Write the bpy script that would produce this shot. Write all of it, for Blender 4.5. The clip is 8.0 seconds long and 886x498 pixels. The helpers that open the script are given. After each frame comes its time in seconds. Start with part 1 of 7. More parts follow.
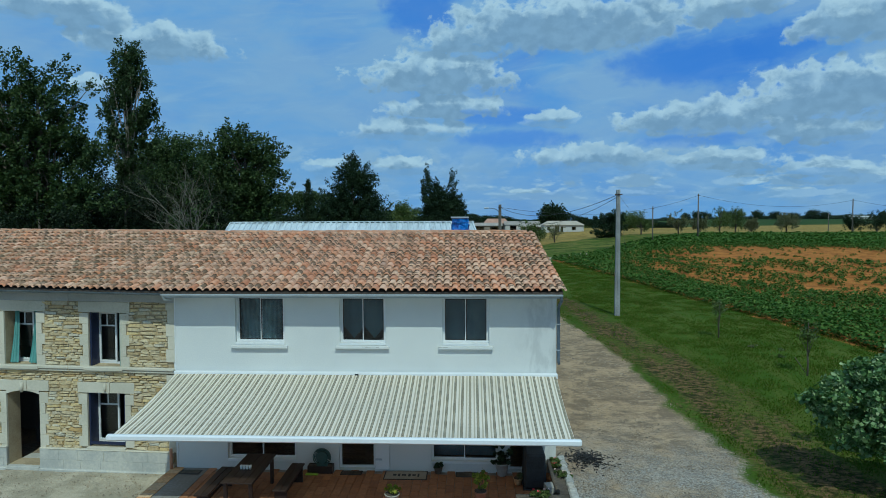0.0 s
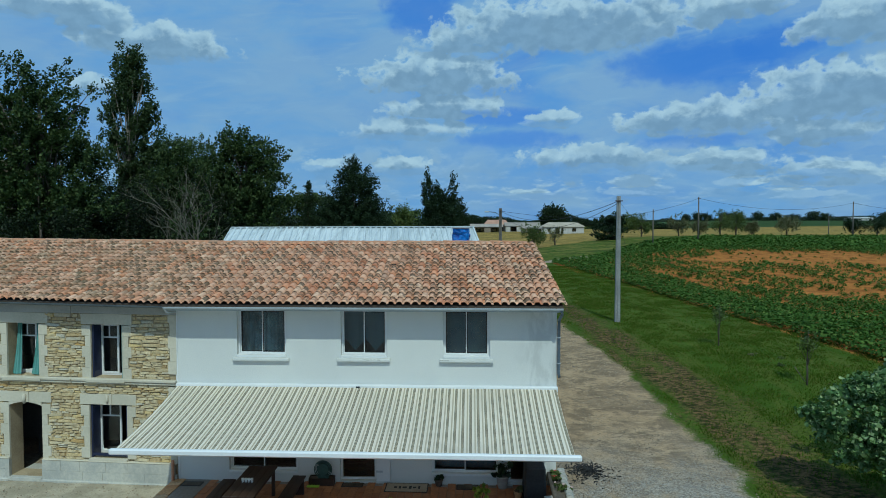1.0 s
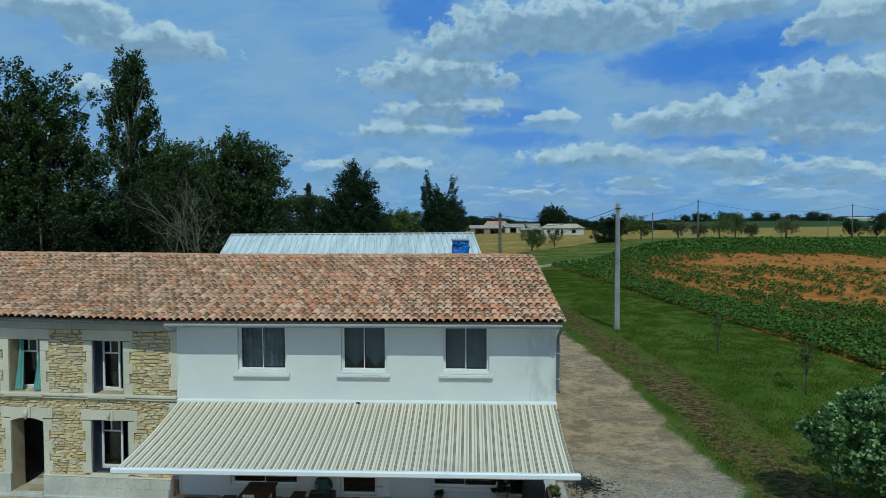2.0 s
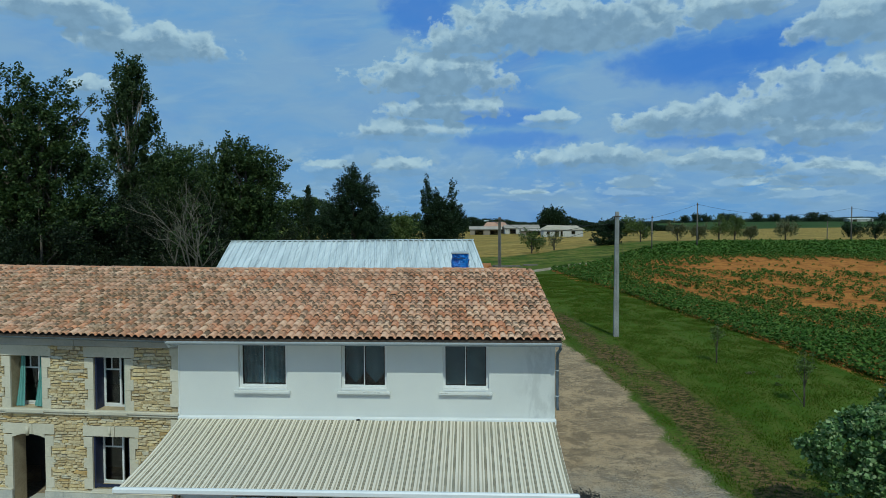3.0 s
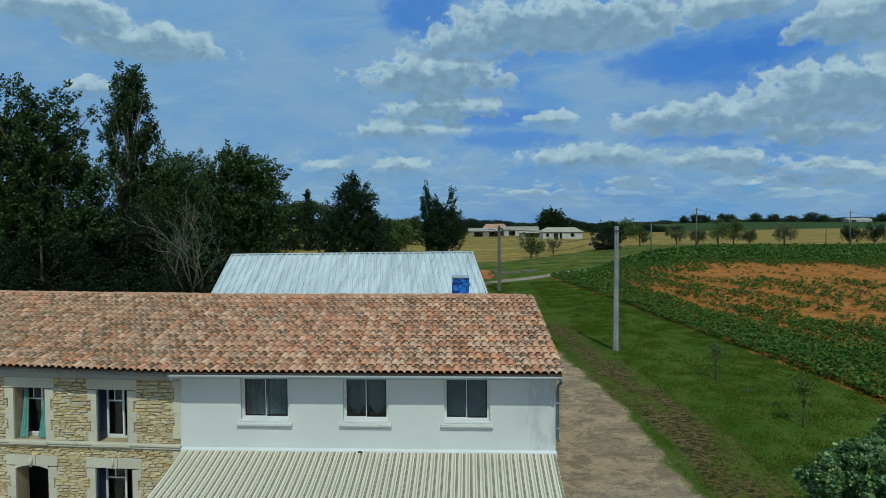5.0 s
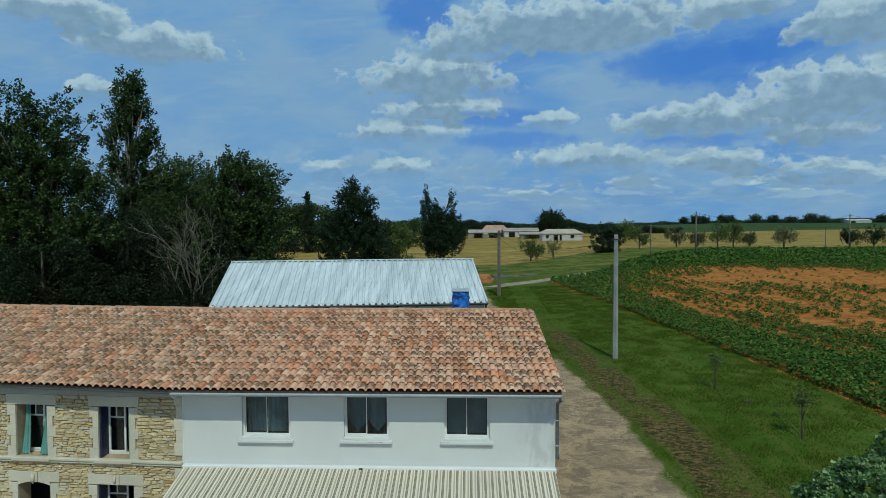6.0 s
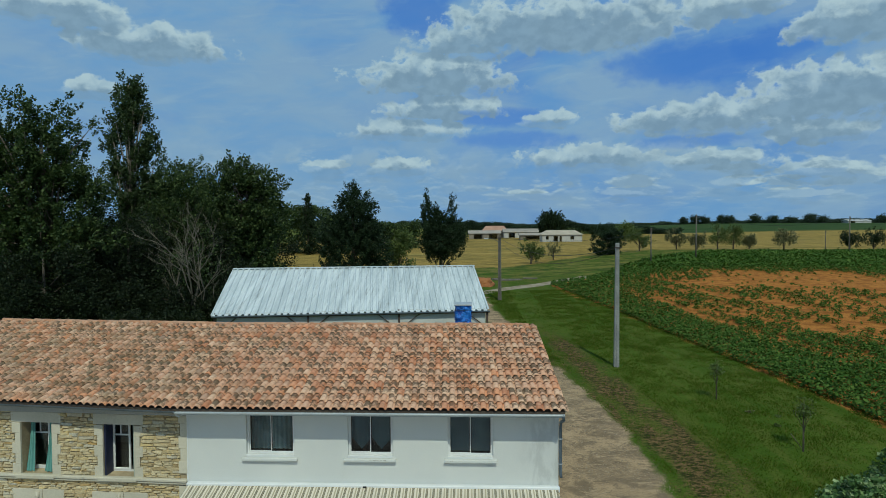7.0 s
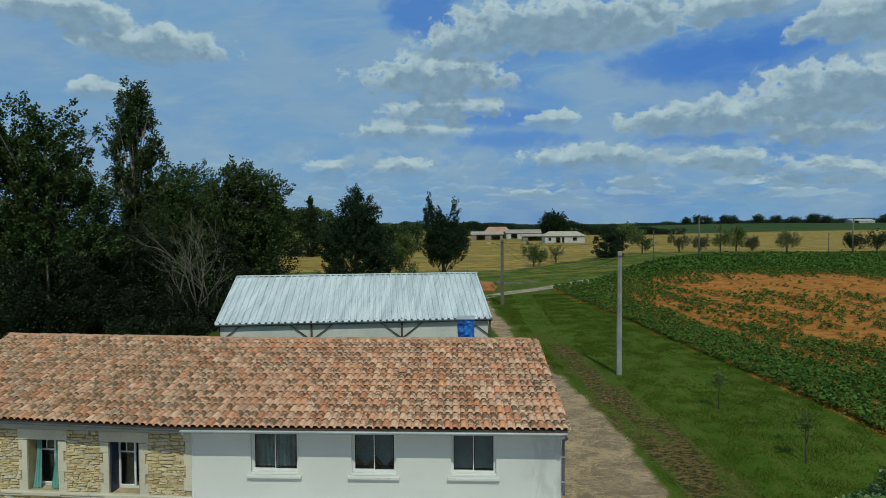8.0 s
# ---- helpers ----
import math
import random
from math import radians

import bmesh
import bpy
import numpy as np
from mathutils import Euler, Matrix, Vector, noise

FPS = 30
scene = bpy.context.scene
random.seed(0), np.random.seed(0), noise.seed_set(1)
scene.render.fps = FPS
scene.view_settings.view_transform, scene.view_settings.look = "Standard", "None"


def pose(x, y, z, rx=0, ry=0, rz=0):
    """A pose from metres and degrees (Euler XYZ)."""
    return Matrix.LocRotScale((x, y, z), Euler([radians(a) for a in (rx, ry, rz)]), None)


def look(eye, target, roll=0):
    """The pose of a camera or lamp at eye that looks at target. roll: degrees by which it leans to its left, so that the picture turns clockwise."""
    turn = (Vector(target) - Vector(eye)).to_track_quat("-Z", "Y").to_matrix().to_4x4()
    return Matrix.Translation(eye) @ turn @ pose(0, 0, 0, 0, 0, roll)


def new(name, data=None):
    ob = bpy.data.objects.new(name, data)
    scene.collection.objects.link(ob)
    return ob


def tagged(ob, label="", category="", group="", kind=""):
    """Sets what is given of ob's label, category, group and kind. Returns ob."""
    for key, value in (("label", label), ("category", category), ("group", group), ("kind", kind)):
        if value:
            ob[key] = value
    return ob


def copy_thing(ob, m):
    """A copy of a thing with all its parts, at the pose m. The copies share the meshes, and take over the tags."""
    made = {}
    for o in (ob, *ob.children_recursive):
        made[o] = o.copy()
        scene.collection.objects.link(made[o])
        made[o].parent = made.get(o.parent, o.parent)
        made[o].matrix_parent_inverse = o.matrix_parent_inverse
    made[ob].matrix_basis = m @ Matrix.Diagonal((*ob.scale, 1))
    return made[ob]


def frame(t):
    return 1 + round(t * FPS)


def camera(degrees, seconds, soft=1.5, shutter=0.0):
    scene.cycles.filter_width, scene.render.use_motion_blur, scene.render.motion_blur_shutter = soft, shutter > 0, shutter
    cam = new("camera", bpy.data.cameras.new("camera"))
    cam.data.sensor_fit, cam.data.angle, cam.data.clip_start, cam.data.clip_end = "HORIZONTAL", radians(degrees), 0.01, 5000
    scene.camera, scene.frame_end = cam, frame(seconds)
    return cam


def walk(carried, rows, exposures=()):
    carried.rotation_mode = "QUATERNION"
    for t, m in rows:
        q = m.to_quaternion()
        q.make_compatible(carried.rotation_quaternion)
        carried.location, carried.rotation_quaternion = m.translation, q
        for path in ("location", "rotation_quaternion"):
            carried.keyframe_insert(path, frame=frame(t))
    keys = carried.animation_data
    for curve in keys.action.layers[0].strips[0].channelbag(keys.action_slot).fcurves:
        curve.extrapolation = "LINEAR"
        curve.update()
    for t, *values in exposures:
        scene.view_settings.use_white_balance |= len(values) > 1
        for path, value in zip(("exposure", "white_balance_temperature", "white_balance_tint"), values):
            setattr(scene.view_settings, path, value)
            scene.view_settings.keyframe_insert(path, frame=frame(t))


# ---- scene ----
cam = camera(70.0, 8.0, soft=0.45)
PATH = [
    (0, (-2.289, -16.934, 7.08), (-2.377, -14.938, 6.979), -0.2),
    (0.5, (-2.29, -16.975, 7.249), (-2.379, -14.979, 7.149), -0.1),
    (1, (-2.304, -16.991, 7.435), (-2.393, -14.995, 7.335), -0.1),
    (1.5, (-2.292, -17.013, 7.631), (-2.381, -15.017, 7.532), -0.2),
    (3, (-2.294, -17.119, 8.351), (-2.381, -15.124, 8.253), -0.2),
    (3.5, (-2.319, -17.124, 8.562), (-2.405, -15.128, 8.464), -0.2),
    (4, (-2.335, -17.156, 8.806), (-2.421, -15.16, 8.708), -0.2),
    (4.5, (-2.336, -17.175, 9.035), (-2.421, -15.18, 8.937), -0.3),
    (6, (-2.34, -17.251, 9.757), (-2.424, -15.255, 9.66), -0.3),
    (6.5, (-2.405, -17.326, 10.036), (-2.489, -15.33, 9.941), -0.3),
    (7, (-2.446, -17.289, 10.294), (-2.529, -15.293, 10.196), -0.3),
    (7.5, (-2.459, -17.377, 10.536), (-2.541, -15.381, 10.442), -0.3),
    (8, (-2.45, -17.366, 10.826), (-2.541, -15.37, 10.728), -0.4),
]
walk(cam, [(t, look(eye, target, roll)) for t, eye, target, roll in PATH],
     [(0.0, -0.21, 5220, -12), (1.5, -0.21, 5410, -11), (3.5, -0.24, 5680, -10), (4.5, -0.25, 5760, -9), (6.5, -0.26, 5900, -9), (8.0, -0.27, 6270, -7)])

# ---- sky, sun, exposure ----
SUN = Vector((0.16, -0.79, 1.0)).normalized()          # towards the sun
sun_el = math.asin(SUN.z)
sun_az = math.atan2(SUN.x, SUN.y)

world = bpy.data.worlds.new("sky")
scene.world = world
world.use_nodes = True
wt = world.node_tree
wt.nodes.clear()
SKY_STRENGTH = 0.10
SKY_BLUE, VEIL = (0.34, 1.72, 6.9), (1.85, 3.65, 6.8)
CLOUD_TOP, CLOUD_MID, CLOUD_BASE = (5.7, 6.55, 7.3), (3.5, 4.6, 6.1), (2.5, 3.4, 4.65)


def wmath(op, a, b=None, c=None, clamp=False):
    n = wt.nodes.new("ShaderNodeMath")
    n.operation, n.use_clamp = op, clamp
    for i, v in enumerate((a, b, c)):
        if v is None:
            continue
        if isinstance(v, (int, float)):
            n.inputs[i].default_value = v
        else:
            wt.links.new(v, n.inputs[i])
    return n.outputs[0]


sky = wt.nodes.new("ShaderNodeTexSky")
sky.sky_type = "NISHITA"
sky.sun_disc = False
sky.sun_elevation = sun_el
sky.sun_rotation = sun_az
sky.air_density, sky.dust_density, sky.ozone_density = 1.0, 1.0, 1.6

tc = wt.nodes.new("ShaderNodeTexCoord")
sep = wt.nodes.new("ShaderNodeSeparateXYZ")
wt.links.new(tc.outputs["Generated"], sep.inputs[0])
dx, dy, dz = sep.outputs
az = wmath("MULTIPLY", wmath("ARCTAN2", dx, dy), 57.2958)
el = wmath("MULTIPLY", wmath("ARCSINE", dz), 57.2958)
el = wmath("MAXIMUM", el, 0.05)


def wnoise(a, b, scale, detail, rough, offset=(0, 0, 0), distortion=0.0):
    c = wt.nodes.new("ShaderNodeCombineXYZ")
    wt.links.new(a, c.inputs[0])
    wt.links.new(b, c.inputs[1])
    m = wt.nodes.new("ShaderNodeMapping")
    m.inputs["Location"].default_value = offset
    wt.links.new(c.outputs[0], m.inputs["Vector"])
    n = wt.nodes.new("ShaderNodeTexNoise")
    for k, v in (("Scale", scale), ("Detail", detail), ("Roughness", rough), ("Distortion", distortion)):
        n.inputs[k].default_value = v
    wt.links.new(m.outputs[0], n.inputs["Vector"])
    return n.outputs["Fac"]


def wramp(fac, lo, hi, a=0.0, b=1.0):
    n = wt.nodes.new("ShaderNodeMapRange")
    n.interpolation_type = "SMOOTHSTEP"
    n.inputs["From Min"].default_value, n.inputs["From Max"].default_value = lo, hi
    n.inputs["To Min"].default_value, n.inputs["To Max"].default_value = a, b
    wt.links.new(fac, n.inputs["Value"])
    return n.outputs[0]


def wmix(fac, a, b):
    n = wt.nodes.new("ShaderNodeMix")
    n.data_type = "RGBA"
    for key, v in (("Factor", fac), ("A", a), ("B", b)):
        if isinstance(v, (int, float)):
            n.inputs[key].default_value = v
        elif isinstance(v, tuple):
            n.inputs[key].default_value = (*v, 1)
        else:
            wt.links.new(v, n.inputs[key])
    return n.outputs["Result"]


# heaps of cumulus over the fields: bearing, height, half width, half height, all in degrees
HEAPS = [(8.2, 16.6, 11.0, 2.7), (0.3, 15.6, 4.6, 1.5), (-3.0, 12.7, 6.4, 2.1), (-2.0, 9.9, 5.0, 1.3), (-5.5, 7.9, 5.4, 1.2), (-27.0, 14.2, 6.0, 1.8),
         (-33.5, 15.8, 6.0, 1.5), (-30.9, 10.3, 2.0, 1.0), (29.2, 9.8, 6.2, 2.6), (20.2, 8.3, 7.4, 1.7), (28.1, 6.7, 3.4, 1.2), (10.6, 5.3, 5.6, 1.4),
         (7.5, 8.7, 2.8, 0.9), (21.2, 4.8, 4.4, 1.1), (28.5, 3.8, 3.0, 0.9), (22.5, 3.0, 2.2, 0.6), (-6.5, 4.7, 3.2, 1.0), (-13.0, 4.6, 2.3, 0.8),
         (30.5, 14.6, 4.6, 2.0), (22.0, 16.8, 4.4, 1.2), (14.1, 2.3, 3.0, 0.5), (5.4, 2.0, 2.6, 0.6), (26.6, 1.9, 3.0, 0.5), (33.0, 3.0, 2.4, 0.7)]
low_az = wmath("MULTIPLY", az, 0.46)
low_el = wmath("MULTIPLY", wmath("LOGARITHM", wmath("ADD", el, 1.6), 2.718), 5.5)
fluff = wnoise(az, wmath("MULTIPLY", el, 1.25), 0.50, 8, 0.54, (3.0, 1.0, 0.0), 0.25)
billow = wnoise(az, wmath("MULTIPLY", el, 1.3), 1.3, 5, 0.5, (9.0, 2.0, 0.0), 0.1)
wide = wnoise(az, wmath("MULTIPLY", el, 2.2), 0.11, 5, 0.55, (1.0, 4.0, 0.0), 0.4)


def heap_field(rise):
    """How deep a direction lies within the heaps, seen `rise` degrees higher: domed tops over flatter feet."""
    best = None
    e = wmath("ADD", el, rise)
    for a0, e0, w, h in HEAPS:
        u = wmath("DIVIDE", wmath("SUBTRACT", az, a0), w * 1.12)
        v = wmath("DIVIDE", wmath("SUBTRACT", e, e0 - h * 0.25), h * 1.1)
        v = wmath("MAXIMUM", v, wmath("MULTIPLY", v, -1.5))
        d = wmath("SUBTRACT", 1.0, wmath("SQRT", wmath("ADD", wmath("MULTIPLY", u, u), wmath("MULTIPLY", v, v))))
        best = d if best is None else wmath("MAXIMUM", best, d)
    return best


def small_field(shift):
    """The ranks of small cumulus near the horizon and the broken cover elsewhere."""
    return wnoise(low_az, wmath("ADD", low_el, shift), 0.62, 7, 0.55, (5.0, 2.0, 0.0), 0.2)


near_horizon = wmath("MULTIPLY", wramp(el, 8.0, 3.5), wramp(el, 0.4, 1.4))
fl = wmath("ADD", wmath("MULTIPLY", wmath("SUBTRACT", fluff, 0.5), 1.75), wmath("MULTIPLY", wmath("SUBTRACT", billow, 0.5), 0.40))
here = wmath("ADD", heap_field(0.0), fl)
above = wmath("ADD", heap_field(0.75), fl)
rank = wmath("MULTIPLY", wramp(small_field(0.0), 0.45, 0.57, 0.0, 0.80), near_horizon)
rank_up = wmath("MULTIPLY", wramp(small_field(0.28), 0.46, 0.58), near_horizon)
cover = wmath("MAXIMUM", wramp(here, -0.05, 0.20), rank)
# the lit tops are a thin rim; below them the heap is grey and its foot melts into the veil
base = wmath("MAXIMUM", wramp(above, -0.10, 0.42), wmath("MULTIPLY", rank_up, 0.8))
foot = wramp(wmath("ADD", heap_field(-0.8), fl), -0.40, 0.02)
tops = wnoise(az, wmath("MULTIPLY", el, 1.3), 0.8, 4, 0.5, (0.0, 7.0, 0.0), 0.2)
body = wmix(base, CLOUD_TOP, CLOUD_BASE)
body = wmix(wramp(tops, 0.35, 0.70, 0.0, 0.5), body, CLOUD_MID)
streak = wnoise(wmath("ADD", az, wmath("MULTIPLY", el, -1.2)), wmath("MULTIPLY", el, 2.2), 0.07, 4, 0.48, (2.0, 0.0, 0.0), 0.4)
wisp = wnoise(wmath("ADD", az, wmath("MULTIPLY", el, -2.2)), wmath("MULTIPLY", el, 4.0), 0.16, 6, 0.58, (7.0, 3.0, 0.0), 0.6)
left_veil = wramp(az, 4.0, -6.0, 0.0, 0.45)
thin = wmath("ADD", wramp(streak, 0.30, 0.64, 0.15, 0.85), left_veil, clamp=True)
clear = wmix(wramp(el, 10.0, 0.5, 0.0, 0.35), wmix(0.75, sky.outputs[0], SKY_BLUE), (2.9, 4.4, 6.0))
veiled = wmix(thin, clear, VEIL)
veiled = wmix(wramp(wide, 0.36, 0.64, 0.0, 0.70), veiled, CLOUD_MID)
grey_left = wmath("MULTIPLY", wramp(az, 2.0, -10.0, 0.25, 0.62), wramp(wisp, 0.30, 0.66, 0.35, 1.0))
veiled = wmix(grey_left, veiled, (2.75, 3.95, 6.1))
veiled = wmix(wramp(wisp, 0.52, 0.74, 0.0, 0.45), veiled, (3.6, 4.9, 6.6))
# clear blue lanes between the heaps: bearing, height, half width, half height
for a0, e0, w, h in ((-4.6, 18.0, 3.6, 2.6), (18.5, 12.6, 7.0, 2.0), (25.0, 13.4, 3.5, 1.6), (2.5, 8.9, 4.5, 0.9), (4.5, 6.9, 6.0, 0.8), (19.0, 6.3, 5.0, 0.6)):
    lane = wmath("ADD", wmath("POWER", wmath("DIVIDE", wmath("SUBTRACT", az, a0), w), 2.0), wmath("POWER", wmath("DIVIDE", wmath("SUBTRACT", el, e0), h), 2.0))
    veiled = wmix(wramp(wmath("ADD", lane, wmath("MULTIPLY", fl, 1.0)), 1.25, 0.2, 0.0, 0.75), veiled, clear)
final = wmix(wmath("MULTIPLY", cover, wramp(foot, 0.0, 1.0, 0.40, 0.92)), veiled, body)
# the same broken cloud goes on overhead and all round
sph = wt.nodes.new("ShaderNodeTexNoise")
for key, v in (("Scale", 3.2), ("Detail", 5), ("Roughness", 0.55)):
    sph.inputs[key].default_value = v
wt.links.new(tc.outputs["Generated"], sph.inputs["Vector"])
beyond = wmath("MAXIMUM", wramp(el, 20.0, 27.0), wramp(wmath("ABSOLUTE", az), 42.0, 52.0))
broken = wmath("MULTIPLY", wramp(sph.outputs["Fac"], 0.42, 0.58, 0.0, 0.60), beyond)
final = wmix(broken, final, (4.4, 4.95, 5.7))
bg = wt.nodes.new("ShaderNodeBackground")
bg.inputs["Strength"].default_value = SKY_STRENGTH
wt.links.new(final, bg.inputs["Color"])
wo = wt.nodes.new("ShaderNodeOutputWorld")
wt.links.new(bg.outputs[0], wo.inputs[0])

sun_data = bpy.data.lights.new("sun", "SUN")
sun_data.energy, sun_data.angle, sun_data.color = 2.62, radians(0.7), (1.0, 0.905, 0.75)
sun = new("sun", sun_data)
sun.matrix_world = look((0, 0, 60), Vector((0, 0, 60)) - SUN)
scene.view_settings.exposure = 0.0

# ---- materials ----
class Nodes:
    """Short hand for building a node material."""

    def __init__(self, name):
        self.m = bpy.data.materials.new(name)
        self.m.use_nodes = True
        self.t = self.m.node_tree
        self.b = self.t.nodes["Principled BSDF"]

    def link(self, a, b):
        self.t.links.new(a, b)
        return self

    def coord(self, which="Object"):
        n = self.t.nodes.new("ShaderNodeTexCoord")
        return n.outputs[which]

    def world_pos(self):
        return self.t.nodes.new("ShaderNodeNewGeometry").outputs["Position"]

    def mapped(self, vec, scale=(1, 1, 1), loc=(0, 0, 0), rot=(0, 0, 0)):
        n = self.t.nodes.new("ShaderNodeMapping")
        n.inputs["Scale"].default_value = scale
        n.inputs["Location"].default_value = loc
        n.inputs["Rotation"].default_value = rot
        self.link(vec, n.inputs["Vector"])
        return n.outputs[0]

    def noise(self, vec, scale, detail=4, rough=0.6, dist=0.0):
        n = self.t.nodes.new("ShaderNodeTexNoise")
        for k, v in (("Scale", scale), ("Detail", detail), ("Roughness", rough), ("Distortion", dist)):
            n.inputs[k].default_value = v
        self.link(vec, n.inputs["Vector"])
        return n.outputs["Fac"]

    def voronoi(self, vec, scale, feature="F1"):
        n = self.t.nodes.new("ShaderNodeTexVoronoi")
        n.feature = feature
        n.inputs["Scale"].default_value = scale
        self.link(vec, n.inputs["Vector"])
        return n.outputs["Distance"]

    def rng(self, fac, lo, hi, a=0.0, b=1.0):
        n = self.t.nodes.new("ShaderNodeMapRange")
        n.interpolation_type = "SMOOTHSTEP"
        for k, v in (("From Min", lo), ("From Max", hi), ("To Min", a), ("To Max", b)):
            n.inputs[k].default_value = v
        self.link(fac, n.inputs["Value"])
        return n.outputs[0]

    def math(self, op, a, b=None):
        n = self.t.nodes.new("ShaderNodeMath")
        n.operation = op
        for i, v in enumerate((a, b)):
            if v is None:
                continue
            if isinstance(v, (int, float)):
                n.inputs[i].default_value = v
            else:
                self.link(v, n.inputs[i])
        return n.outputs[0]

    def mix(self, fac, a, b, mode="MIX"):
        n = self.t.nodes.new("ShaderNodeMix")
        n.data_type = "RGBA"
        n.blend_type = mode
        for key, v in (("Factor", fac), ("A", a), ("B", b)):
            if isinstance(v, (int, float)):
                n.inputs[key].default_value = v
            elif isinstance(v, tuple):
                n.inputs[key].default_value = (*v, 1)
            else:
                self.link(v, n.inputs[key])
        return n.outputs["Result"]

    def ramp(self, fac, stops):
        n = self.t.nodes.new("ShaderNodeValToRGB")
        els = n.color_ramp.elements
        while len(els) < len(stops):
            els.new(0.5)
        for e, (p, c) in zip(els, stops):
            e.position, e.color = p, (*c, 1)
        self.link(fac, n.inputs[0])
        return n.outputs["Color"]

    def attr(self, name, channel=None):
        n = self.t.nodes.new("ShaderNodeAttribute")
        n.attribute_name = name
        if channel is None:
            return n.outputs["Fac"]
        s = self.t.nodes.new("ShaderNodeSeparateColor")
        self.link(n.outputs["Color"], s.inputs[0])
        return s.outputs[channel]

    def bump(self, height, strength, distance=0.02):
        n = self.t.nodes.new("ShaderNodeBump")
        n.inputs["Strength"].default_value = strength
        n.inputs["Distance"].default_value = distance
        self.link(height, n.inputs["Height"])
        self.link(n.outputs[0], self.b.inputs["Normal"])
        return self

    def done(self, color, rough=0.8, metal=0.0, spec=None):
        if isinstance(color, tuple):
            self.b.inputs["Base Color"].default_value = (*color, 1)
        else:
            self.link(color, self.b.inputs["Base Color"])
        if isinstance(rough, (int, float)):
            self.b.inputs["Roughness"].default_value = rough
        else:
            self.link(rough, self.b.inputs["Roughness"])
        self.b.inputs["Metallic"].default_value = metal
        if spec is not None:
            self.b.inputs["Specular IOR Level"].default_value = spec
        return self.m


def surface(name, dark, light, big=0.6, fine=12.0, rough=0.8, bump=0.2, dist=0.01, metal=0.0, stain=None, stain_at=0.62, spec=None, stretch=(1, 1, 1)):
    """A worn surface: two noises between two colours, fine relief and, if given, stains."""
    n = Nodes(name)
    p = n.mapped(n.world_pos(), stretch)
    a = n.noise(p, big, 5, 0.6)
    b = n.noise(p, fine, 4, 0.65)
    f = n.rng(n.math("ADD", n.math("MULTIPLY", a, 0.6), n.math("MULTIPLY", b, 0.4)), 0.36, 0.64)
    c = n.mix(f, dark, light)
    if stain:
        s = n.rng(n.noise(n.mapped(p, (1, 1, 0.35)), big * 1.7, 6, 0.7, 0.6), stain_at, stain_at + 0.16)
        c = n.mix(n.math("MULTIPLY", s, 0.75), c, stain)
    if bump:
        n.bump(b, bump, dist)
    return n.done(c, rough, metal, spec)


def per_piece(name, stops, rough=0.85, joined=False, fine=14.0, bump=0.3, blotch=None, blotch_amount=0.6):
    """A material whose colour changes from piece to piece, with grain and blotches."""
    n = Nodes(name)
    if joined:
        r = n.t.nodes.new("ShaderNodeNewGeometry").outputs["Random Per Island"]
    else:
        r = n.t.nodes.new("ShaderNodeObjectInfo").outputs["Random"]
    c = n.ramp(r, stops)
    p = n.world_pos()
    g = n.noise(p, fine, 4, 0.65)
    c = n.mix(n.rng(g, 0.3, 0.7, 0.0, 0.35), c, (0.06, 0.05, 0.04))
    if blotch:
        s = n.rng(n.noise(p, 3.2, 5, 0.7, 0.3), 0.52, 0.66)
        c = n.mix(n.math("MULTIPLY", s, blotch_amount), c, blotch)
    n.bump(g, bump, 0.01)
    return n.done(c, rough)


TILE_STOPS = [(0.0, (0.50, 0.215, 0.115)), (0.12, (0.63, 0.315, 0.185)), (0.3, (0.72, 0.435, 0.285)), (0.5, (0.66, 0.385, 0.255)),
              (0.68, (0.76, 0.505, 0.345)), (0.82, (0.60, 0.335, 0.215)), (0.92, (0.70, 0.320, 0.165)), (1.0, (0.46, 0.300, 0.215))]


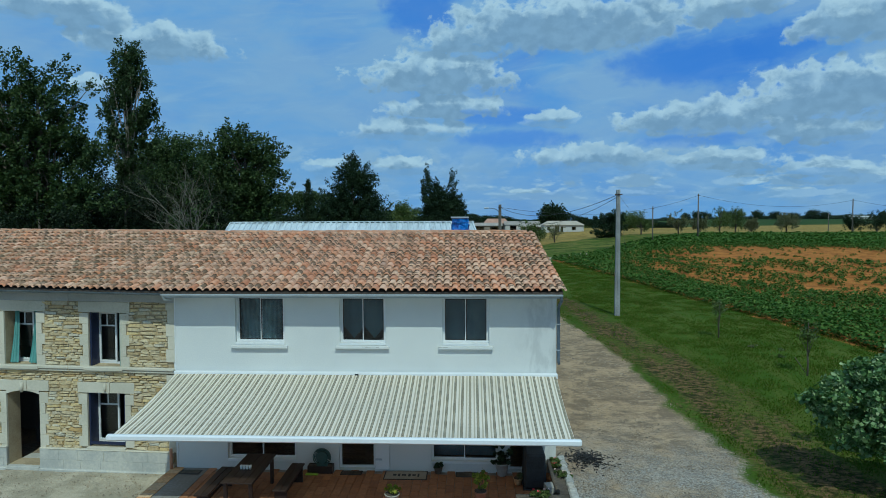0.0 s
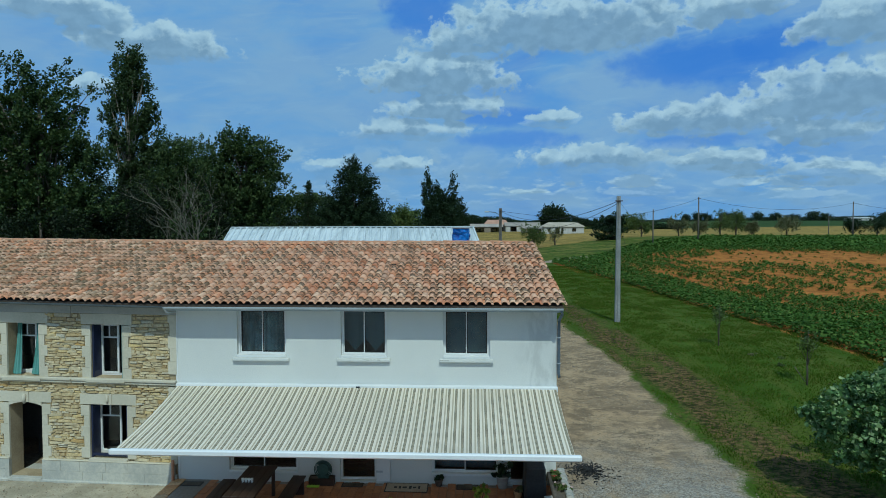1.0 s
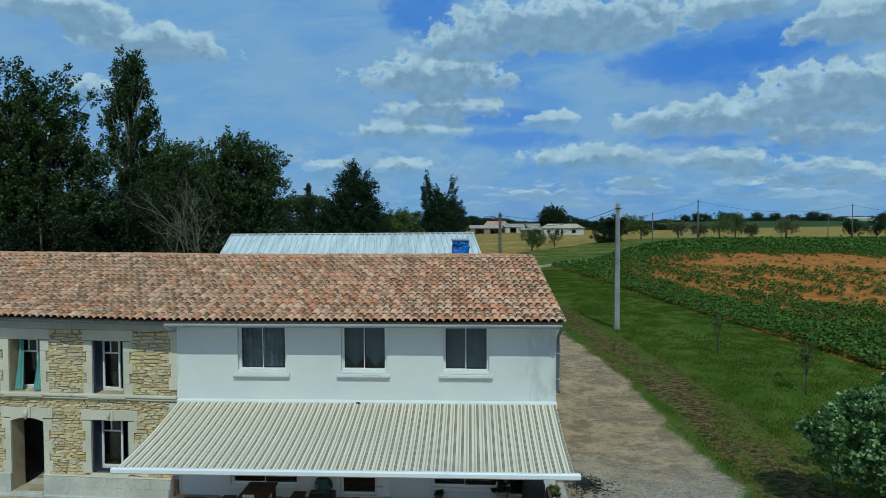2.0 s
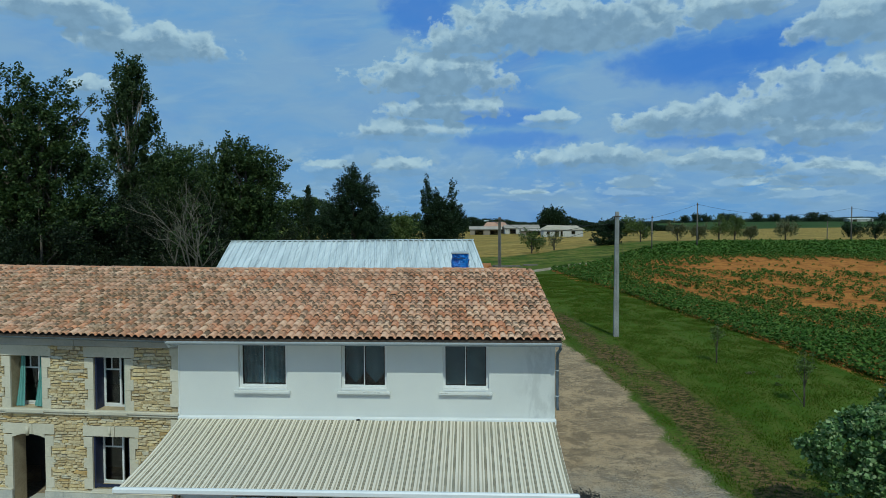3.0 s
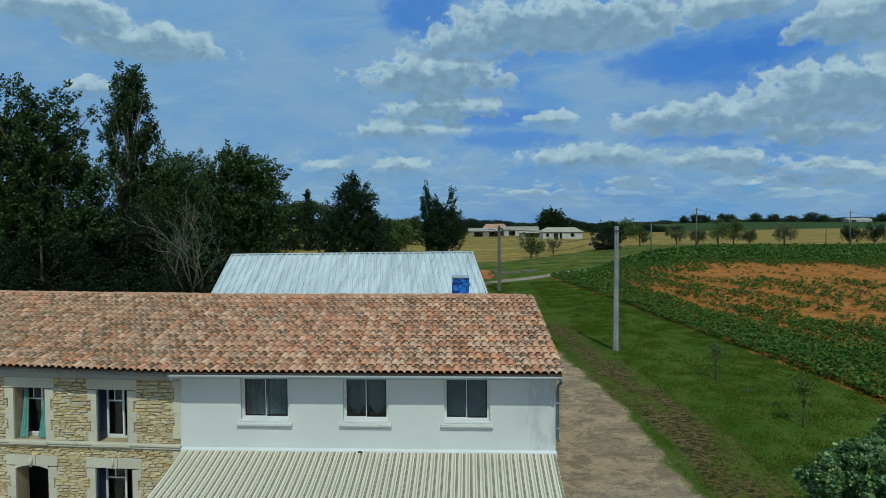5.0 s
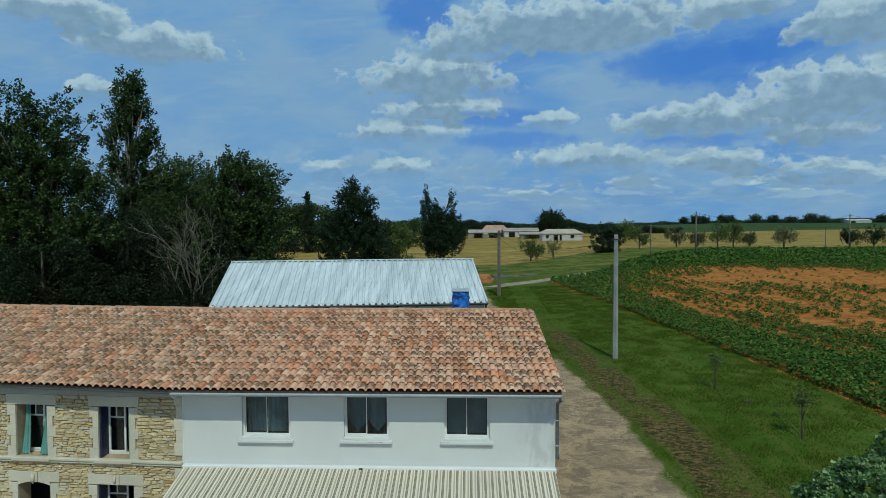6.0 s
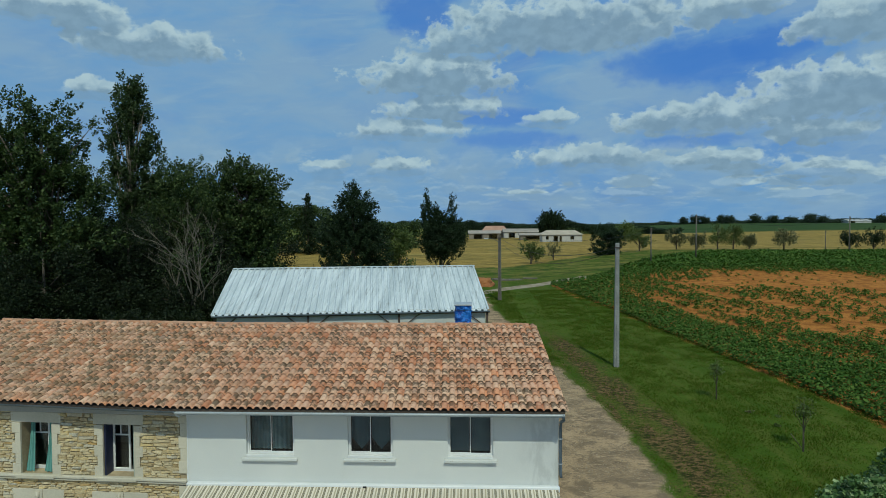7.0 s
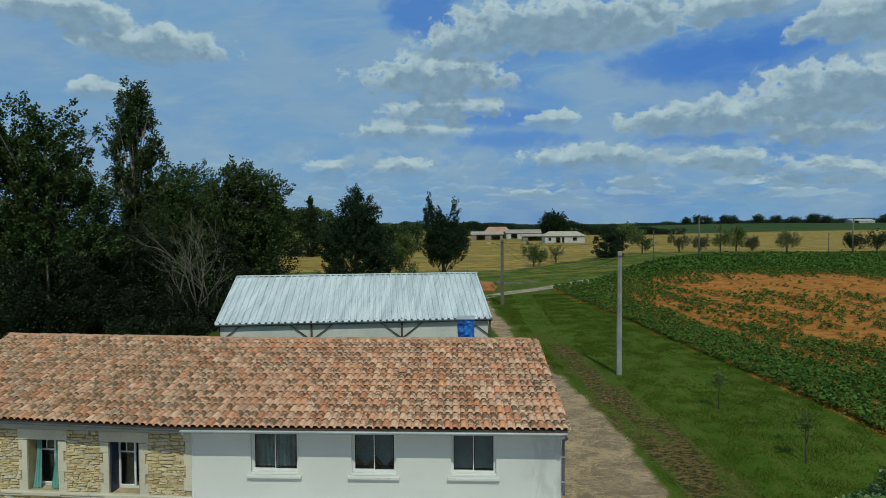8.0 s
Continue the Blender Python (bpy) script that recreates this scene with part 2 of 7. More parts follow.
def tile_material(name, joined, moss=0.0):
    n = Nodes(name)
    if joined:
        r = n.t.nodes.new("ShaderNodeNewGeometry").outputs["Random Per Island"]
    else:
        r = n.t.nodes.new("ShaderNodeObjectInfo").outputs["Random"]
    c = n.ramp(r, TILE_STOPS)
    p = n.world_pos()
    along = n.attr("along")
    pale = n.rng(n.noise(p, 5.0, 4, 0.6), 0.5, 0.7)
    c = n.mix(n.math("MULTIPLY", pale, 0.28), c, (0.74, 0.55, 0.41))
    # lichen plus painted lip shade in patches smaller than a tile, thickest on its upper half, of a strength that
    # differs from tile to tile
    r2 = n.math("FRACT", n.math("MULTIPLY", r, 17.3))
    patch = n.rng(n.noise(p, 6.0, 3, 0.6, 0.4), 0.36, 0.54)
    amount = n.rng(r2, 0.18, 0.66)
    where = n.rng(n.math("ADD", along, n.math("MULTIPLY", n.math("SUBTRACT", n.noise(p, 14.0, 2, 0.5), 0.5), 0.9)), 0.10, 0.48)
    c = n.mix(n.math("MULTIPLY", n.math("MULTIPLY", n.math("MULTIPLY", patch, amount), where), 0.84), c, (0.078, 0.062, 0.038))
    c = n.mix(n.math("MULTIPLY", n.rng(n.noise(p, 9.0, 4, 0.65), 0.50, 0.70), 0.45), c, (0.20, 0.140, 0.085))
    # shade under the next tile's lip, painted as a darker covered edge
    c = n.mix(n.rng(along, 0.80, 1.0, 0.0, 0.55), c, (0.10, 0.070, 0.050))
    wide = n.rng(n.noise(p, 0.45, 4, 0.6), 0.45, 0.65)
    c = n.mix(n.math("MULTIPLY", wide, 0.10), c, (0.20, 0.15, 0.11))
    if moss:
        old = n.rng(n.noise(p, 2.4, 5, 0.7, 0.4), 0.40, 0.62)
        sx = n.t.nodes.new("ShaderNodeSeparateXYZ")
        n.link(p, sx.inputs[0])
        old = n.math("MULTIPLY", old, n.rng(sx.outputs[0], -6.0, -14.0))
        c = n.mix(n.math("MULTIPLY", old, moss), c, (0.17, 0.135, 0.075))
    n.bump(n.noise(p, 40, 4, 0.6), 0.35, 0.006)
    return n.done(c, 0.88, 0.0, 0.25)


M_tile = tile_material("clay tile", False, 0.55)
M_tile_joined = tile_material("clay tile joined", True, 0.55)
M_ridge = per_piece("ridge tile", [(0, (0.58, 0.26, 0.13)), (0.5, (0.66, 0.37, 0.22)), (1, (0.56, 0.32, 0.21))], blotch=(0.16, 0.12, 0.09), blotch_amount=0.5)
M_mortar = surface("orange mortar", (0.42, 0.20, 0.11), (0.55, 0.30, 0.18), 1.5, 20, 0.95, 0.4)
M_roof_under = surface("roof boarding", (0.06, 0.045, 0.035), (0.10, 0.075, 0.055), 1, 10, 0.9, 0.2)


def white_render():
    """Rough white render with a grey weathered streak beside the corner downpipe and fine repairs."""
    n = Nodes("white render")
    p = n.world_pos()
    a, b = n.noise(p, 0.35, 5, 0.6), n.noise(p, 30.0, 4, 0.65)
    c = n.mix(n.rng(n.math("ADD", n.math("MULTIPLY", a, 0.6), n.math("MULTIPLY", b, 0.4)), 0.36, 0.64), (0.59, 0.605, 0.60), (0.67, 0.68, 0.655))
    s = n.rng(n.noise(n.mapped(p, (1, 1, 0.35)), 0.6, 6, 0.7, 0.6), 0.60, 0.78)
    c = n.mix(n.math("MULTIPLY", s, 0.6), c, (0.44, 0.45, 0.44))
    sx = n.t.nodes.new("ShaderNodeSeparateXYZ")
    n.link(p, sx.inputs[0])
    corner = n.rng(sx.outputs[0], -1.25, -0.55)
    patch = n.rng(n.noise(n.mapped(p, (2.2, 1, 0.8)), 1.3, 5, 0.65, 0.4), 0.42, 0.62)
    c = n.mix(n.math("MULTIPLY", n.math("MULTIPLY", corner, patch), 0.38), c, (0.36, 0.37, 0.37))
    chips = n.rng(n.noise(n.mapped(p, (1, 1, 2.5)), 5.0, 3, 0.7), 0.72, 0.76)
    c = n.mix(n.math("MULTIPLY", chips, 0.5), c, (0.40, 0.40, 0.38))
    n.bump(n.math("ADD", b, n.math("MULTIPLY", n.noise(p, 3.0, 3, 0.6), 1.5)), 0.3, 0.006)
    return n.done(c, 0.92)


M_white = white_render()
M_white_paint = surface("white lacquer", (0.66, 0.68, 0.69), (0.74, 0.75, 0.75), 1, 20, 0.4, 0.05)
M_alu = surface("white aluminium", (0.70, 0.72, 0.74), (0.78, 0.79, 0.80), 2, 25, 0.35, 0.03)
M_zinc = surface("zinc gutter", (0.10, 0.13, 0.16), (0.17, 0.20, 0.23), 1.5, 15, 0.45, 0.08, metal=0.6)
M_zinc_light = surface("pale gutter", (0.38, 0.42, 0.46), (0.48, 0.52, 0.55), 1.5, 15, 0.5, 0.08, metal=0.2)
M_dressed = surface("dressed limestone", (0.50, 0.465, 0.365), (0.61, 0.565, 0.455), 0.8, 18, 0.92, 0.3, 0.006, stain=(0.33, 0.31, 0.27))
M_plinth = surface("plinth limestone", (0.40, 0.40, 0.37), (0.56, 0.54, 0.47), 1.1, 14, 0.92, 0.35, 0.01, stain=(0.30, 0.29, 0.26), stain_at=0.58)
M_frieze = surface("grey cornice render", (0.36, 0.36, 0.34), (0.45, 0.44, 0.41), 0.7, 20, 0.92, 0.25)
M_joint = surface("lime mortar", (0.30, 0.235, 0.14), (0.44, 0.36, 0.23), 2.0, 25, 0.95, 0.5)
RUBBLE_STOPS = [(0, (0.48, 0.36, 0.18)), (0.2, (0.64, 0.52, 0.31)), (0.4, (0.70, 0.60, 0.39)), (0.6, (0.57, 0.47, 0.29)), (0.75, (0.72, 0.56, 0.27)),
                (0.88, (0.62, 0.60, 0.50)), (1.0, (0.52, 0.35, 0.13))]
M_rubble = per_piece("rubble stone", RUBBLE_STOPS, 0.93, False, 16, 0.6)
M_rubble_joined = per_piece("rubble stone joined", RUBBLE_STOPS, 0.93, True, 16, 0.6)
# inner walls and floors near black: the rooms' dimness is put into their colour
M_dark_room = surface("room walls with painted dimness", (0.055, 0.055, 0.055), (0.085, 0.085, 0.08), 0.5, 10, 0.95, 0.0)
M_navy = surface("navy shutter paint", (0.010, 0.015, 0.045), (0.018, 0.025, 0.07), 1, 14, 0.5, 0.1)
M_teal = surface("teal curtain cloth", (0.10, 0.26, 0.24), (0.18, 0.38, 0.35), 2, 40, 0.95, 0.2)
M_teal_shutter = surface("faded green shutter", (0.22, 0.30, 0.26), (0.30, 0.38, 0.33), 1, 14, 0.6, 0.1)
M_curtain_dark = surface("grey blue curtain cloth", (0.065, 0.110, 0.135), (0.20, 0.30, 0.34), 2, 40, 0.95, 0.2)
M_net = surface("grey net blind", (0.068, 0.112, 0.140), (0.105, 0.162, 0.195), 2, 60, 0.95, 0.2)
M_black = surface("black rubber", (0.012, 0.012, 0.013), (0.03, 0.03, 0.03), 2, 20, 0.7, 0.1)
# the darker blue of the tarpaulin paints in shade of its crumples
M_tarp = surface("blue tarpaulin", (0.004, 0.045, 0.30), (0.035, 0.22, 0.72), 3.5, 9, 0.38, 1.0, 0.07)
M_concrete_pole = surface("pole concrete", (0.22, 0.225, 0.225), (0.36, 0.36, 0.35), 0.9, 14, 0.9, 0.2)
M_wood_pole = surface("grey pole timber", (0.10, 0.09, 0.075), (0.18, 0.16, 0.14), 1.2, 14, 0.9, 0.3)
M_cable = surface("black cable", (0.015, 0.015, 0.017), (0.03, 0.03, 0.03), 2, 20, 0.6, 0.0)
M_steel_dark = surface("rusty dark steel", (0.05, 0.035, 0.03), (0.10, 0.07, 0.055), 2, 20, 0.7, 0.2)
M_bark_pale = surface("pale bark", (0.12, 0.105, 0.085), (0.24, 0.21, 0.17), 3, 18, 0.95, 0.5, 0.03, stretch=(1, 1, 0.3))
M_bark = surface("bark", (0.055, 0.045, 0.035), (0.13, 0.11, 0.085), 3, 18, 0.95, 0.6, 0.03, stretch=(1, 1, 0.3))
M_twig = surface("bare grey twig", (0.095, 0.083, 0.065), (0.20, 0.175, 0.135), 3, 18, 0.95, 0.3)


def glass_material(name, tint=(0.9, 0.95, 0.95)):
    n = Nodes(name)
    n.b.inputs["Transmission Weight"].default_value = 1.0
    n.b.inputs["IOR"].default_value = 1.45
    return n.done(tint, 0.02)


M_glass = glass_material("window glass")


def leaf_material(name, stops, back=(0.16, 0.22, 0.04), translucent=0.25, rough=0.55, spec=0.18):
    n = Nodes(name)
    r = n.t.nodes.new("ShaderNodeNewGeometry").outputs["Random Per Island"]
    c = n.ramp(r, stops)
    big = n.rng(n.noise(n.world_pos(), 0.35, 3, 0.6), 0.35, 0.65)
    c = n.mix(n.math("MULTIPLY", big, 0.3), c, stops[0][1])
    tr = n.t.nodes.new("ShaderNodeBsdfTranslucent")
    tr.inputs["Color"].default_value = (*back, 1)
    ms = n.t.nodes.new("ShaderNodeMixShader")
    ms.inputs["Fac"].default_value = translucent
    n.done(c, rough, 0.0, spec)
    n.link(n.b.outputs[0], ms.inputs[1])
    n.link(tr.outputs[0], ms.inputs[2])
    n.link(ms.outputs[0], n.t.nodes["Material Output"].inputs["Surface"])
    return n.m


M_leaf_wood = leaf_material("wood leaf", [(0, (0.018, 0.034, 0.011)), (0.5, (0.042, 0.070, 0.022)), (1, (0.125, 0.165, 0.058))], (0.07, 0.11, 0.02), 0.2)
M_leaf_poplar = leaf_material("poplar leaf", [(0, (0.028, 0.048, 0.018)), (0.5, (0.048, 0.078, 0.030)), (1, (0.10, 0.13, 0.06))], (0.08, 0.12, 0.03), 0.25)
M_leaf_dark = leaf_material("dark crown leaf", [(0, (0.012, 0.024, 0.012)), (0.5, (0.022, 0.040, 0.018)), (1, (0.040, 0.062, 0.024))], (0.04, 0.07, 0.02), 0.15)
# lighter, greyer greens: the haze over distant woods is mixed into the leaf colour
M_leaf_far_haze = leaf_material("far crown leaf with haze tint", [(0, (0.024, 0.040, 0.024)), (0.5, (0.040, 0.060, 0.034)), (1, (0.062, 0.086, 0.046))], (0.05, 0.08, 0.03), 0.15)
M_leaf_orchard = leaf_material("orchard leaf", [(0, (0.060, 0.095, 0.024)), (0.5, (0.105, 0.145, 0.040)), (1, (0.190, 0.215, 0.070))], (0.10, 0.14, 0.04), 0.25)
M_leaf_grey = leaf_material("dry grey leaf", [(0, (0.100, 0.112, 0.048)), (0.5, (0.155, 0.160, 0.072)), (1, (0.235, 0.215, 0.110))], (0.12, 0.12, 0.06), 0.2)
M_leaf_big = leaf_material("mulberry leaf", [(0, (0.045, 0.095, 0.028)), (0.35, (0.10, 0.18, 0.055)), (0.7, (0.22, 0.33, 0.12)), (1, (0.42, 0.50, 0.26))], (0.10, 0.18, 0.03), 0.18, 0.5, 0.2)
M_crop = leaf_material("field crop leaf", [(0, (0.036, 0.082, 0.014)), (0.5, (0.070, 0.136, 0.024)), (1, (0.155, 0.225, 0.050))], (0.07, 0.15, 0.02), 0.2, 0.75, 0.06)
# greens taken down to near black, the wood's inner shade painted into the leaves
M_leaf_under_shade = leaf_material("undergrowth leaf with painted shade", [(0, (0.008, 0.014, 0.007)), (0.5, (0.014, 0.023, 0.010)), (1, (0.036, 0.050, 0.020))], (0.03, 0.05, 0.01), 0.12)
M_grass = leaf_material("grass blade", [(0, (0.050, 0.092, 0.009)), (0.5, (0.076, 0.126, 0.015)), (0.85, (0.122, 0.150, 0.023)), (1, (0.22, 0.165, 0.065))], (0.07, 0.16, 0.01), 0.2, 0.9, 0.03)


# ---- builders ----
def mesh_of(name, bm, material, smooth=False):
    me = bpy.data.meshes.new(name)
    bm.normal_update()
    bm.to_mesh(me)
    bm.free()
    for m in (material if isinstance(material, (list, tuple)) else [material]):
        me.materials.append(m)
    if smooth:
        me.shade_smooth()
    return me


def part(name, bm, material, parent=None, label="", smooth=False):
    """One bmesh as ONE mesh object, under a thing or a part."""
    ob = new(name, mesh_of(name, bm, material, smooth))
    ob.parent = parent
    if label:
        ob["label"] = label
    return ob


def thing(name, label, category, at=(0, 0, 0), turn=0.0, group="", kind=""):
    ob = new(name)
    ob.empty_display_size = 0.2
    ob.matrix_world = pose(*at, 0, 0, turn)
    return tagged(ob, label, category, group, kind)


def box(bm, x0, x1, y0, y1, z0, z1, bevel=0.0, m=None):
    got = bmesh.ops.create_cube(bm, size=1.0)
    vs = got["verts"]
    bmesh.ops.scale(bm, vec=(x1 - x0, y1 - y0, z1 - z0), verts=vs)
    bmesh.ops.translate(bm, vec=((x0 + x1) / 2, (y0 + y1) / 2, (z0 + z1) / 2), verts=vs)
    if bevel:
        es = list({e for v in vs for e in v.link_edges})
        vs = bmesh.ops.bevel(bm, geom=es, offset=bevel, segments=1, affect="EDGES", profile=0.5)["verts"]
    if m is not None:
        bmesh.ops.transform(bm, matrix=m, verts=[v for v in vs if v.is_valid])
    return vs


def boxed(*args, **kw):
    bm = bmesh.new()
    box(bm, *args, **kw)
    return bm


def tube(bm, pts, radii, sides=6, closed=True):
    """A tapered tube along points."""
    rings = []
    pts = [Vector(p) for p in pts]
    for i, p in enumerate(pts):
        d = (pts[min(i + 1, len(pts) - 1)] - pts[max(i - 1, 0)]).normalized()
        a = d.cross(Vector((0, 0, 1)) if abs(d.z) < 0.9 else Vector((1, 0, 0))).normalized()
        b = d.cross(a)
        r = radii[i] if isinstance(radii, (list, tuple)) else radii
        rings.append([bm.verts.new(p + a * (r * math.cos(k * math.tau / sides)) + b * (r * math.sin(k * math.tau / sides))) for k in range(sides)])
    for r0, r1 in zip(rings, rings[1:]):
        for k in range(sides):
            bm.faces.new((r0[k], r0[(k + 1) % sides], r1[(k + 1) % sides], r1[k])).smooth = True
    if closed:
        bm.faces.new(rings[0][::-1])
        bm.faces.new(rings[-1])


def tubed(pts, radii, sides=6):
    bm = bmesh.new()
    tube(bm, pts, radii, sides)
    return bm


def wall_cells(bm, x0, x1, z0, z1, y0, y1, openings=()):
    """A wall along x, y0 to y1 thick, with openings (xa, xb, za, zb) right through it: one connected shell."""
    xs = sorted({x0, x1, *(v for o in openings for v in o[:2] if x0 < v < x1)})
    zs = sorted({z0, z1, *(v for o in openings for v in o[2:] if z0 < v < z1)})
    made = {}

    def vert(i, k, y):
        key = (i, k, y)
        if key not in made:
            made[key] = bm.verts.new((xs[i], y, zs[k]))
        return made[key]

    def solid(i, k):
        if not (0 <= i < len(xs) - 1 and 0 <= k < len(zs) - 1):
            return False
        mx, mz = (xs[i] + xs[i + 1]) / 2, (zs[k] + zs[k + 1]) / 2
        return not any(o[0] < mx < o[1] and o[2] < mz < o[3] for o in openings)

    for i in range(len(xs) - 1):
        for k in range(len(zs) - 1):
            if not solid(i, k):
                continue
            bm.faces.new((vert(i, k, y0), vert(i + 1, k, y0), vert(i + 1, k + 1, y0), vert(i, k + 1, y0)))
            bm.faces.new((vert(i, k + 1, y1), vert(i + 1, k + 1, y1), vert(i + 1, k, y1), vert(i, k, y1)))
            for di, dk, ends in ((-1, 0, ((i, k), (i, k + 1))), (1, 0, ((i + 1, k + 1), (i + 1, k))), (0, -1, ((i + 1, k), (i, k))), (0, 1, ((i, k + 1), (i + 1, k + 1)))):
                if not solid(i + di, k + dk):
                    (a, c), (d, e) = ends
                    bm.faces.new((vert(a, c, y1), vert(a, c, y0), vert(d, e, y0), vert(d, e, y1)))


def quads_mesh(name, quads, material):
    """A mesh of loose quads from an array (n, 4, 3)."""
    n = len(quads)
    me = bpy.data.meshes.new(name)
    me.vertices.add(n * 4)
    me.vertices.foreach_set("co", np.ascontiguousarray(quads, dtype=np.float32).ravel())
    me.loops.add(n * 4)
    me.loops.foreach_set("vertex_index", np.arange(n * 4, dtype=np.int32))
    me.polygons.add(n)
    me.polygons.foreach_set("loop_start", np.arange(n, dtype=np.int32) * 4)
    me.update(calc_edges=True)
    me.validate()
    me.materials.append(material)
    return me


def S(a, b, v):
    t = np.clip((np.asarray(v, dtype=float) - a) / (b - a), 0, 1)
    return t * t * (3 - 2 * t)


def ground_z(x, y):
    """Height of the land: level at the house, a low rise in the field, a far rise beyond."""
    z = 1.0 * S(-2, 22, y) + 0.25 * S(4, 12, x) * S(-2, 9, y) * (1 - S(10, 24, y))
    z = z + 0.3 * S(25, 60, y) + 2.2 * S(22, 100, y) * S(-2, 34, x) * (1 - S(120, 270, y) * 0.9) - 1.0 * S(130, 260, y)
    z = z - 40 * S(680, 1900, y)
    return z + 3.3 * S(220, 520, y) * S(100, 230, x)


def gz(x, y):
    return float(ground_z(x, y))


RNG = np.random.default_rng(7)
_lattice = RNG.random((64, 64))


def vnoise(x, y, scale, octaves=3):
    """Smooth value noise in the plane, 0 to 1."""
    total, weight = 0.0, 0.0
    for o in range(octaves):
        f = scale * 2 ** o
        u, w = np.asarray(x) * f + 11.3 * o, np.asarray(y) * f + 5.7 * o
        iu, iw = np.floor(u).astype(int), np.floor(w).astype(int)
        fu, fw = u - iu, w - iw
        fu, fw = fu * fu * (3 - 2 * fu), fw * fw * (3 - 2 * fw)
        a, b = _lattice[iu % 64, iw % 64], _lattice[(iu + 1) % 64, iw % 64]
        c, d = _lattice[iu % 64, (iw + 1) % 64], _lattice[(iu + 1) % 64, (iw + 1) % 64]
        total = total + 0.5 ** o * (a + (b - a) * fu + (c - a) * fw + (a - b - c + d) * fu * fw)
        weight += 0.5 ** o
    return total / weight


# ---- ground ----
def drive_right(y):
    """x of the driveway's grass edge."""
    return np.interp(y, [-30, -0.7, 4.2, 9.8, 15, 19, 24, 28, 34, 41, 51, 60], [8.2, 5.25, 5.05, 4.6, 4.0, 3.3, 2.2, 1.6, 1.15, 0.5, -0.4, -1.2])


def drive_left(y):
    return np.interp(y, [-30, 0, 10, 20, 34, 44, 56], [-40, -40, -1.0, -0.4, -0.2, -1.5, -4.0])


def field_front(y):
    """x of the crop field's edge along the lawn."""
    return np.interp(y, [0, 11.9, 17.2, 25.8, 42, 64, 70], [17.4, 16.4, 15.6, 14.5, 12.0, 8.1, 9.5])


def field_back(x):
    """y of the crop field's far edge."""
    return np.interp(x, [8, 14, 29, 42, 75, 200], [66, 70, 91, 104, 105, 106])


def bare_amount(x, y):
    """How bare the field is: an orange patch of thin growth in its middle, with sparse rows towards the lawn."""
    core = 0.94 * np.exp(-(((x - 38) / 17) ** 2 + ((y - 60) / 10.5) ** 2) ** 1.6)
    tongue = 0.62 * np.exp(-(((x - 24.5) / 6) ** 2 + ((y - 57) / 8) ** 2) ** 1.4)
    sparse = 0.56 * np.exp(-(((x - 31 - (y - 46) * 0.4) / 15) ** 2 + ((y - 43) / 14) ** 2) ** 1.8)
    near = 0.52 * np.exp(-(((x - 17.5 - (y - 50) * -0.2) / 3.0) ** 2 + ((y - 48) / 11) ** 2) ** 1.5)
    total = np.maximum(np.maximum(core, tongue), np.maximum(sparse, near))
    off = x - field_front(y)
    bend = (vnoise(x, y, 0.09, 2) - 0.5) * 2.4
    furrow = sum(a * np.exp(-((off - o - bend) / w) ** 2) * S(lo - 8, lo + 6, y) * S(hi + 8, hi - 6, y)
                 for o, w, a, lo, hi in ((6.3, 0.65, 0.80, 26, 56), (8.6, 0.5, 0.62, 22, 46), (11.4, 0.7, 0.70, 24, 50), (14.6, 0.6, 0.60, 24, 48)))
    total = np.maximum(total * (0.25 + 0.75 * S(3.2, 6.2, off)), np.minimum(furrow * (0.45 + vnoise(x, y, 0.35, 2) * 1.1), 0.95))
    return np.clip(total * 1.18 + ((vnoise(x, y, 0.20, 2) - 0.5) * 0.7 + (vnoise(off * 1.1, y * 0.22, 1.0, 2) - 0.5) * 1.3) * np.minimum(1, total * 2.2) - 0.04, 0, 1)


def in_field(x, y):
    return (x > field_front(y)) & (y < field_back(x)) & (y > -40)


def grid_axis(fine0, fine1, step, low, high, grow=1.12):
    mid = list(np.arange(fine0, fine1, step))
    up, s = [fine1], step
    while up[-1] < high:
        s *= grow
        up.append(up[-1] + s)
    down, s = [], step
    v = fine0
    while v > low:
        s *= grow
        v -= s
        down.append(v)
    return np.array(down[::-1] + mid + up)


gx = grid_axis(-20, 26, 0.28, -3800, 3800)
gy = grid_axis(-10, 76, 0.28, -600, 4200)
GX, GY = np.meshgrid(gx, gy, indexing="ij")
near = (np.abs(GX) < 60) & (GY < 110)
GZ = ground_z(GX, GY) + np.where(near, (vnoise(GX, GY, 1.4, 2) - 0.5) * 0.05 * S(-12, -9, GY) * S(4.0, 7.0, np.abs(GX + 5)), 0)
GZ = np.where((GX > -21) & (GX < 0.6) & (GY > -6) & (GY < 10), np.minimum(GZ, ground_z(GX, GY)) - 0.02, GZ)
ni, nj = GX.shape
me = bpy.data.meshes.new("ground")
idx = np.arange(ni * nj).reshape(ni, nj)
faces = np.stack([idx[:-1, :-1], idx[1:, :-1], idx[1:, 1:], idx[:-1, 1:]], -1).reshape(-1, 4)
me.vertices.add(ni * nj)
me.vertices.foreach_set("co", np.stack([GX, GY, GZ], -1).astype(np.float32).ravel())
me.loops.add(faces.size)
me.loops.foreach_set("vertex_index", faces.astype(np.int32).ravel())
me.polygons.add(len(faces))
me.polygons.foreach_set("loop_start", np.arange(len(faces), dtype=np.int32) * 4)
me.update(calc_edges=True)
me.shade_smooth()

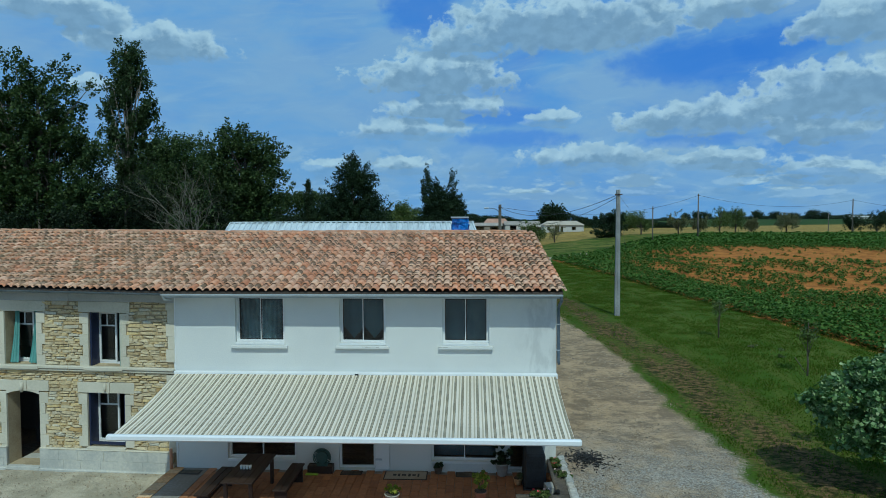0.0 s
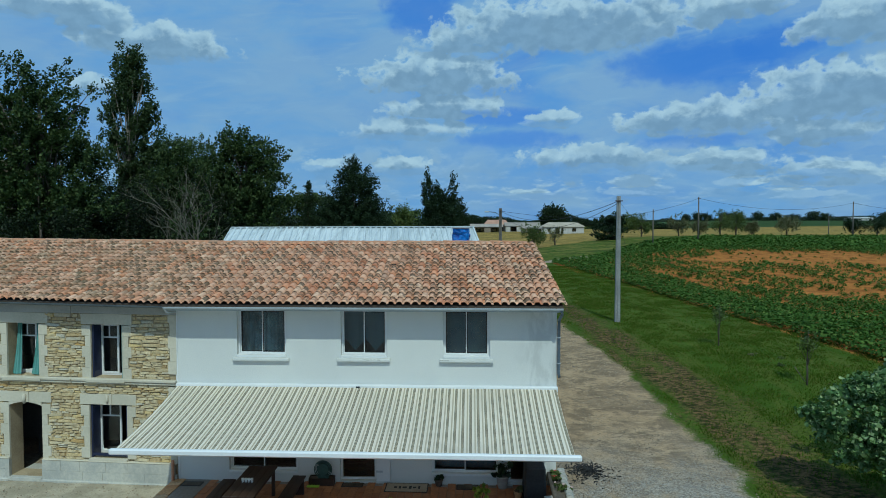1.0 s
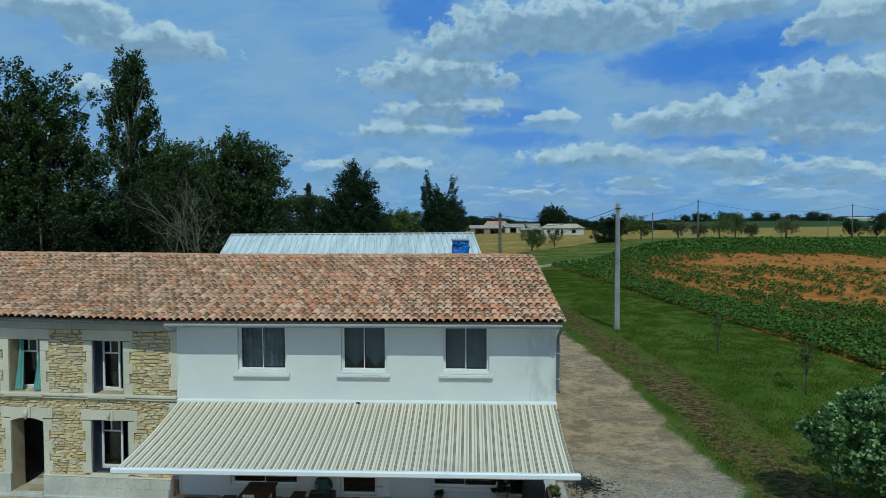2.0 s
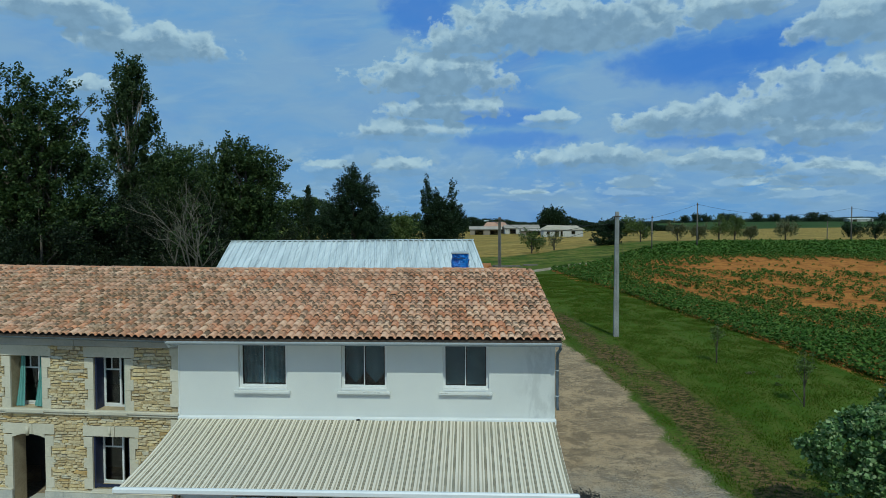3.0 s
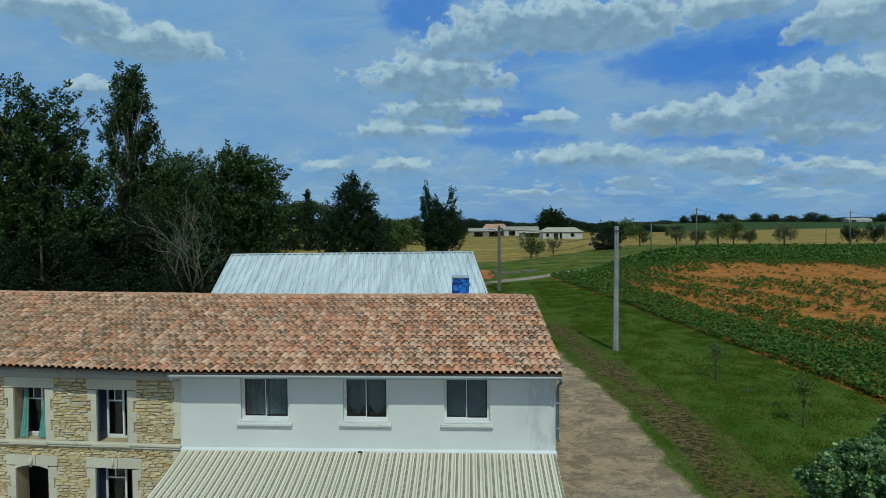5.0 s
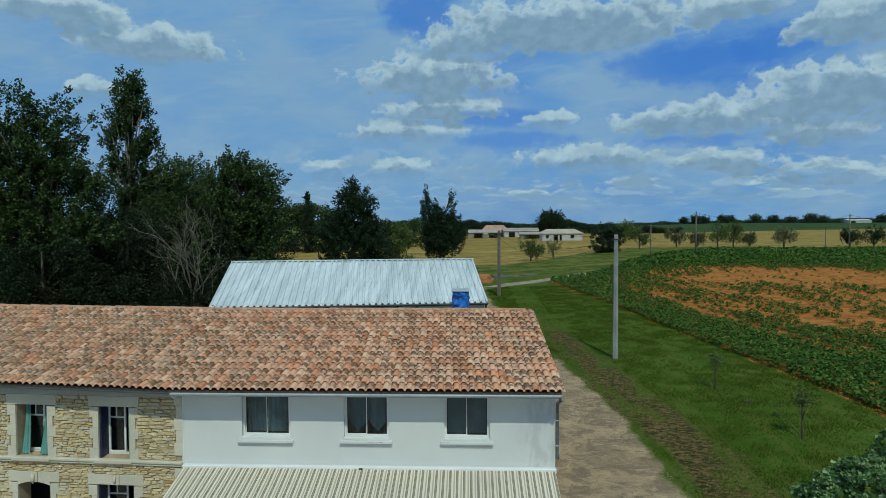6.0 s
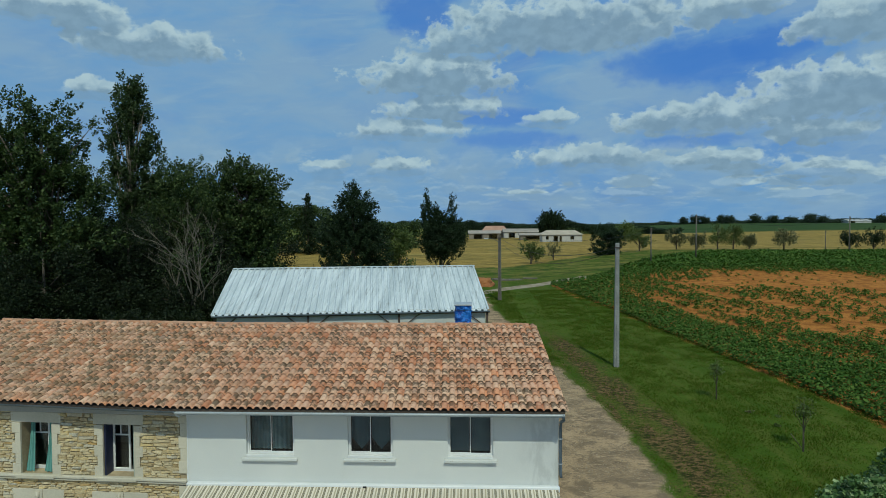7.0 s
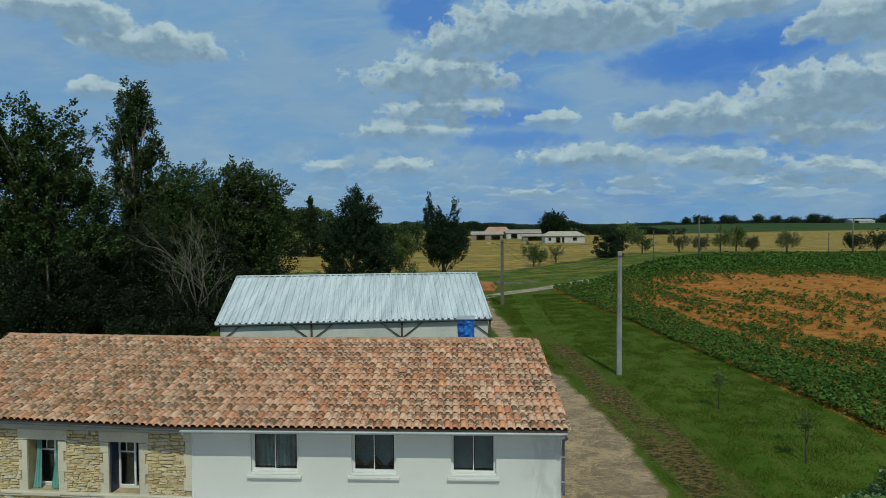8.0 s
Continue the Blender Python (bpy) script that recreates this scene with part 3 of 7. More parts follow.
wob = (vnoise(GX, GY, 0.7, 3) - 0.5)
gravel = S(-0.6, 0.5, drive_right(GY) + wob * 1.3 - GX) * S(-0.4, 0.4, GX - drive_left(GY)) * S(58, 54, GY)
yard = S(-9, -10.2, GX) * S(0.4, -0.1, GY) * S(-14, -12, GY)
gravel = np.maximum(gravel, yard)
lane_y = np.interp(GX, [-4, -0.5, 2.4, 6.1, 10.4, 14, 30], [55, 59, 62.6, 65.3, 69.0, 72, 74])
lane = np.exp(-((GY - lane_y) / 1.8) ** 4) * S(14.5, 13.5, GX) * S(-9, -4, GX)
worn_x = np.interp(GY, [-3, 0.8, 1.9, 7.5, 16.7, 25.3, 40], [7.4, 7.3, 7.2, 6.7, 5.5, 4.5, 3.6])
worn = np.exp(-((GX - worn_x) / np.interp(GY, [0, 30], [1.9, 1.15])) ** 2) * np.clip(0.10 + vnoise(GX * 2.2, GY * 0.6, 0.9, 3) * 1.25, 0, 1) * S(40, 28, GY) * S(-6, -2, GY)
worn = np.maximum(worn, 0.80 * S(0.0, 0.5, GX - drive_right(GY)) * S(1.3, 0.0, GX - worn_x) * np.clip(vnoise(GX * 2.5, GY * 0.45, 0.8, 3) * 1.9 - 0.55, 0, 1) * S(40, 28, GY))
worn = np.maximum(worn, 0.8 * np.exp(-((GX - drive_right(GY) - 0.25) / 0.35) ** 2) * vnoise(GX, GY, 0.5, 2) * S(50, 40, GY))
soil = np.where(in_field(GX, GY), 1.0, 0.0)
edge = np.clip(np.exp(-((GX - field_front(GY)) / (0.7 + 0.9 * np.exp(-((GY - 50) / 11) ** 2))) ** 2) * (vnoise(GX, GY, 0.4, 2) * 1.6 - 0.4), 0, 1) * S(66, 60, GY)
soil = np.maximum(soil, edge)
wheat_front = np.interp(GX, [-60, -16, 4, 21, 32, 60, 120], [92, 95, 95, 107, 114, 117, 117])
wheat = S(-2, 2, GY - wheat_front + wob * 5) * S(352, 345, GY) * S(-90, -70, GX)
green_far = S(345, 352, GY) * S(60, 120, GX)
for name, ch in (("zone_a", (gravel, worn, soil)), ("zone_b", (wheat, green_far, lane)), ("zone_c", (yard, yard, yard))):
    a = me.color_attributes.new(name, "FLOAT_COLOR", "POINT")
    a.data.foreach_set("color", np.stack([*ch, np.ones_like(GX)], -1).astype(np.float32).ravel())


def ground_material():
    n = Nodes("ground")
    p = n.world_pos()
    big, mid, fine = n.noise(p, 0.16, 4, 0.6), n.noise(p, 1.1, 5, 0.65), n.noise(p, 9.0, 4, 0.7)
    speck = n.noise(p, 34.0, 2, 0.6)
    mown = n.noise(n.mapped(p, (1.6, 0.10, 1), (0, 0, 0), (0, 0, 0.10)), 0.9, 3, 0.6)
    lawn = n.mix(n.rng(big, 0.38, 0.62), (0.056, 0.098, 0.010), (0.082, 0.128, 0.016))
    lawn = n.mix(n.rng(mown, 0.40, 0.60, 0.0, 0.60), lawn, (0.112, 0.125, 0.025))
    lawn = n.mix(n.rng(mid, 0.58, 0.74, 0.0, 0.6), lawn, (0.11, 0.11, 0.03))
    lawn = n.mix(n.rng(fine, 0.40, 0.68, 0.0, 0.55), lawn, (0.022, 0.048, 0.005))
    dirt = n.mix(n.rng(n.noise(n.mapped(p, (0.8, 1.4, 1)), 4.2, 6, 0.78, 0.5), 0.42, 0.60), (0.026, 0.033, 0.009), (0.180, 0.116, 0.052))
    stones = n.mix(n.rng(n.noise(n.mapped(p, (0.9, 1.2, 1)), 1.1, 8, 0.74, 0.5), 0.40, 0.58), (0.215, 0.158, 0.098), (0.48, 0.345, 0.200))
    stones = n.mix(n.rng(n.noise(p, 0.45, 4, 0.65, 0.6), 0.48, 0.62, 0.0, 0.40), stones, (0.25, 0.185, 0.120))
    stones = n.mix(n.rng(speck, 0.35, 0.7, 0.0, 0.55), stones, (0.165, 0.125, 0.085))
    stones = n.mix(n.rng(n.voronoi(p, 22.0), 0.05, 0.4, 0.45, 0.0), stones, (0.40, 0.305, 0.20))
    stones = n.mix(n.rng(n.noise(n.mapped(p, (0.8, 1.3, 1)), 3.4, 6, 0.78, 0.7), 0.54, 0.63, 0.0, 0.75), stones, (0.165, 0.125, 0.088))
    stones = n.mix(n.rng(n.noise(n.mapped(p, (0.6, 1.6, 1), (5, 3, 0)), 2.2, 6, 0.75, 0.6), 0.54, 0.63, 0.0, 0.75), stones, (0.47, 0.35, 0.215))
    sep_d = n.t.nodes.new("ShaderNodeSeparateXYZ")
    n.link(p, sep_d.inputs[0])
    # fresh grey chippings lie thickest beside the house
    fresh = n.math("MULTIPLY", n.rng(n.noise(n.mapped(p, (1.0, 0.7, 1), (2, 8, 0)), 0.55, 6, 0.7, 0.5), 0.34, 0.58, 0.15, 1.0), n.rng(sep_d.outputs[1], 6.0, -2.0))
    chips = n.mix(n.rng(n.noise(p, 18.0, 5, 0.8), 0.40, 0.60), (0.13, 0.128, 0.12), (0.46, 0.45, 0.41))
    stones = n.mix(n.math("MULTIPLY", fresh, 0.80), stones, chips)
    clay = n.mix(n.rng(mid, 0.38, 0.62), (0.28, 0.108, 0.024), (0.47, 0.20, 0.046))
    clay = n.mix(n.rng(fine, 0.4, 0.7, 0.0, 0.6), clay, (0.12, 0.050, 0.019))
    rows = n.noise(n.mapped(p, (0.35, 0.9, 1), (0, 0, 0), (0, 0, 0.3)), 0.8, 7, 0.75, 0.4)
    corn = n.mix(n.rng(rows, 0.38, 0.62), (0.185, 0.132, 0.034), (0.385, 0.270, 0.074))
    corn = n.mix(n.rng(n.noise(p, 0.05, 4, 0.6), 0.52, 0.68, 0.0, 0.5), corn, (0.13, 0.13, 0.035))
    corn = n.mix(n.rng(n.noise(n.mapped(p, (0.06, 0.30, 1), (9, 0, 0), (0, 0, 0.04)), 0.55, 6, 0.7, 0.3), 0.50, 0.66, 0.0, 0.65), corn, (0.125, 0.105, 0.030))
    corn = n.mix(n.rng(n.noise(n.mapped(p, (0.04, 0.35, 1), (1, 7, 0), (0, 0, -0.03)), 0.3, 5, 0.7, 0.3), 0.56, 0.66, 0.0, 0.4), corn, (0.50, 0.37, 0.125))
    far = n.mix(n.rng(n.noise(n.mapped(p, (0.05, 0.5, 1)), 0.2, 3, 0.6), 0.4, 0.6), (0.032, 0.062, 0.017), (0.06, 0.09, 0.028))
    sep_y = n.t.nodes.new("ShaderNodeSeparateXYZ")
    n.link(p, sep_y.inputs[0])
    dry = n.rng(n.noise(n.mapped(p, (0.45, 0.7, 1), (0, 4, 0)), 0.6, 6, 0.7, 0.4), 0.44, 0.60)
    lawn = n.mix(n.math("MULTIPLY", n.math("MULTIPLY", dry, n.rng(sep_y.outputs[1], 60, 84)), 0.75), lawn, (0.20, 0.17, 0.045))
    corn = n.mix(n.rng(n.noise(n.mapped(p, (0.25, 0.5, 1), (3, 0, 0)), 0.35, 7, 0.72, 0.5), 0.52, 0.64, 0.0, 0.6), corn, (0.115, 0.095, 0.03))
    c = lawn
    jag = n.math("MULTIPLY", n.math("SUBTRACT", fine, 0.5), 0.9)

    def over(c, mask, col, lo=0.35, hi=0.65):
        return n.mix(n.rng(n.math("ADD", mask, jag), lo, hi), c, col)

    c = over(c, n.attr("zone_b", 1), far, 0.4, 0.6)
    rough = n.rng(n.noise(n.mapped(p, (0.35, 0.55, 1), (6, 1, 0)), 0.7, 7, 0.75, 0.6), 0.50, 0.60)
    c = n.mix(n.math("MULTIPLY", n.math("MULTIPLY", rough, n.rng(sep_y.outputs[1], 66, 80)), 0.7), c, (0.028, 0.052, 0.010))
    c = over(c, n.attr("zone_b", 0), corn)
    c = over(c, n.attr("zone_a", 2), clay)
    c = over(c, n.attr("zone_a", 1), dirt, 0.25, 0.75)
    c = over(c, n.attr("zone_b", 2), n.mix(n.rng(mid, 0.4, 0.6), (0.25, 0.20, 0.14), (0.36, 0.31, 0.23)))
    c = over(c, n.attr("zone_a", 0), stones, 0.2, 0.8)
    c = over(c, n.attr("zone_c", 0), n.mix(n.rng(mid, 0.4, 0.6), (0.36, 0.32, 0.235), (0.50, 0.44, 0.33)), 0.3, 1.1)
    n.bump(n.math("ADD", fine, n.math("MULTIPLY", speck, 0.4)), 0.7, 0.05)
    return n.done(c, 0.95, 0.0, 0.05)


me.materials.append(ground_material())
ground = tagged(new("ground", me), "mown lawn, gravel drive, clay field and wheat land", "ground", "", "structure")

# ---- house: one long roof over a stone half and a white-rendered half ----
XL, XM, XR = -19.6, -10.46, 0.0            # left end, seam between the halves, right corner
DEEP = 9.4
EAVE_Y, EAVE_Z, RIDGE_Y, RIDGE_Z = -0.66, 5.16, 4.66, 6.54
SLOPE = math.atan2(RIDGE_Z - EAVE_Z, RIDGE_Y - EAVE_Y)
RUN = math.hypot(RIDGE_Z - EAVE_Z, RIDGE_Y - EAVE_Y)
RAKE = 0.32                   # the verge leans in by this much from eaves to ridge

stone_house = thing("stone_house", "old two-storey limestone farmhouse with clay tile roof", "house", (XL, 0, 0))
white_house = thing("white_house", "white-rendered two-storey house joined to the stone one", "house", (XM, 0, 0))


def under(ob, parent):
    """Parents ob without moving it."""
    ob.parent = parent
    ob.matrix_parent_inverse = parent.matrix_world.inverted()
    return ob


def piece(name, bm, material, parent, label="", smooth=False):
    """A part given in world places."""
    bpy.context.view_layer.update()
    return under(part(name, bm, material, None, label, smooth), parent)


# white half: openings (xa, xb, za, zb)
UP_W = [(-8.74, -7.38, 3.66, 4.93), (-5.86, -4.60, 3.66, 4.93), (-3.06, -1.80, 3.66, 4.93)]
LOW_W = [(-9.02, -7.10, 0.42, 2.05), (-5.92, -4.92, 0.17, 2.15), (-3.38, -1.55, 0.42, 2.05), (-1.28, -0.78, 0.17, 2.15)]
bm = bmesh.new()
wall_cells(bm, XM, XR, -0.3, 5.14, 0.0, 0.28, UP_W + LOW_W)
piece("wall", bm, M_white, white_house, "white rendered masonry wall")
piece("back_wall", boxed(XM, XR, DEEP - 0.28, DEEP, -0.3, 5.14), M_white, white_house)
piece("side_wall", boxed(XR - 0.28, XR, 0.281, DEEP - 0.281, -0.3, 5.14), M_white, white_house)
bm = bmesh.new()
for x0 in (XR - 0.28,):
    # gable triangle
    vs = [bm.verts.new(p) for p in ((x0, 0.0, 5.14), (x0, DEEP, 5.14), (x0 - RAKE, RIDGE_Y, RIDGE_Z - 0.14), (XR, 0.0, 5.14), (XR - RAKE, DEEP, 5.14), (XR - RAKE, RIDGE_Y, RIDGE_Z - 0.14))]
    for f in ((0, 1, 2), (5, 4, 3), (0, 3, 4, 1), (1, 4, 5, 2), (2, 5, 3, 0)):
        bm.faces.new([vs[i] for i in f])
piece("gable", bm, M_white, white_house)
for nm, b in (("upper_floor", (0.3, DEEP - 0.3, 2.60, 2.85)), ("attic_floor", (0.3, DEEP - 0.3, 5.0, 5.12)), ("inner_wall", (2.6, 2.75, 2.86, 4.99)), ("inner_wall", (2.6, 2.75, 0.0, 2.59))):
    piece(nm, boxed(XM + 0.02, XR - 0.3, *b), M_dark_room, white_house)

# stone half
UP_S = [(-15.41, -14.47, 2.93, 4.45), (-12.94, -12.02, 2.93, 4.45), (-17.86, -16.94, 2.93, 4.45)]
LOW_S = [(-15.40, -14.42, 0.06, 2.20), (-13.01, -11.92, 0.66, 2.19), (-17.88, -16.90, 0.66, 2.19)]
bm = bmesh.new()
wall_cells(bm, XL, XM - 0.004, -0.3, 5.14, 0.03, 0.5, UP_S + LOW_S)
piece("wall", bm, M_joint, stone_house, "rubble wall bedded in lime mortar")
piece("side_wall", boxed(XL, XL + 0.4, 0.501, DEEP - 0.401, -0.3, 5.14), M_joint, stone_house)
piece("back_wall", boxed(XL, XM - 0.002, DEEP - 0.4, DEEP, -0.3, 5.14), M_joint, stone_house)
bm = bmesh.new()
vs = [bm.verts.new(p) for p in ((XL, 0.03, 5.14), (XL, DEEP, 5.14), (XL, RIDGE_Y, RIDGE_Z - 0.12), (XL + .4, 0.03, 5.14), (XL + .4, DEEP, 5.14), (XL + .4, RIDGE_Y, RIDGE_Z - 0.12))]
for f in ((2, 1, 0), (3, 4, 5), (1, 4, 3, 0), (2, 5, 4, 1), (0, 3, 5, 2)):
    bm.faces.new([vs[i] for i in f])
piece("gable", bm, M_joint, stone_house)
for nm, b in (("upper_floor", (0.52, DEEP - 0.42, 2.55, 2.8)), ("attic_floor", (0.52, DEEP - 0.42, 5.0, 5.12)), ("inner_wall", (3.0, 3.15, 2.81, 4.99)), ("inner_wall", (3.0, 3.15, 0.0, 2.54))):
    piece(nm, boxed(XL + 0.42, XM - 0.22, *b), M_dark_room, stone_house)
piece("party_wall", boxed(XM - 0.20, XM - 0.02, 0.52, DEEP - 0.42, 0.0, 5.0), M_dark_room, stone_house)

def draw_back(v):
    """The old eaves over the stone half stand less and less far out towards the far end."""
    v = np.array(v, dtype=float)
    far = np.maximum(0.0, XM - v[:, 0])
    f = np.clip((RIDGE_Y - v[:, 1]) / (RIDGE_Y - EAVE_Y), 0, 1)
    v[:, 1] += 0.050 * far * f
    return v


def drawn_back(ob):
    for v_, p in zip(ob.data.vertices, draw_back([v_.co for v_ in ob.data.vertices])):
        v_.co = p


# roof slabs
OVER_R = 0.10
roofs = {}
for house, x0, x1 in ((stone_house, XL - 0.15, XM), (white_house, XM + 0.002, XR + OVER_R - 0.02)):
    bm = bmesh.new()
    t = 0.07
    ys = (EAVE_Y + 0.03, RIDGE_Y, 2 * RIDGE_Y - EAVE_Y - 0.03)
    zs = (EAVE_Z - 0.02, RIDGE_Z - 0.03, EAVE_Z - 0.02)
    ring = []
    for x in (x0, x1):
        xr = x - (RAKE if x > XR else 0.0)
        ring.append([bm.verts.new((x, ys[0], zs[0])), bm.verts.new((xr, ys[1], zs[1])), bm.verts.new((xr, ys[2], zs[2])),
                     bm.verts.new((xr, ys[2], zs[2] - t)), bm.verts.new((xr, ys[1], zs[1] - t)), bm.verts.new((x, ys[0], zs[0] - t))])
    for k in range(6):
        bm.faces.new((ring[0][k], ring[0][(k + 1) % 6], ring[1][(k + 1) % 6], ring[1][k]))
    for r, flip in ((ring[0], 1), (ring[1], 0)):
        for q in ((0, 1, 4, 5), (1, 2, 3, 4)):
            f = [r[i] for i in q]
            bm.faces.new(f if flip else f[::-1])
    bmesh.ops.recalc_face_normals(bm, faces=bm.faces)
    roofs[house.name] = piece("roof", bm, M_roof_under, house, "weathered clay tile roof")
    if house is stone_house:
        drawn_back(roofs[house.name])


# ---- white half: windows, gutter, downpipe ----
def frame_ring(bm, x0, x1, z0, z1, y0, y1, w):
    """Four rails round a rectangle."""
    box(bm, x0, x1, y0, y1, z0, z0 + w)
    box(bm, x0, x1, y0, y1, z1 - w, z1)
    box(bm, x0, x0 + w, y0, y1, z0 + w, z1 - w)
    box(bm, x1 - w, x1, y0, y1, z0 + w, z1 - w)


def curtain(bm, x0, x1, z0, z1, y, folds, depth, drop=None):
    """A hanging cloth with folds; drop(fx) cuts its lower edge."""
    n = max(8, folds * 6)
    cols_ = []
    for i in range(n + 1):
        fx = i / n
        yy = y + depth * math.sin(fx * folds * math.tau) + depth * 0.4 * math.sin(fx * folds * 2.7 + 1)
        low = z0 + (drop(fx) * (z1 - z0) if drop else 0)
        cols_.append([bm.verts.new((x0 + (x1 - x0) * fx, yy * (1 - 0.0 * k) , z1 + (low - z1) * k / 4)) for k in range(5)])
    for a, b in zip(cols_, cols_[1:]):
        for k in range(4):
            bm.faces.new((a[k], a[k + 1], b[k + 1], b[k])).smooth = True


def sliding_window(house, x0, x1, z0, z1, dressing, low=False):
    y = 0.12
    bm = bmesh.new()
    frame_ring(bm, x0, x1, z0, z1, y, y + 0.08, 0.045)
    win = piece("window", bm, M_white_paint, house, "white sliding window with two panes")
    mid = (x0 + x1) / 2
    for k, (a, b, yy) in enumerate(((x0 + 0.045, mid + 0.018, y + 0.042), (mid - 0.018, x1 - 0.045, y + 0.004))):
        bm = bmesh.new()
        frame_ring(bm, a, b, z0 + 0.045, z1 - 0.045, yy, yy + 0.034, 0.036)
        sash = piece("sash", bm, M_white_paint, win)
        p = piece("pane", boxed(a + 0.036, b - 0.036, yy + 0.012, yy + 0.018, z0 + 0.081, z1 - 0.081), M_glass, win)
        p.visible_shadow = False
        bm = bmesh.new()
        e = 0.010
        frame_ring(bm, a + 0.036 - e, b - 0.036 + e, z0 + 0.081 - e, z1 - 0.081 + e, yy - 0.003, yy + 0.004, 0.022)
        piece("gasket", bm, M_black, win)
        if dressing == "curtain":
            bm = bmesh.new()
            curtain(bm, a, b, z0 + 0.06, z1 - 0.05, y + 0.22, 5, 0.025)
            piece("curtain", bm, M_curtain_dark, win, "grey-blue hanging curtain")
        elif dressing == "points":
            bm = bmesh.new()
            curtain(bm, a, b, z0 + 0.06, z1 - 0.05, y + 0.20, 2, 0.008, lambda f: 0.32 - 0.30 * (1 - abs(2 * f - 1)))
            piece("net_curtain", bm, M_net, win, "grey net curtain hanging to a point")
        elif dressing == "blind":
            bm = bmesh.new()
            curtain(bm, a, b, z0 + 0.06, z1 - 0.05, y + 0.20, 1, 0.004)
            piece("blind", bm, M_net, win, "plain grey net blind")
    # white inner sill and a cast sill that stands out of the wall
    piece("window_sill", boxed(x0 + 0.004, x1 - 0.004, -0.03, y - 0.002, z0 - 0.052, z0 + 0.015, 0.008), M_white_paint, win)
    if not low:
        bm = boxed(x0 - 0.10, x1 + 0.10, -0.12, -0.002, z0 - 0.138, z0 - 0.056, 0.012)
        piece("outer_sill", bm, M_white, win, "cast white sill with small chips")
        if dressing != "curtain":
            # broken edge where the grey core shows
            a, b = (x0 - 0.08, x0 + 0.15) if dressing == "blind" else (x0 + 0.62, x0 + 1.10)
            g = random.Random(int(-x0 * 10))
            bm = bmesh.new()
            for k in range(5):
                u = a + (b - a) * k / 5
                box(bm, u, u + (b - a) / 5 * g.uniform(0.7, 1.0), -0.1225, -0.1, z0 - 0.074 - g.uniform(0.008, 0.022), z0 - 0.070, 0.003)
            piece("sill_chip", bm, M_frieze, win, "chipped grey edge")
    return win


for o, dress in zip(UP_W, ("curtain", "points", "blind")):
    sliding_window(white_house, *o, dress)
sliding_window(white_house, *LOW_W[0], "none", True)
sliding_window(white_house, *LOW_W[2], "blind", True)
# glazed door and a side door under the awning
for x0, x1, z0, z1 in (LOW_W[1], LOW_W[3]):
    bm = bmesh.new()
    frame_ring(bm, x0, x1, z0, z1, 0.14, 0.20, 0.06)
    door = piece("door", bm, M_white_paint, white_house, "white glazed door")
    pn = piece("pane", boxed(x0 + 0.06, x1 - 0.06, 0.165, 0.175, z0 + 0.06, z1 - 0.06), M_glass, door)
    pn.visible_shadow = False
    piece("handle", tubed([(x1 - 0.10, 0.12, 1.15), (x1 - 0.22, 0.11, 1.15)], 0.012, 6), M_zinc, door)
# a white shutter folded back beside the glazed door
bm = boxed(-4.90, -4.52, -0.06, -0.005, 0.20, 2.15, 0.006)
shutter = piece("shutter", bm, M_white_paint, white_house, "white folded-back shutter")
for z in (0.45, 1.2, 1.95):
    piece("hinge", boxed(-4.90, -4.72, -0.075, -0.055, z, z + 0.05), M_zinc_light, shutter)


def gutter(house, x0, x1, y, z, r, mat, name="gutter"):
    bm = bmesh.new()
    k = 8
    rings = []
    for x in (x0, x1):
        outer = [bm.verts.new((x, y + r * math.cos(math.pi + math.pi * i / k), z + r * math.sin(math.pi + math.pi * i / k))) for i in range(k + 1)]
        inner = [bm.verts.new((x, y + (r - 0.01) * math.cos(math.pi + math.pi * i / k), z + (r - 0.01) * math.sin(math.pi + math.pi * i / k))) for i in range(k + 1)]
        rings.append((outer, inner))
    for i in range(k):
        bm.faces.new((rings[0][0][i], rings[1][0][i], rings[1][0][i + 1], rings[0][0][i + 1]))
        bm.faces.new((rings[0][1][i + 1], rings[1][1][i + 1], rings[1][1][i], rings[0][1][i]))
    for e in (0, k):
        bm.faces.new((rings[0][0][e], rings[0][1][e], rings[1][1][e], rings[1][0][e]))
    for o, n_ in rings:
        for i in range(k):
            bm.faces.new((o[i], o[i + 1], n_[i + 1], n_[i]))
    bmesh.ops.recalc_face_normals(bm, faces=bm.faces)
    return piece(name, bm, mat, house, "grey metal half-round gutter")


GUT = gutter(white_house, XM + 0.02, XR + 0.07, EAVE_Y - 0.03, EAVE_Z - 0.085, 0.058, M_zinc_light)
GUT_S = gutter(stone_house, XL, XM - 0.02, EAVE_Y - 0.02, EAVE_Z - 0.055, 0.07, M_zinc)
drawn_back(GUT_S)
for x in np.arange(XM + 0.6, XR, 1.25):
    piece("gutter_bracket", boxed(x - 0.012, x + 0.012, EAVE_Y - 0.06, EAVE_Y + 0.0, EAVE_Z - 0.147, EAVE_Z - 0.142), M_zinc_light, GUT)
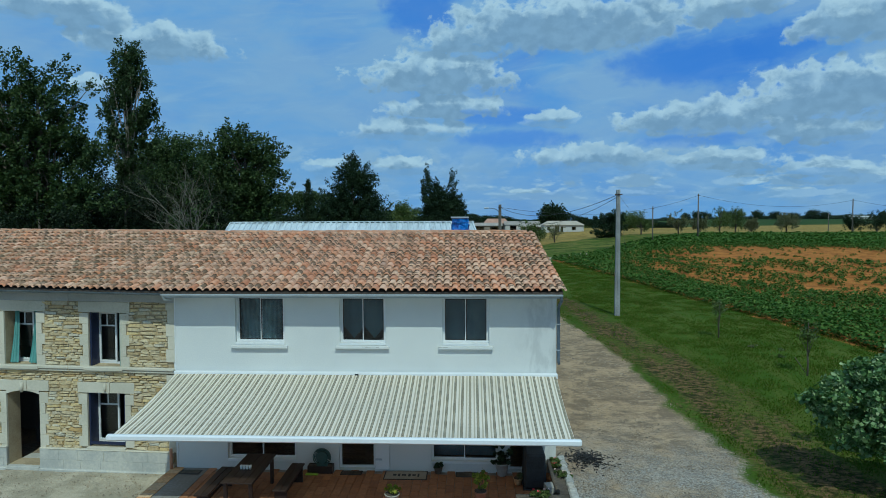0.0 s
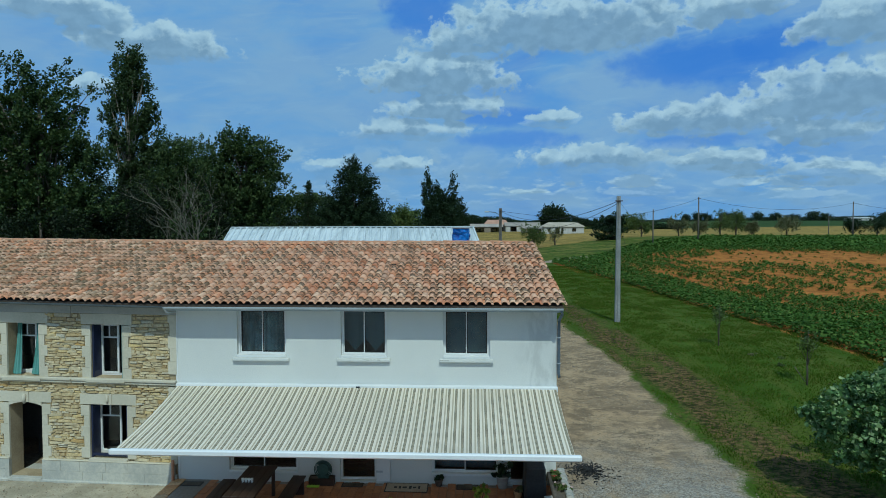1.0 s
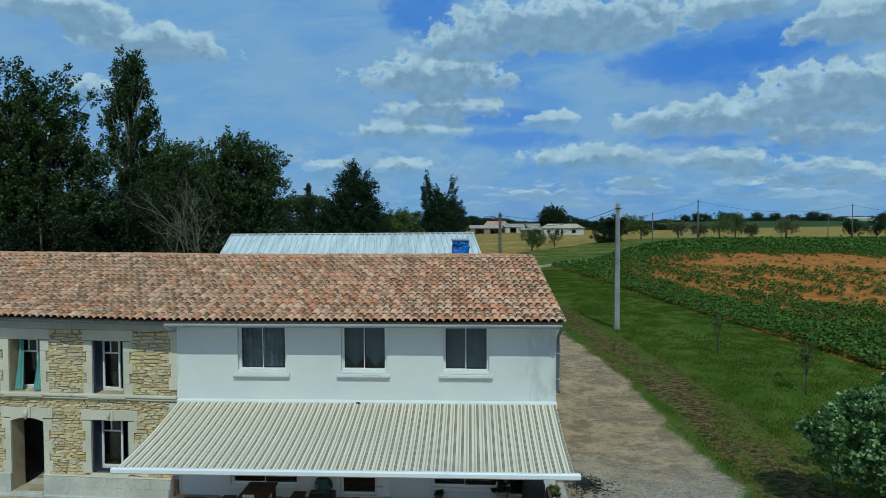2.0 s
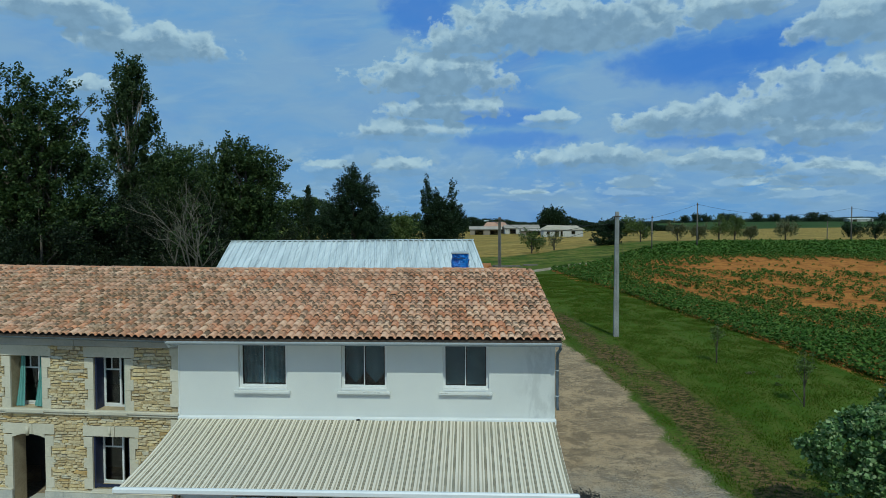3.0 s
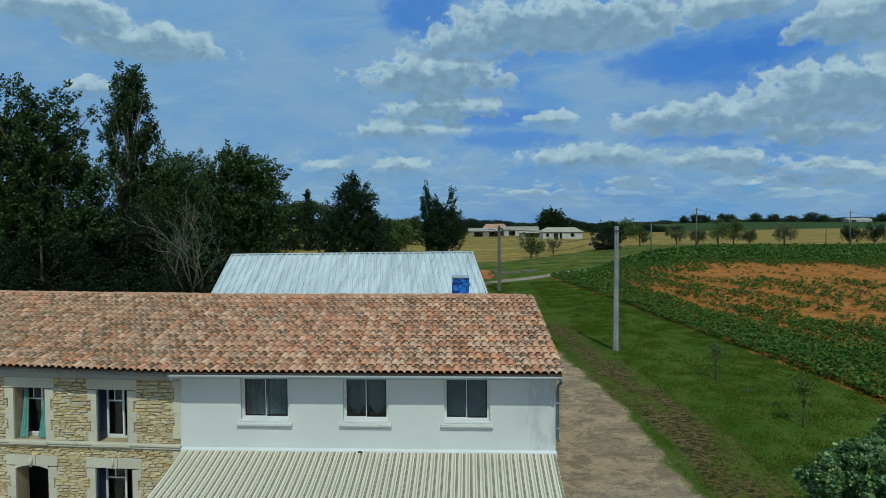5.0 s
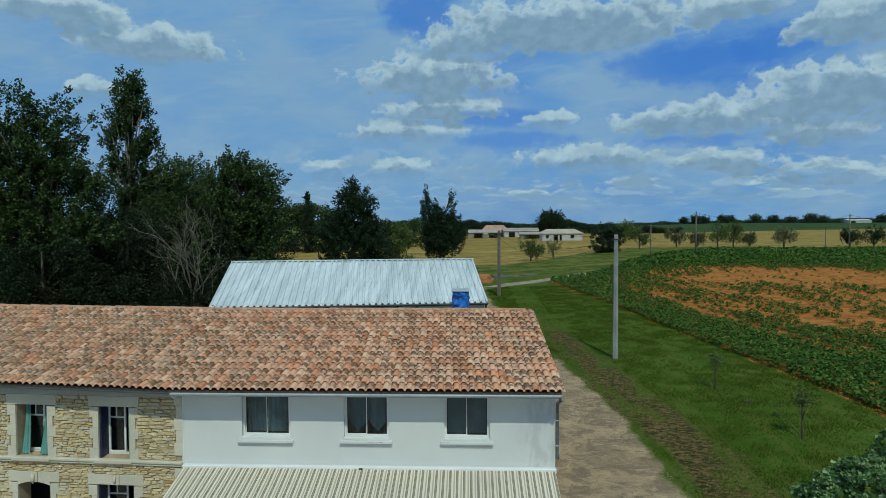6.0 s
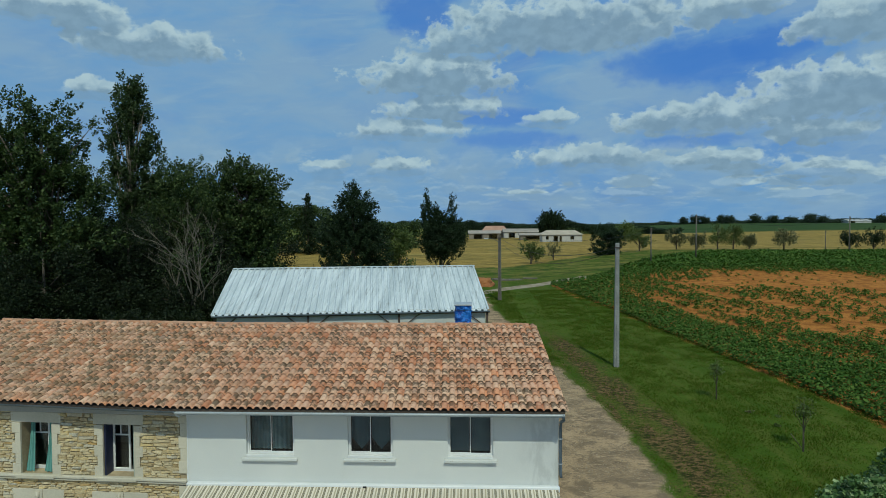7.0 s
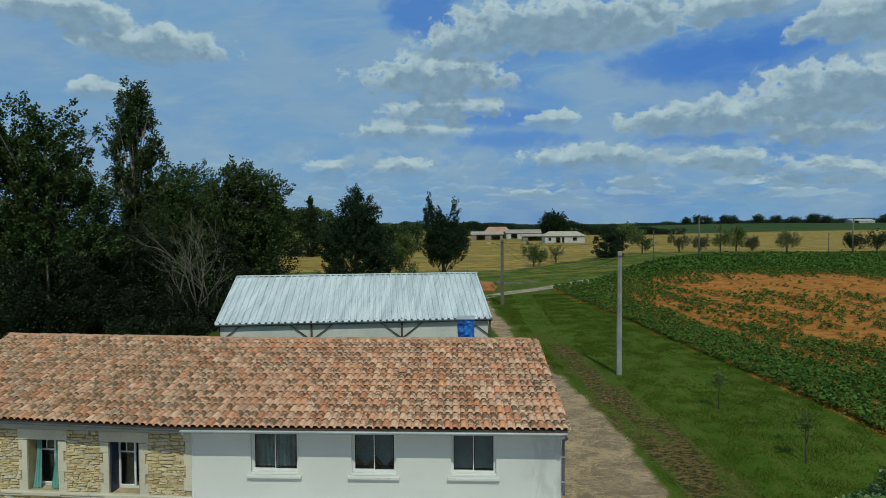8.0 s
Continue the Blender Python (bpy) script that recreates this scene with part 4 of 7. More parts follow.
# pale fascia and boxed soffit under the eaves
piece("fascia", boxed(XM + 0.004, XR + 0.03, EAVE_Y + 0.055, EAVE_Y + 0.085, EAVE_Z - 0.19, EAVE_Z - 0.03), M_zinc_light, white_house, "pale grey fascia board")
piece("soffit", boxed(XM + 0.004, XR + 0.03, EAVE_Y + 0.09, -0.002, EAVE_Z - 0.185, EAVE_Z - 0.16), M_white_paint, white_house)
pts = [(XR + 0.02, EAVE_Y - 0.03, EAVE_Z - 0.12), (XR + 0.045, EAVE_Y + 0.02, EAVE_Z - 0.24), (XR + 0.045, -0.08, EAVE_Z - 0.48), (XR + 0.045, -0.055, EAVE_Z - 0.65), (XR + 0.045, -0.055, 3.22), (XR + 0.06, -0.10, 3.14)]
dp = piece("downpipe", tubed(pts, 0.042, 8), M_zinc, white_house, "dark grey zinc downpipe", True)
for z in (3.5, 4.2):
    piece("pipe_clip", tubed([(XR + 0.045, -0.055, z), (XR + 0.045, -0.055, z + 0.03)], 0.052, 8), M_zinc_light, dp)
# white edge strip at the seam, and the gutter's stop end beside it
piece("edge_strip", boxed(XM - 0.002, XM + 0.05, -0.016, -0.001, 0.1, 5.0), M_white_paint, white_house)
piece("gutter_outlet", tubed([(XM + 0.04, EAVE_Y - 0.03, EAVE_Z - 0.11), (XM + 0.03, EAVE_Y + 0.12, EAVE_Z - 0.24), (XM + 0.03, -0.08, EAVE_Z - 0.30)], 0.035, 7), M_zinc_light, white_house)
# ---- stone half: dressed stone ----
F = -0.028                    # face of the dressed stone


def block(x0, x1, z0, z1, y=F, mat=None, parent=None, name="stone_block", back=0.04):
    g = 0.0015
    return piece(name, boxed(x0 + g, x1 - g, y, back, z0 + g, z1 - g, 0.005), mat or M_dressed, parent or stone_house)


def surround(x0, x1, z0, z1, lintel, step=0.30, short=0.17, long=0.26, sides=(1, 1)):
    z, k = z0, 0
    while z < z1 - 0.05:
        h = min(step, z1 - z)
        w = long if k % 2 == 0 else short
        if sides[0]:
            block(x0 - w, x0, z, z + h)
        if sides[1]:
            block(x1, x1 + w, z, z + h)
        z += h
        k += 1
    if lintel:
        m = (x0 + x1) / 2
        block(x0 - 0.28, m - 0.12, z1, z1 + lintel)
        block(m + 0.12, x1 + 0.28, z1, z1 + lintel)
        block(m - 0.12, m + 0.12, z1 - 0.0, z1 + lintel, F - 0.02, name="keystone")


for o in UP_S:
    surround(o[0], o[1], o[2], o[3], 0.0)
    block(o[0] - 0.28, o[1] + 0.28, o[3], 4.752, name="lintel")
    block(o[0] - 0.10, o[1] + 0.10, o[2] - 0.09, o[2], F - 0.10, name="window_sill", back=0.45)
surround(*LOW_S[0], 0.30, sides=(1, 1))
surround(*LOW_S[1], 0.30)
surround(*LOW_S[2], 0.30)
block(LOW_S[1][0] - 0.02, LOW_S[1][1] + 0.02, 0.575, 0.66, F - 0.05, name="window_sill", back=0.45)
# arch pieces in the head of the door
x0, x1, z0, z1 = LOW_S[0]
bm = bmesh.new()
m, k = (x0 + x1) / 2, 12
front, rear = [], []
for yy, row in ((F, front), (0.30, rear)):
    for i in range(k + 1):
        fx = i / k * 2 - 1
        row.append((bm.verts.new((m + fx * (x1 - x0) / 2, yy, z1 - 0.10 * fx * fx)), bm.verts.new((m + fx * (x1 - x0) / 2, yy, z1 + 0.003))))
for i in range(k):
    bm.faces.new((front[i][0], front[i + 1][0], front[i + 1][1], front[i][1]))
    bm.faces.new((front[i + 1][0], front[i][0], rear[i][0], rear[i + 1][0]))
bmesh.ops.recalc_face_normals(bm, faces=bm.faces)
piece("arch_soffit", bm, M_dressed, stone_house)
bm = bmesh.new()
tube(bm, [(m, F - 0.03, z1 - 0.03), (m, F - 0.05, z1 + 0.10), (m, F - 0.03, z1 + 0.24)], [0.03, 0.055, 0.05], 8)
piece("keystone_boss", bm, M_dressed, stone_house)
bm = bmesh.new()
tube(bm, [(-12.465, F - 0.04, 2.24), (-12.465, F - 0.05, 2.33), (-12.465, F - 0.03, 2.48)], [0.02, 0.045, 0.03], 7)
piece("keystone_boss", bm, M_dressed, stone_house)
# corner pilaster
z = 0.58
k = 0
while z < 4.74:
    h = min(0.36, 4.752 - z)
    if not (2.76 < z + h / 2 < 2.96):
        block(-10.66 - (0.05 if k % 2 else 0.0), XM - 0.006, z, z + h)
    z += h
    k += 1
# frieze, cornice, string course, plinth
for a, b in ((XL, -16.2), (-16.2, -13.5), (-13.5, XM - 0.004)):
    piece("frieze_stone", boxed(a + 0.003, b - 0.003, F - 0.004, 0.04, 4.756, 5.06, 0.006), M_frieze, stone_house)
    bm = boxed(a, b, F - 0.10, 0.03, 5.062, 5.135, 0.02)
    piece("cornice", bm, M_frieze, stone_house)
    bm = bmesh.new()
    box(bm, a + 0.002, b - 0.002, F - 0.085, 0.03, 2.865, 2.945, 0.015)
    box(bm, a + 0.002, b - 0.002, F - 0.045, 0.03, 2.785, 2.866, 0.02)
    piece("string_course", bm, M_dressed, stone_house, "moulded limestone string course")
g = np.random.default_rng(3)
for z0, z1 in ((-0.05, 0.27), (0.27, 0.56)):
    x = XL
    while x < XM - 0.1:
        w = 0.45 + 0.35 * g.random()
        b = min(x + w, XM - 0.03)
        if not (b > LOW_S[0][0] and x < LOW_S[0][1]):
            block(x, b, z0, z1, -0.075, M_plinth, name="plinth_block")
            x = b
        elif x < LOW_S[0][0] - 0.02:
            block(x, LOW_S[0][0], z0, z1, -0.075, M_plinth, name="plinth_block")
            x = LOW_S[0][1]
        else:
            x = LOW_S[0][1]
for a, b in ((XL, LOW_S[0][0]), (LOW_S[0][1], XM - 0.03)):
    piece("plinth_cap", boxed(a, b, -0.085, 0.03, 0.562, 0.60, 0.012), M_dressed, stone_house)
    piece("footing", boxed(a, b, -0.13, 0.03, -0.2, 0.02, 0.02), M_plinth, stone_house)


# ---- stone half: windows and door ----
def casement(x0, x1, z0, z1, y, shut_left, shut_right, curtains=False, guard=False):
    bm = bmesh.new()
    frame_ring(bm, x0, x1, z0, z1, y, y + 0.07, 0.05)
    win = piece("window", bm, M_white_paint, stone_house, "white timber casement, one leaf ajar")
    mx = x0 + (x1 - x0) * 0.62
    bm = bmesh.new()
    frame_ring(bm, x0 + 0.05, mx, z0 + 0.05, z1 - 0.05, y - 0.01, y + 0.035, 0.05)
    zt = z1 - (z1 - z0) * 0.30
    box(bm, x0 + 0.10, mx - 0.05, y - 0.005, y + 0.03, zt, zt + 0.04)
    box(bm, (x0 + mx) / 2 - 0.015, (x0 + mx) / 2 + 0.015, y - 0.003, y + 0.028, zt + 0.04, z1 - 0.10)
    leaf = piece("casement_leaf", bm, M_white_paint, win)
    p = piece("pane", boxed(x0 + 0.10, mx - 0.05, y + 0.010, y + 0.016, z0 + 0.10, z1 - 0.10), M_glass, win)
    p.visible_shadow = False
    # the other leaf stands open into the room
    bm = bmesh.new()
    frame_ring(bm, 0, x1 - mx - 0.05, z0 + 0.05, z1 - 0.05, -0.02, 0.02, 0.045)
    box(bm, 0.045, x1 - mx - 0.095, -0.012, 0.012, zt, zt + 0.035)
    bmesh.ops.transform(bm, matrix=pose(x1 - 0.06, y + 0.03, 0, 0, 0, 128), verts=bm.verts)
    piece("open_leaf", bm, M_white_paint, win)
    for side, on in ((-1, shut_left), (1, shut_right)):
        if not on:
            continue
        xx = x0 if side < 0 else x1
        bm = bmesh.new()
        a, b = (xx + 0.012, xx + 0.055) if side < 0 else (xx - 0.055, xx - 0.012)
        box(bm, a, b, 0.03, y - 0.015, z0 + 0.01, z1 - 0.01, 0.004)
        for k in range(3):
            box(bm, a - 0.006, b + 0.006, 0.05, y - 0.03, z0 + 0.1 + k * (z1 - z0 - 0.2) / 2.3, z0 + 0.17 + k * (z1 - z0 - 0.2) / 2.3)
        piece("shutter", bm, on, win, "folded-back painted shutter")
    if curtains:
        for a, b in ((x0 + 0.06, x0 + 0.24), (x1 - 0.30, x1 - 0.06)):
            bm = bmesh.new()
            curtain(bm, a, b, z0 + 0.03, z1 - 0.02, y - 0.10, 3, 0.035)
            for v_ in bm.verts:
                f = (z1 - v_.co.z) / (z1 - z0)
                v_.co.x = (a + b) / 2 + (v_.co.x - (a + b) / 2) * (0.75 + 0.75 * f ** 1.5)
                v_.co.y -= 0.17 * f ** 1.6
            piece("curtain", bm, M_teal, win, "teal curtain moving in the open window")
    if guard:
        piece("guard_rail", boxed(x0 + 0.05, x1 - 0.01, 0.02, 0.07, z0 + 0.06, z0 + 0.13), M_navy, win, "navy painted guard bar")
    return win


casement(*UP_S[0], 0.40, None, None, curtains=True)
casement(*UP_S[1], 0.40, M_navy, M_teal_shutter)
casement(*UP_S[2], 0.32, M_navy, None)
casement(*LOW_S[1], 0.40, M_navy, M_navy, guard=True)
casement(*LOW_S[2], 0.30, M_navy, M_navy)
# entrance: a dark door leaf open into the hall, pebble threshold
x0, x1, z0, z1 = LOW_S[0]
bm = boxed(0, 0.90, -0.025, 0.025, 0.09, 2.10, 0.006)
for k in range(2):
    box(bm, 0.12, 0.78, -0.035, 0.035, 0.25 + k * 0.95, 1.05 + k * 0.95, 0.01)
bmesh.ops.transform(bm, matrix=pose(x1 - 0.03, 0.48, 0, 0, 0, 96), verts=bm.verts)
door = piece("door", bm, M_navy, stone_house, "dark painted entrance door standing open")
piece("door_step", boxed(x0, x1, -0.12, 0.9, -0.05, 0.055, 0.01), M_plinth, stone_house, "worn pebble threshold")
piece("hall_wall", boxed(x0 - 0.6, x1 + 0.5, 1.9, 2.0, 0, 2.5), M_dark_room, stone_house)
piece("seam_pipe", tubed([(XM - 0.09, -0.14, 0.0), (XM - 0.09, -0.14, 0.72)], 0.04, 7), M_mortar, stone_house, "rust-brown clay pipe end")

# ---- chimney behind the ridge ----
chimney = thing("chimney", "low chimney wrapped in crumpled blue tarpaulin under a slab", "chimney", (-2.685, 6.4, 5.9))
bm = bmesh.new()
W = 0.28
n_, m_ = 10, 9
for side in range(4):
    g2 = []
    for i in range(n_ + 1):
        col = []
        for j in range(m_ + 1):
            u = -W + 2 * W * i / n_
            h = 0.1 + 1.02 * j / m_
            bulge = 0.075 * noise.noise(Vector((u * 6 + side * 3, h * 5, side))) + 0.05 * noise.noise(Vector((u * 13 + side, h * 9, side * 2))) + 0.03 * (0.6 - h) + 0.025 * math.sin(h * 14 + u * 8 + side)
            if i in (0, n_):
                bulge = 0.0
            p = Vector((u, -W - bulge, h))
            p.rotate(Euler((0, 0, side * math.pi / 2)))
            col.append(bm.verts.new(p))
        g2.append(col)
    for i in range(n_):
        for j in range(m_):
            bm.faces.new((g2[i][j], g2[i + 1][j], g2[i + 1][j + 1], g2[i][j + 1]))
bmesh.ops.remove_doubles(bm, verts=bm.verts, dist=0.001)
part("tarpaulin", bm, M_tarp, chimney, "crumpled bright blue tarpaulin")
part("cap_slab", boxed(-0.33, 0.33, -0.33, 0.33, 1.13, 1.19, 0.01), M_zinc_light, chimney, "grey cap slab")
part("stack", boxed(-0.16, 0.16, -0.16, 0.16, -0.1, 1.125), M_mortar, chimney)
for z in (0.45, 0.95):
    bm = bmesh.new()
    tube(bm, [(-0.3, -0.3, z), (0.3, -0.3, z + 0.02), (0.3, 0.3, z), (-0.3, 0.3, z + 0.01), (-0.3, -0.3, z)], 0.008, 5)
    part("rope", bm, M_cable, chimney)

# ---- awning ----
AW_Y0, AW_Z0, AW_Y1, AW_Z1 = -0.16, 2.80, -3.24, 2.17
AW_X0, AW_X1 = -10.42, 0.02


def awning_cloth_material():
    n = Nodes("striped awning cloth")
    sepx = n.t.nodes.new("ShaderNodeSeparateXYZ")
    n.link(n.world_pos(), sepx.inputs[0])
    x, y = sepx.outputs[0], sepx.outputs[1]
    f = n.math("FRACT", n.math("MULTIPLY", x, 1 / 0.188))
    cream, line, dark, tan = (0.90, 0.84, 0.715), (0.60, 0.515, 0.375), (0.165, 0.150, 0.105), (0.56, 0.49, 0.35)
    ramp = n.t.nodes.new("ShaderNodeValToRGB")
    ramp.color_ramp.interpolation = "CONSTANT"
    els = ramp.color_ramp.elements
    stops = [(0, cream), (0.15, line), (0.34, cream), (0.52, dark), (0.59, tan), (0.65, dark), (0.71, tan), (0.77, dark), (0.84, cream)]
    while len(els) < len(stops):
        els.new(0.5)
    for e, (p, c) in zip(els, stops):
        e.position, e.color = p, (*c, 1)
    n.link(f, ramp.inputs[0])
    c = ramp.outputs[0]
    p = n.world_pos()
    c = n.mix(n.rng(n.noise(p, 0.5, 4, 0.6), 0.45, 0.75, 0.0, 0.3), c, (0.42, 0.41, 0.35))
    n.bump(n.noise(p, 90, 2, 0.5), 0.15, 0.003)
    tr = n.t.nodes.new("ShaderNodeBsdfTranslucent")
    n.link(n.mix(1.0, c, (1.0, 0.90, 0.74), "MULTIPLY"), tr.inputs["Color"])
    ms = n.t.nodes.new("ShaderNodeMixShader")
    ms.inputs["Fac"].default_value = 0.26
    m = n.done(c, 0.9, 0, 0.2)
    n.link(n.b.outputs[0], ms.inputs[1])
    n.link(tr.outputs[0], ms.inputs[2])
    n.link(ms.outputs[0], n.t.nodes["Material Output"].inputs["Surface"])
    return m


awning = thing("awning", "long extended folding-arm awning with cream and grey-green stripes", "awning", (XM, 0, AW_Z0))
bm = bmesh.new()
cols, rows_ = 60, 14
grid = []
for i in range(cols + 1):
    fx = i / cols
    line = []
    for j in range(rows_ + 1):
        fy = j / rows_
        x = AW_X0 + 0.04 + (AW_X1 - AW_X0 - 0.08) * fx
        sag = -0.07 * math.sin(math.pi * fy) * (0.75 + 0.25 * math.cos(fx * 6 * math.pi)) - 0.004 * math.sin(fx * 60)
        line.append(bm.verts.new((x, AW_Y0 + (AW_Y1 - AW_Y0) * fy, AW_Z0 + 0.03 + (AW_Z1 - AW_Z0) * fy + sag)))
    grid.append(line)
for i in range(cols):
    for j in range(rows_):
        bm.faces.new((grid[i][j + 1], grid[i + 1][j + 1], grid[i + 1][j], grid[i][j]))
cloth = piece("cloth", bm, awning_cloth_material(), awning, "cream, tan and grey-green striped cloth", True)
bm = boxed(AW_X0, AW_X1, -0.17, -0.01, AW_Z0 - 0.06, AW_Z0 + 0.09, 0.02)
piece("cassette", bm, M_alu, awning, "white aluminium cassette")
bm = boxed(AW_X0 - 0.06, AW_X1 + 0.10, AW_Y1 - 0.10, AW_Y1 + 0.02, AW_Z1 - 0.08, AW_Z1 + 0.06, 0.03)
piece("front_bar", bm, M_alu, awning, "white aluminium front bar")
for x in (-9.6, -5.2, -0.8):
    s = 1 if x < -5 else -1
    arm = piece("folding_arm", tubed([(x, -0.12, 2.68), (x + s * 0.5, -1.6, 2.26), (x, AW_Y1 + 0.04, AW_Z1 - 0.03)], 0.03, 6), M_alu, awning)
piece("cloth_clip", boxed(-5.42, -5.32, -0.20, -0.15, AW_Z0 + 0.0, AW_Z0 + 0.06), M_black, awning)

# ---- trees ----
def leaves(centres, size, spread, per, seed, sweep=None, slim=0.46):
    """Leaf quads scattered round clump centres: an array (n, 4, 3). sweep: the way each clump's twigs point, to draw it out into a tuft."""
    g = np.random.default_rng(seed)
    n = len(centres) * per
    ball = g.normal(0, 1, (n, 3))
    ball *= (g.random(n) ** 0.45 * 1.45 / np.linalg.norm(ball, axis=1))[:, None]
    c = np.repeat(np.asarray(centres, dtype=float), per, 0)
    d = g.normal(0, 1, (n, 3))
    d[:, 2] = d[:, 2] * 0.7 - 0.25
    if sweep is None:
        c = c + ball * spread * np.array([1, 1, 0.75])
    else:
        w = np.repeat(sweep, per, 0)
        along = (ball * w).sum(1, keepdims=True)
        c = c + (ball * 0.80 + w * along * 1.0) * spread
        d = d * 0.55 + w * 0.9
    d /= np.linalg.norm(d, axis=1, keepdims=True)
    up = g.normal(0, 1, (n, 3)) + np.array([0, 0, 0.8])
    s = np.cross(d, up)
    s /= np.linalg.norm(s, axis=1, keepdims=True) + 1e-9
    nn = np.cross(s, d)
    L = (size * (0.6 + 0.8 * g.random(n)))[:, None]
    w = L * slim
    base, tip = c - d * L * 0.5, c + d * L * 0.5
    lift = nn * (L * 0.10)
    return np.stack([base, c + s * w + lift, tip, c - s * w + lift], 1)


def crown_points(lobes, count, seed, shell=0.55, gap=0.38):
    """Clump centres within a set of ellipsoids (cx, cy, cz, rx, ry, rz), denser to the outside, with gaps."""
    g = np.random.default_rng(seed)
    vol = np.array([l[3] * l[4] * l[5] for l in lobes]) ** 0.8
    pick = g.choice(len(lobes), count * 2, p=vol / vol.sum())
    d = g.normal(0, 1, (count * 2, 3))
    d /= np.linalg.norm(d, axis=1, keepdims=True)
    r = shell + (1.05 - shell) * g.random(count * 2) ** 0.7
    L = np.array(lobes)[pick]
    wob = 1 + 0.22 * np.sin(d[:, :1] * 5 + pick[:, None]) * np.cos(d[:, 1:2] * 4 + d[:, 2:] * 5)
    p = L[:, :3] + d * L[:, 3:] * r[:, None] * wob
    hole = vnoise(p[:, 0] * 1.0 + p[:, 1] * 0.6 + seed, p[:, 2] + p[:, 1] * 0.5, 0.7, 2)
    p = p[hole > gap][:count]
    return p


def tree(name, label, x, y, lobes, trunk, clumps, per, size, spread, mat, seed, group="", shell=0.5, limbs=14, bark=None, category="tree", lean=(0, 0), gap=0.38, wind=None):
    """wind: how far the tufts bend with it (none: loose clumps). lobes are (dx, dy, z over the foot, rx, ry, rz); trunk is (radius, height)."""
    z0 = gz(x, y)
    ob = thing(name, label, category, (x, y, z0), 0, group)
    pts = crown_points(lobes, clumps, seed, shell, gap)
    sweep = None
    if wind is not None:
        gw = np.random.default_rng(seed + 9)
        axis = np.array([np.average([l[0] for l in lobes]), np.average([l[1] for l in lobes])])
        sweep = gw.normal(0, 0.35, (len(pts), 3)) + np.array([wind, 0, 0.85])
        sweep[:, :2] += (pts[:, :2] - axis) / (np.linalg.norm(pts[:, :2] - axis, axis=1, keepdims=True) + 0.5) * 0.65
        sweep /= np.linalg.norm(sweep, axis=1, keepdims=True)
    q = leaves(pts, size, spread, per, seed, sweep, 0.46 if wind is None else 0.36)
    cr = new("crown", quads_mesh("crown", q, mat))
    cr.parent = ob
    g = np.random.default_rng(seed + 5)
    bm = bmesh.new()
    r, h = trunk
    sway = [(0, 0, -0.3)] + [(lean[0] * k / 5 + g.normal(0, 0.02 * h / 5), lean[1] * k / 5 + g.normal(0, 0.02 * h / 5), h * k / 5) for k in range(1, 6)]
    tube(bm, sway, [r * 1.15, r, r * 0.85, r * 0.68, r * 0.48, r * 0.22], 8)
    for k in range(limbs):
        tgt = Vector(pts[g.integers(len(pts))])
        f = 0.25 + 0.65 * g.random()
        i = min(4, int(f * 5))
        st = Vector(sway[i]).lerp(Vector(sway[i + 1]), f * 5 - i)
        if tgt.z < st.z:
            st = Vector(sway[1]).lerp(Vector(sway[0]), 0.2)
        mid = st.lerp(tgt, 0.5) + Vector((g.normal(0, 0.15), g.normal(0, 0.15), 0.12 * (tgt - st).length))
        rr = r * (0.42 - 0.2 * f)
        tube(bm, [st, mid, tgt], [rr, rr * 0.6, rr * 0.15], 5)
    part("trunk", bm, bark or M_bark, ob)
    return ob


WOOD = "trees of the wood"
# the wood: tall crowns at its edge
tree("broadleaf_tree", "tall dark broadleaf tree with an open ragged crown", -40.5, 38, [(0.4, 0, 15.1, 3.6, 3.6, 4.9), (-3.6, 0, 15.7, 3.4, 3.4, 4.8), (-8, 0, 15.0, 4.2, 4, 5), (2.6, 1, 11.0, 3.6, 3.4, 3.4), (2.0, 0, 7.0, 5.0, 4.5, 4.0), (-3, 0, 9.0, 5.5, 4.5, 5.0), (-8, 1, 8, 5, 5, 7)],
     (0.42, 17), 2500, 34, 0.25, 0.30, M_leaf_wood, 11, WOOD, 0.15, 80, gap=0.43, wind=0.35)
tree("poplar_tree", "slender poplar standing above the wood", -37.7, 47.6, [(0.3, 0, 22.3, 1.4, 1.3, 1.8), (0.2, 0, 20.2, 2.1, 1.9, 2.4), (0.1, 0, 18.0, 1.8, 1.7, 2.2), (2.4, 0, 17.4, 1.1, 1.0, 1.7), (1.5, 0, 16.2, 1.4, 1.2, 1.2), (-2.3, 0.5, 16.6, 1.0, 1.0, 2.6), (-1.6, 0.3, 14.2, 1.2, 1.1, 2.0), (0.6, 0, 14.4, 1.6, 1.5, 2.0), (2.8, 0, 13.6, 1.4, 1.3, 1.6), (0.3, 0, 10.5, 3.0, 2.6, 3.0), (0, 0, 6, 3.4, 3.0, 4)],
     (0.34, 23.0), 1150, 34, 0.24, 0.28, M_leaf_poplar, 19, WOOD, 0.10, 90, bark=M_bark_pale, gap=0.38, wind=0.30)
tree("broadleaf_tree", "rounded broadleaf tree in the wood", -42.5, 70, [(0, 0, 12.5, 5.0, 4, 5.0), (5, -2, 9.5, 5, 4, 4.5), (-4, 0, 8, 5, 4, 6)],
     (0.4, 14), 900, 36, 0.26, 0.42, M_leaf_wood, 13, WOOD, 0.4, wind=0.3)
